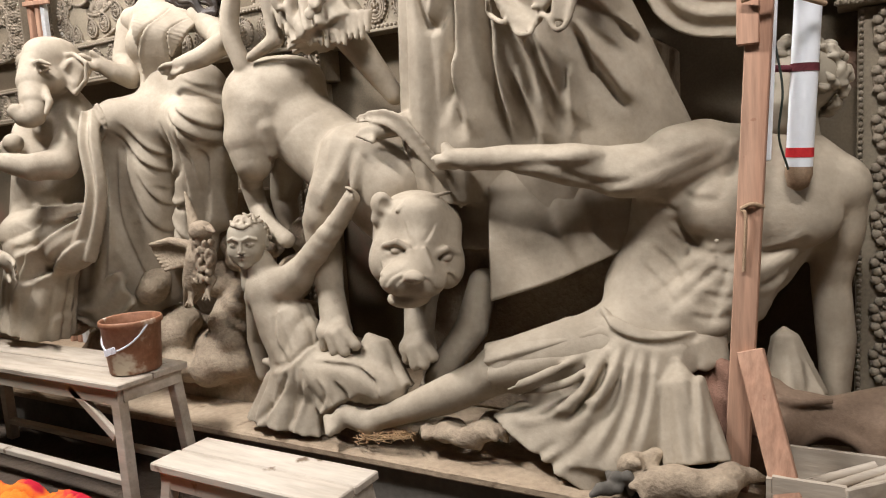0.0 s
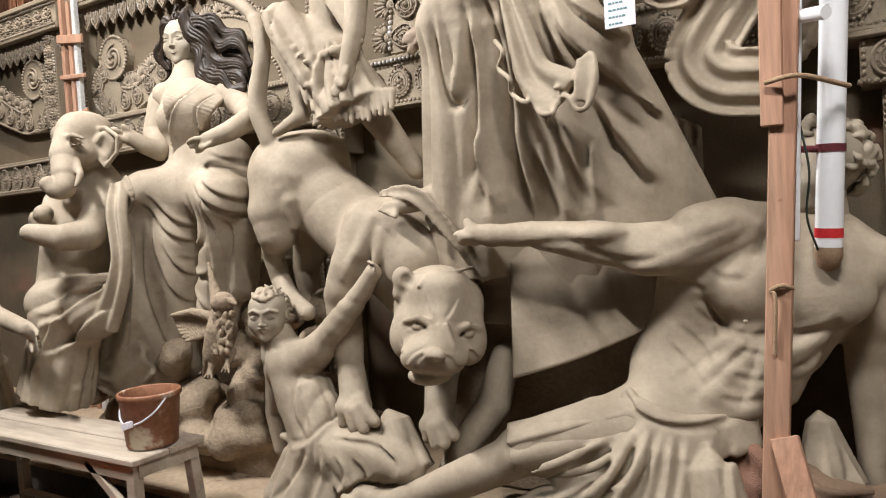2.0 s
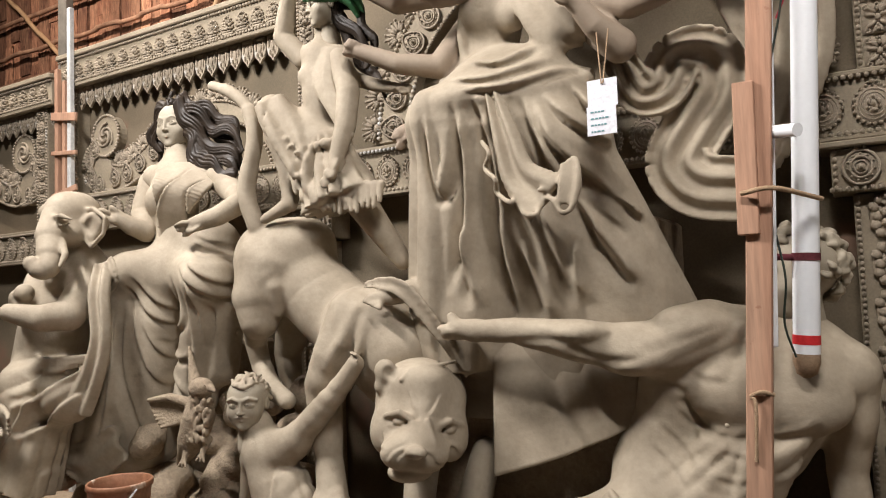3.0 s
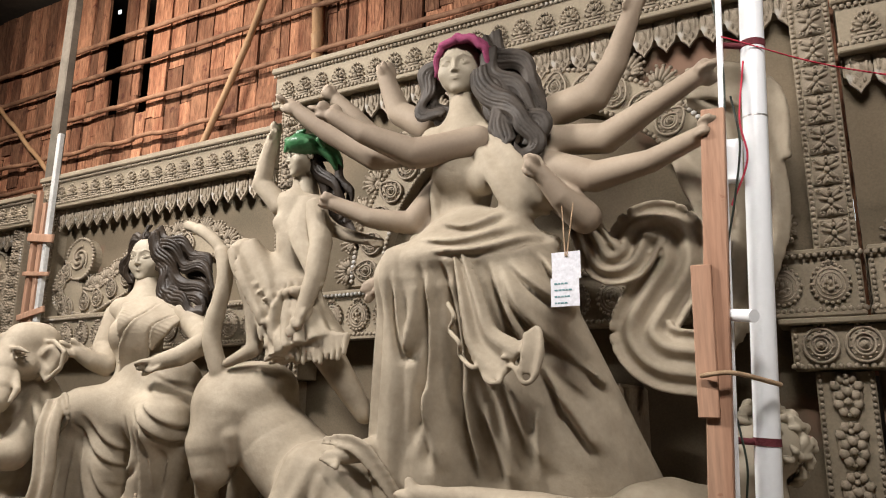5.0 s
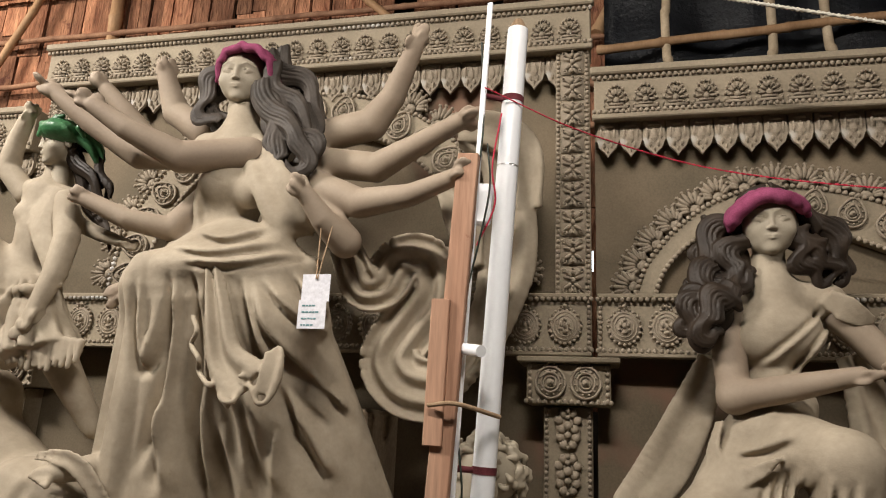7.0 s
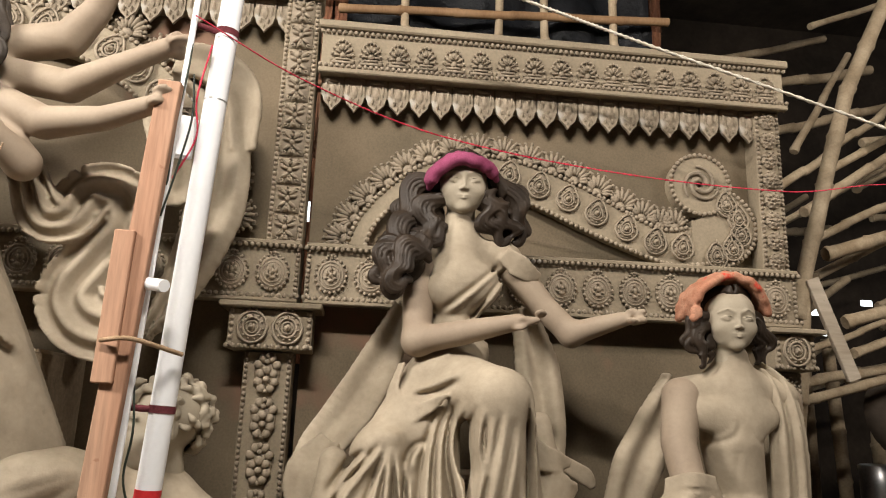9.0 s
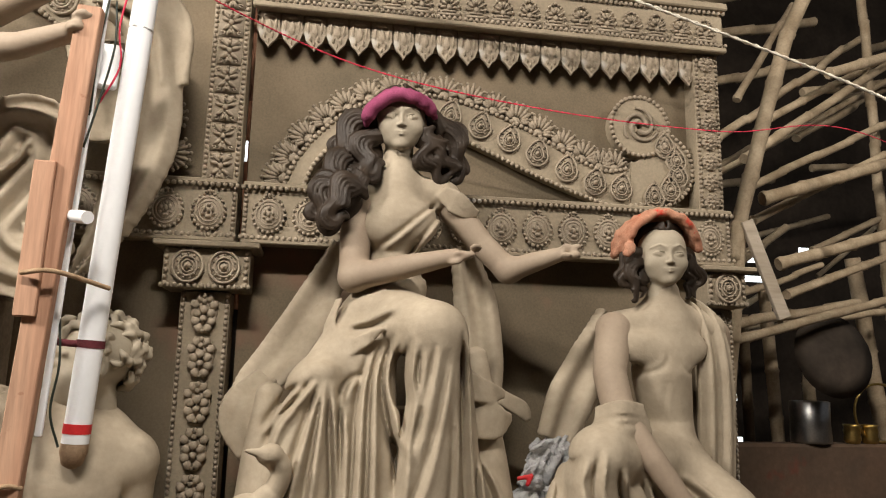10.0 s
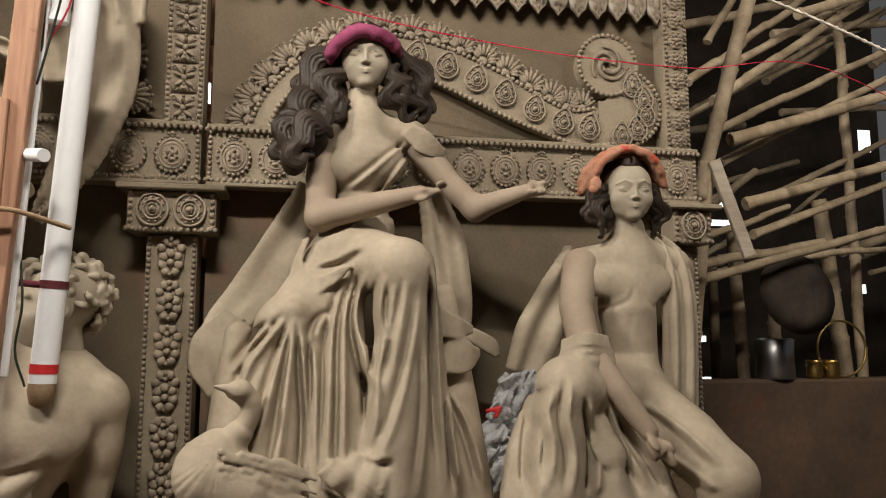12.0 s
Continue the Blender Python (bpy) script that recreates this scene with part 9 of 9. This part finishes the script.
def buffalo():
    b = Clay(0.013)
    b.limb([(-0.349, 3.120, 0.588), (-0.207, 3.080, 0.496), (-0.056, 3.100, 0.485), (0.175, 3.160, 0.505)], [0.09, 0.115, 0.095, 0.13], 0.06)
    b.limb([(-0.518, 3.050, 0.579), (-0.489, 3.020, 0.370), (-0.459, 3.000, 0.183)], [0.07, 0.10, 0.13], 0.05)
    b.limb([(-0.236, 3.050, 0.467), (-0.318, 3.020, 0.346), (-0.339, 3.000, 0.180)], [0.10, 0.10, 0.12], 0.05)
    b.limb([(0.116, 3.060, 0.489), (0.098, 3.000, 0.284)], [0.08, 0.05], 0.04)
    b.limb(smooth_path([(-0.171, 3.000, 0.401), (-0.073, 3.000, 0.473), (0.041, 3.000, 0.433), (0.088, 3.000, 0.350)], 4), 0.02, 0.03)
    b.limb(smooth_path([(-0.295, 3.020, 0.613), (-0.190, 2.980, 0.587), (-0.055, 3.020, 0.594)], 4), 0.014, 0.03)
    return sculpture("fallen_animal_statue", [b], [HIDE], "brown clay body of a fallen animal beneath the man", "statue")


buffalo()


def straw():
    bm = bmesh.new()
    rng = random.Random(6)
    a, b = Vector((-2.018, 2.600, 0.313)), Vector((-1.756, 2.620, 0.344))
    for i in range(90):
        p = a.lerp(b, rng.random()) + Vector((0, rng.uniform(-0.05, 0.05), rng.uniform(0.0, 0.03)))
        d = Vector((rng.uniform(-1, 1), rng.uniform(-0.6, 0.6), rng.uniform(-0.15, 0.3))) * rng.uniform(0.03, 0.09)
        tube([p - d, p + d], 0.0022, 4, bm)
    return thing("straw_wisp", bm, STRAW, "wisp of dry straw lying on the stage edge", "straw", "stuff")


straw()


def crate():
    top = empty("wooden_crate", "small open crate of thin weathered boards on the stage", "crate")
    p = Vector((-0.028, 2.480, 0.515))
    x, y, z = p.x, 2.62, STAGE
    part("board", box(x - 0.2, y, z, x + 0.03, y + 0.02, z + 0.17), OLD_WOOD, top)
    part("board", box(x - 0.2, y + 0.30, z, x + 0.3, y + 0.32, z + 0.17), OLD_WOOD, top)
    part("board", box(x - 0.22, y, z, x - 0.202, y + 0.32, z + 0.16), OLD_WOOD, top)
    part("board", beam((x + 0.035, y - 0.01, z + 0.085), (x + 0.30, y + 0.20, z + 0.11), 0.17, 0.018), OLD_WOOD, top)
    part("board", box(x - 0.2, y + 0.02, z, x + 0.3, y + 0.30, z + 0.015), OLD_WOOD, top)
    for i in range(3):
        part("stick", tube([(x - 0.15 + 0.08 * i, y + 0.08, z + 0.10), (x + 0.12 + 0.05 * i, y + 0.2, z + 0.18)], 0.018, 7), OLD_WOOD, top, "", True)
    return top


crate()


def polythene():
    c = Clay(0.010)
    rng = random.Random(9)
    for p, r in (((1.773, 3.300, 1.454), 0.12), ((1.658, 3.280, 1.356), 0.11), ((1.632, 3.240, 1.187), 0.10), ((1.828, 3.340, 1.529), 0.08), ((1.696, 3.240, 1.062), 0.12)):
        for j in range(6):
            f = axes((rng.uniform(-1, 1), -1, rng.uniform(-1, 1)))
            c.ell(Vector(p) + Vector((rng.uniform(-1, 1), rng.uniform(-0.5, 0.5), rng.uniform(-1, 1))) * r * 0.6, (r * rng.uniform(0.5, 0.8), r * 0.12, r * rng.uniform(0.4, 0.7)), 0.006, f)
        c.ripple(p, (r * 1.8, r * 2, r * 1.8), Vector(p) + Vector((0.1, 0, r * 1.5)), 14, 0.014, r * 40, 1.5, 0.6)
    sculpture("polythene_bag", [c], [POLYTHENE], "crumpled clear polythene bags stuffed between the statues", "plastic bag")
    r = Clay(0.008)
    r.limb([(1.576, 3.200, 1.346), (1.630, 3.180, 1.361), (1.611, 3.180, 1.323)], 0.010, 0.008)
    sculpture("red_scrap", [r], [RED], "red plastic scrap among the polythene", "scrap")


polythene()

# ---- bamboo stack and wall on the east side ----
LEDGE = (4.460, 5.000, 1.328)[2]
thing("low_wall", box(3.05, 5.0, 0.0, 8.9, 5.2, LEDGE, bevel=0.02), WALL_STAIN, "stained dark low wall with a ledge beside the panels", "wall", "structure")
pole([(3.311, 4.200, 2.739), (3.515, 4.200, 3.400), (3.743, 4.200, 4.096), (4.109, 4.200, 4.814)], 0.05, "thick slanting bamboo post beside the panel", BAMBOO_DRY, seed=40)
pole([(3.220, 4.150, 2.541), (3.289, 4.150, 2.764), (3.005, 4.150, 0.641)], 0.055, "thick slanting bamboo post beside the panel", BAMBOO_DRY, seed=41)
thing("cut_plank", beam((3.305, 4.095, 2.772), (3.526, 4.095, 2.165), 0.085, 0.03), OLD_WOOD, "short cut plank hanging aslant by the bamboo", "plank")
CROSS = [
    ((3.364, 4.500, 2.026), (5.180, 4.750, 2.482), 0.035),
    ((3.488, 4.700, 2.162), (4.486, 4.950, 2.335), 0.04),
    ((3.913, 4.500, 2.611), (5.090, 4.750, 2.945), 0.045),
    ((4.115, 4.700, 2.444), (5.401, 4.950, 2.887), 0.035),
    ((3.897, 4.600, 3.107), (5.149, 4.850, 3.524), 0.05),
    ((3.982, 4.800, 3.036), (5.560, 5.050, 3.812), 0.035),
    ((4.083, 5.000, 3.342), (5.776, 5.250, 4.158), 0.035),
    ((4.047, 5.000, 3.593), (5.411, 5.250, 4.490), 0.04),
    ((3.926, 5.300, 3.494), (5.545, 5.550, 4.422), 0.03),
    ((4.055, 5.400, 3.879), (5.292, 5.650, 4.774), 0.04),
    ((4.462, 5.200, 4.033), (6.026, 5.450, 4.914), 0.035),
    ((4.199, 4.900, 2.236), (5.536, 5.150, 2.382), 0.03),
    ((4.974, 5.500, 4.352), (6.288, 5.750, 4.686), 0.04),
    ((4.114, 5.300, 4.194), (4.704, 5.550, 4.993), 0.035),
    ((4.711, 5.200, 2.886), (5.901, 5.450, 3.400), 0.03),
    ((3.795, 5.000, 2.412), (4.523, 5.250, 2.652), 0.03),
    ((4.724, 4.900, 4.266), (5.726, 5.150, 4.681), 0.045),
    ((4.971, 5.600, 4.020), (6.396, 5.850, 4.857), 0.04),
]
for i, (a, b, r) in enumerate(CROSS):
    a, b = Vector(a), Vector(b)
    pole([a - (b - a) * 0.12, b + (b - a) * 0.35], [r, r * 0.85], "grey slanting bamboo pole in a loose lattice", BAMBOO_DRY, seed=50 + i, group="bamboo lattice")
UP = [
    ((5.295, 5.400, 1.206), (5.165, 5.400, 2.451), 0.07),
    ((4.338, 5.400, 1.175), (4.291, 5.400, 2.240), 0.055),
    ((4.726, 5.500, 1.207), (4.709, 5.500, 1.822), 0.055),
    ((5.401, 5.350, 2.451), (5.392, 5.350, 4.640), 0.045),
    ((4.146, 5.500, 1.170), (4.145, 5.500, 2.008), 0.045),
]
for i, (a, b, r) in enumerate(UP):
    a, b = Vector(a), Vector(b)
    a = a - (b - a) * (a.z / (b.z - a.z)) if abs(b.z - a.z) > 0.3 else a
    pole([a, b + (b - a) * 0.15], [r, r * 0.9], "grey upright bamboo pole holding the lattice", BAMBOO_DRY, seed=80 + i, group="bamboo lattice")
rng = random.Random(21)
for i in range(34):
    x, z = rng.uniform(3.3, 8.0), rng.uniform(2.0, 5.6)
    ln, a = rng.uniform(0.8, 2.2), rng.uniform(0.1, 0.6)
    y = rng.uniform(5.5, 7.2)
    pole([(x, y, z), (x + ln * math.cos(a), y + 0.3, z + ln * math.sin(a))], rng.uniform(0.025, 0.05), "dim bamboo pole deep in the stack", BAMBOO_DRY, seed=100 + i, group="bamboo stack", knots=0.45)


def pots():
    top = empty("steel_drum", "dented steel drum on the low wall's ledge", "drum", at=((4.400, 5.100, 1.374)[0], 5.1, LEDGE + 0.002))
    part("shell", lathe([(0.0, 0.0), (0.14, 0.0), (0.145, 0.02), (0.14, 0.15), (0.145, 0.3), (0.13, 0.31), (0.0, 0.30)], 20), STEEL, top, "", True)
    for k, x in enumerate((1442, 1470)):
        p = Vector((4.718, 5.060, 1.364)) if k == 0 else Vector((4.870, 5.060, 1.362))
        t = empty("brass_pot", "small ribbed brass pot on the ledge", "pot", at=(p.x, p.y, LEDGE + 0.002))
        part("shell", lathe([(0.0, 0.0), (0.05, 0.0), (0.062, 0.03), (0.055, 0.06), (0.062, 0.09), (0.055, 0.12), (0.065, 0.14), (0.05, 0.14), (0.0, 0.03)], 18), BRASS, t, "", True)
    p = Vector((4.615, 5.300, 1.818))
    # added dark disc, stands in for a dark round shape in the lattice
    bm = lathe([(0.0, 0.06), (0.18, 0.04), (0.3, 0.0), (0.31, 0.01), (0.18, 0.055), (0.0, 0.075)], 24)
    ob = thing("iron_pan", bm, DARK, "dark round dished disc set in the lattice", "pan", smooth=True)
    ob.matrix_world = Matrix.Translation((4.358, 4.750, 1.972)) @ Matrix.Rotation(math.radians(80), 4, "X")
    hoop = thing("wire_hoop", tube([(0.22 * math.cos(a), 0, 0.22 * math.sin(a)) for a in [2 * math.pi * i / 24 for i in range(25)]], 0.01, 6), BRASS, "thin metal hoop leaning on the ledge", "hoop", smooth=True)
    hoop.location = (p.x + 0.35, 5.05, LEDGE + 0.23)


pots()


def daylight_gap(x, y, z, w, h):
    ob = thing("daylight_gap", box(x - w / 2, y, z - h / 2, x + w / 2, y + 0.01, z + h / 2), SKYLIGHT, "chink of white daylight between the shed boards", "daylight", "structure")


daylight_gap(*(4.931, 6.600, 3.001), 0.264, 0.072)
daylight_gap(*(4.998, 6.600, 2.797), 0.36, 0.06)
daylight_gap(*(6.734, 6.600, 3.751), 0.144, 0.24)
daylight_gap(*(4.787, 6.600, 2.908), 0.072, 0.3)
daylight_gap(*(4.657, 6.600, 1.844), 0.036, 0.48)
daylight_gap(*(4.653, 6.600, 1.619), 0.168, 0.06)
daylight_gap(*(5.577, 6.600, 3.114), 0.12, 0.06)
daylight_gap(*(4.690, 6.600, 1.219), 0.168, 0.048)
daylight_gap(*(6.608, 6.600, 2.138), 0.036, 0.096)
daylight_gap(*(-7.551, 5.350, 6.993), 0.05, 0.05)
daylight_gap(*(-7.888, 5.350, 5.674), 0.05, 0.06)
daylight_gap(*(-1.233, 5.350, 5.530), 0.06, 0.16)
daylight_gap(*(0.258, 3.860, 2.930), 0.028, 0.11)
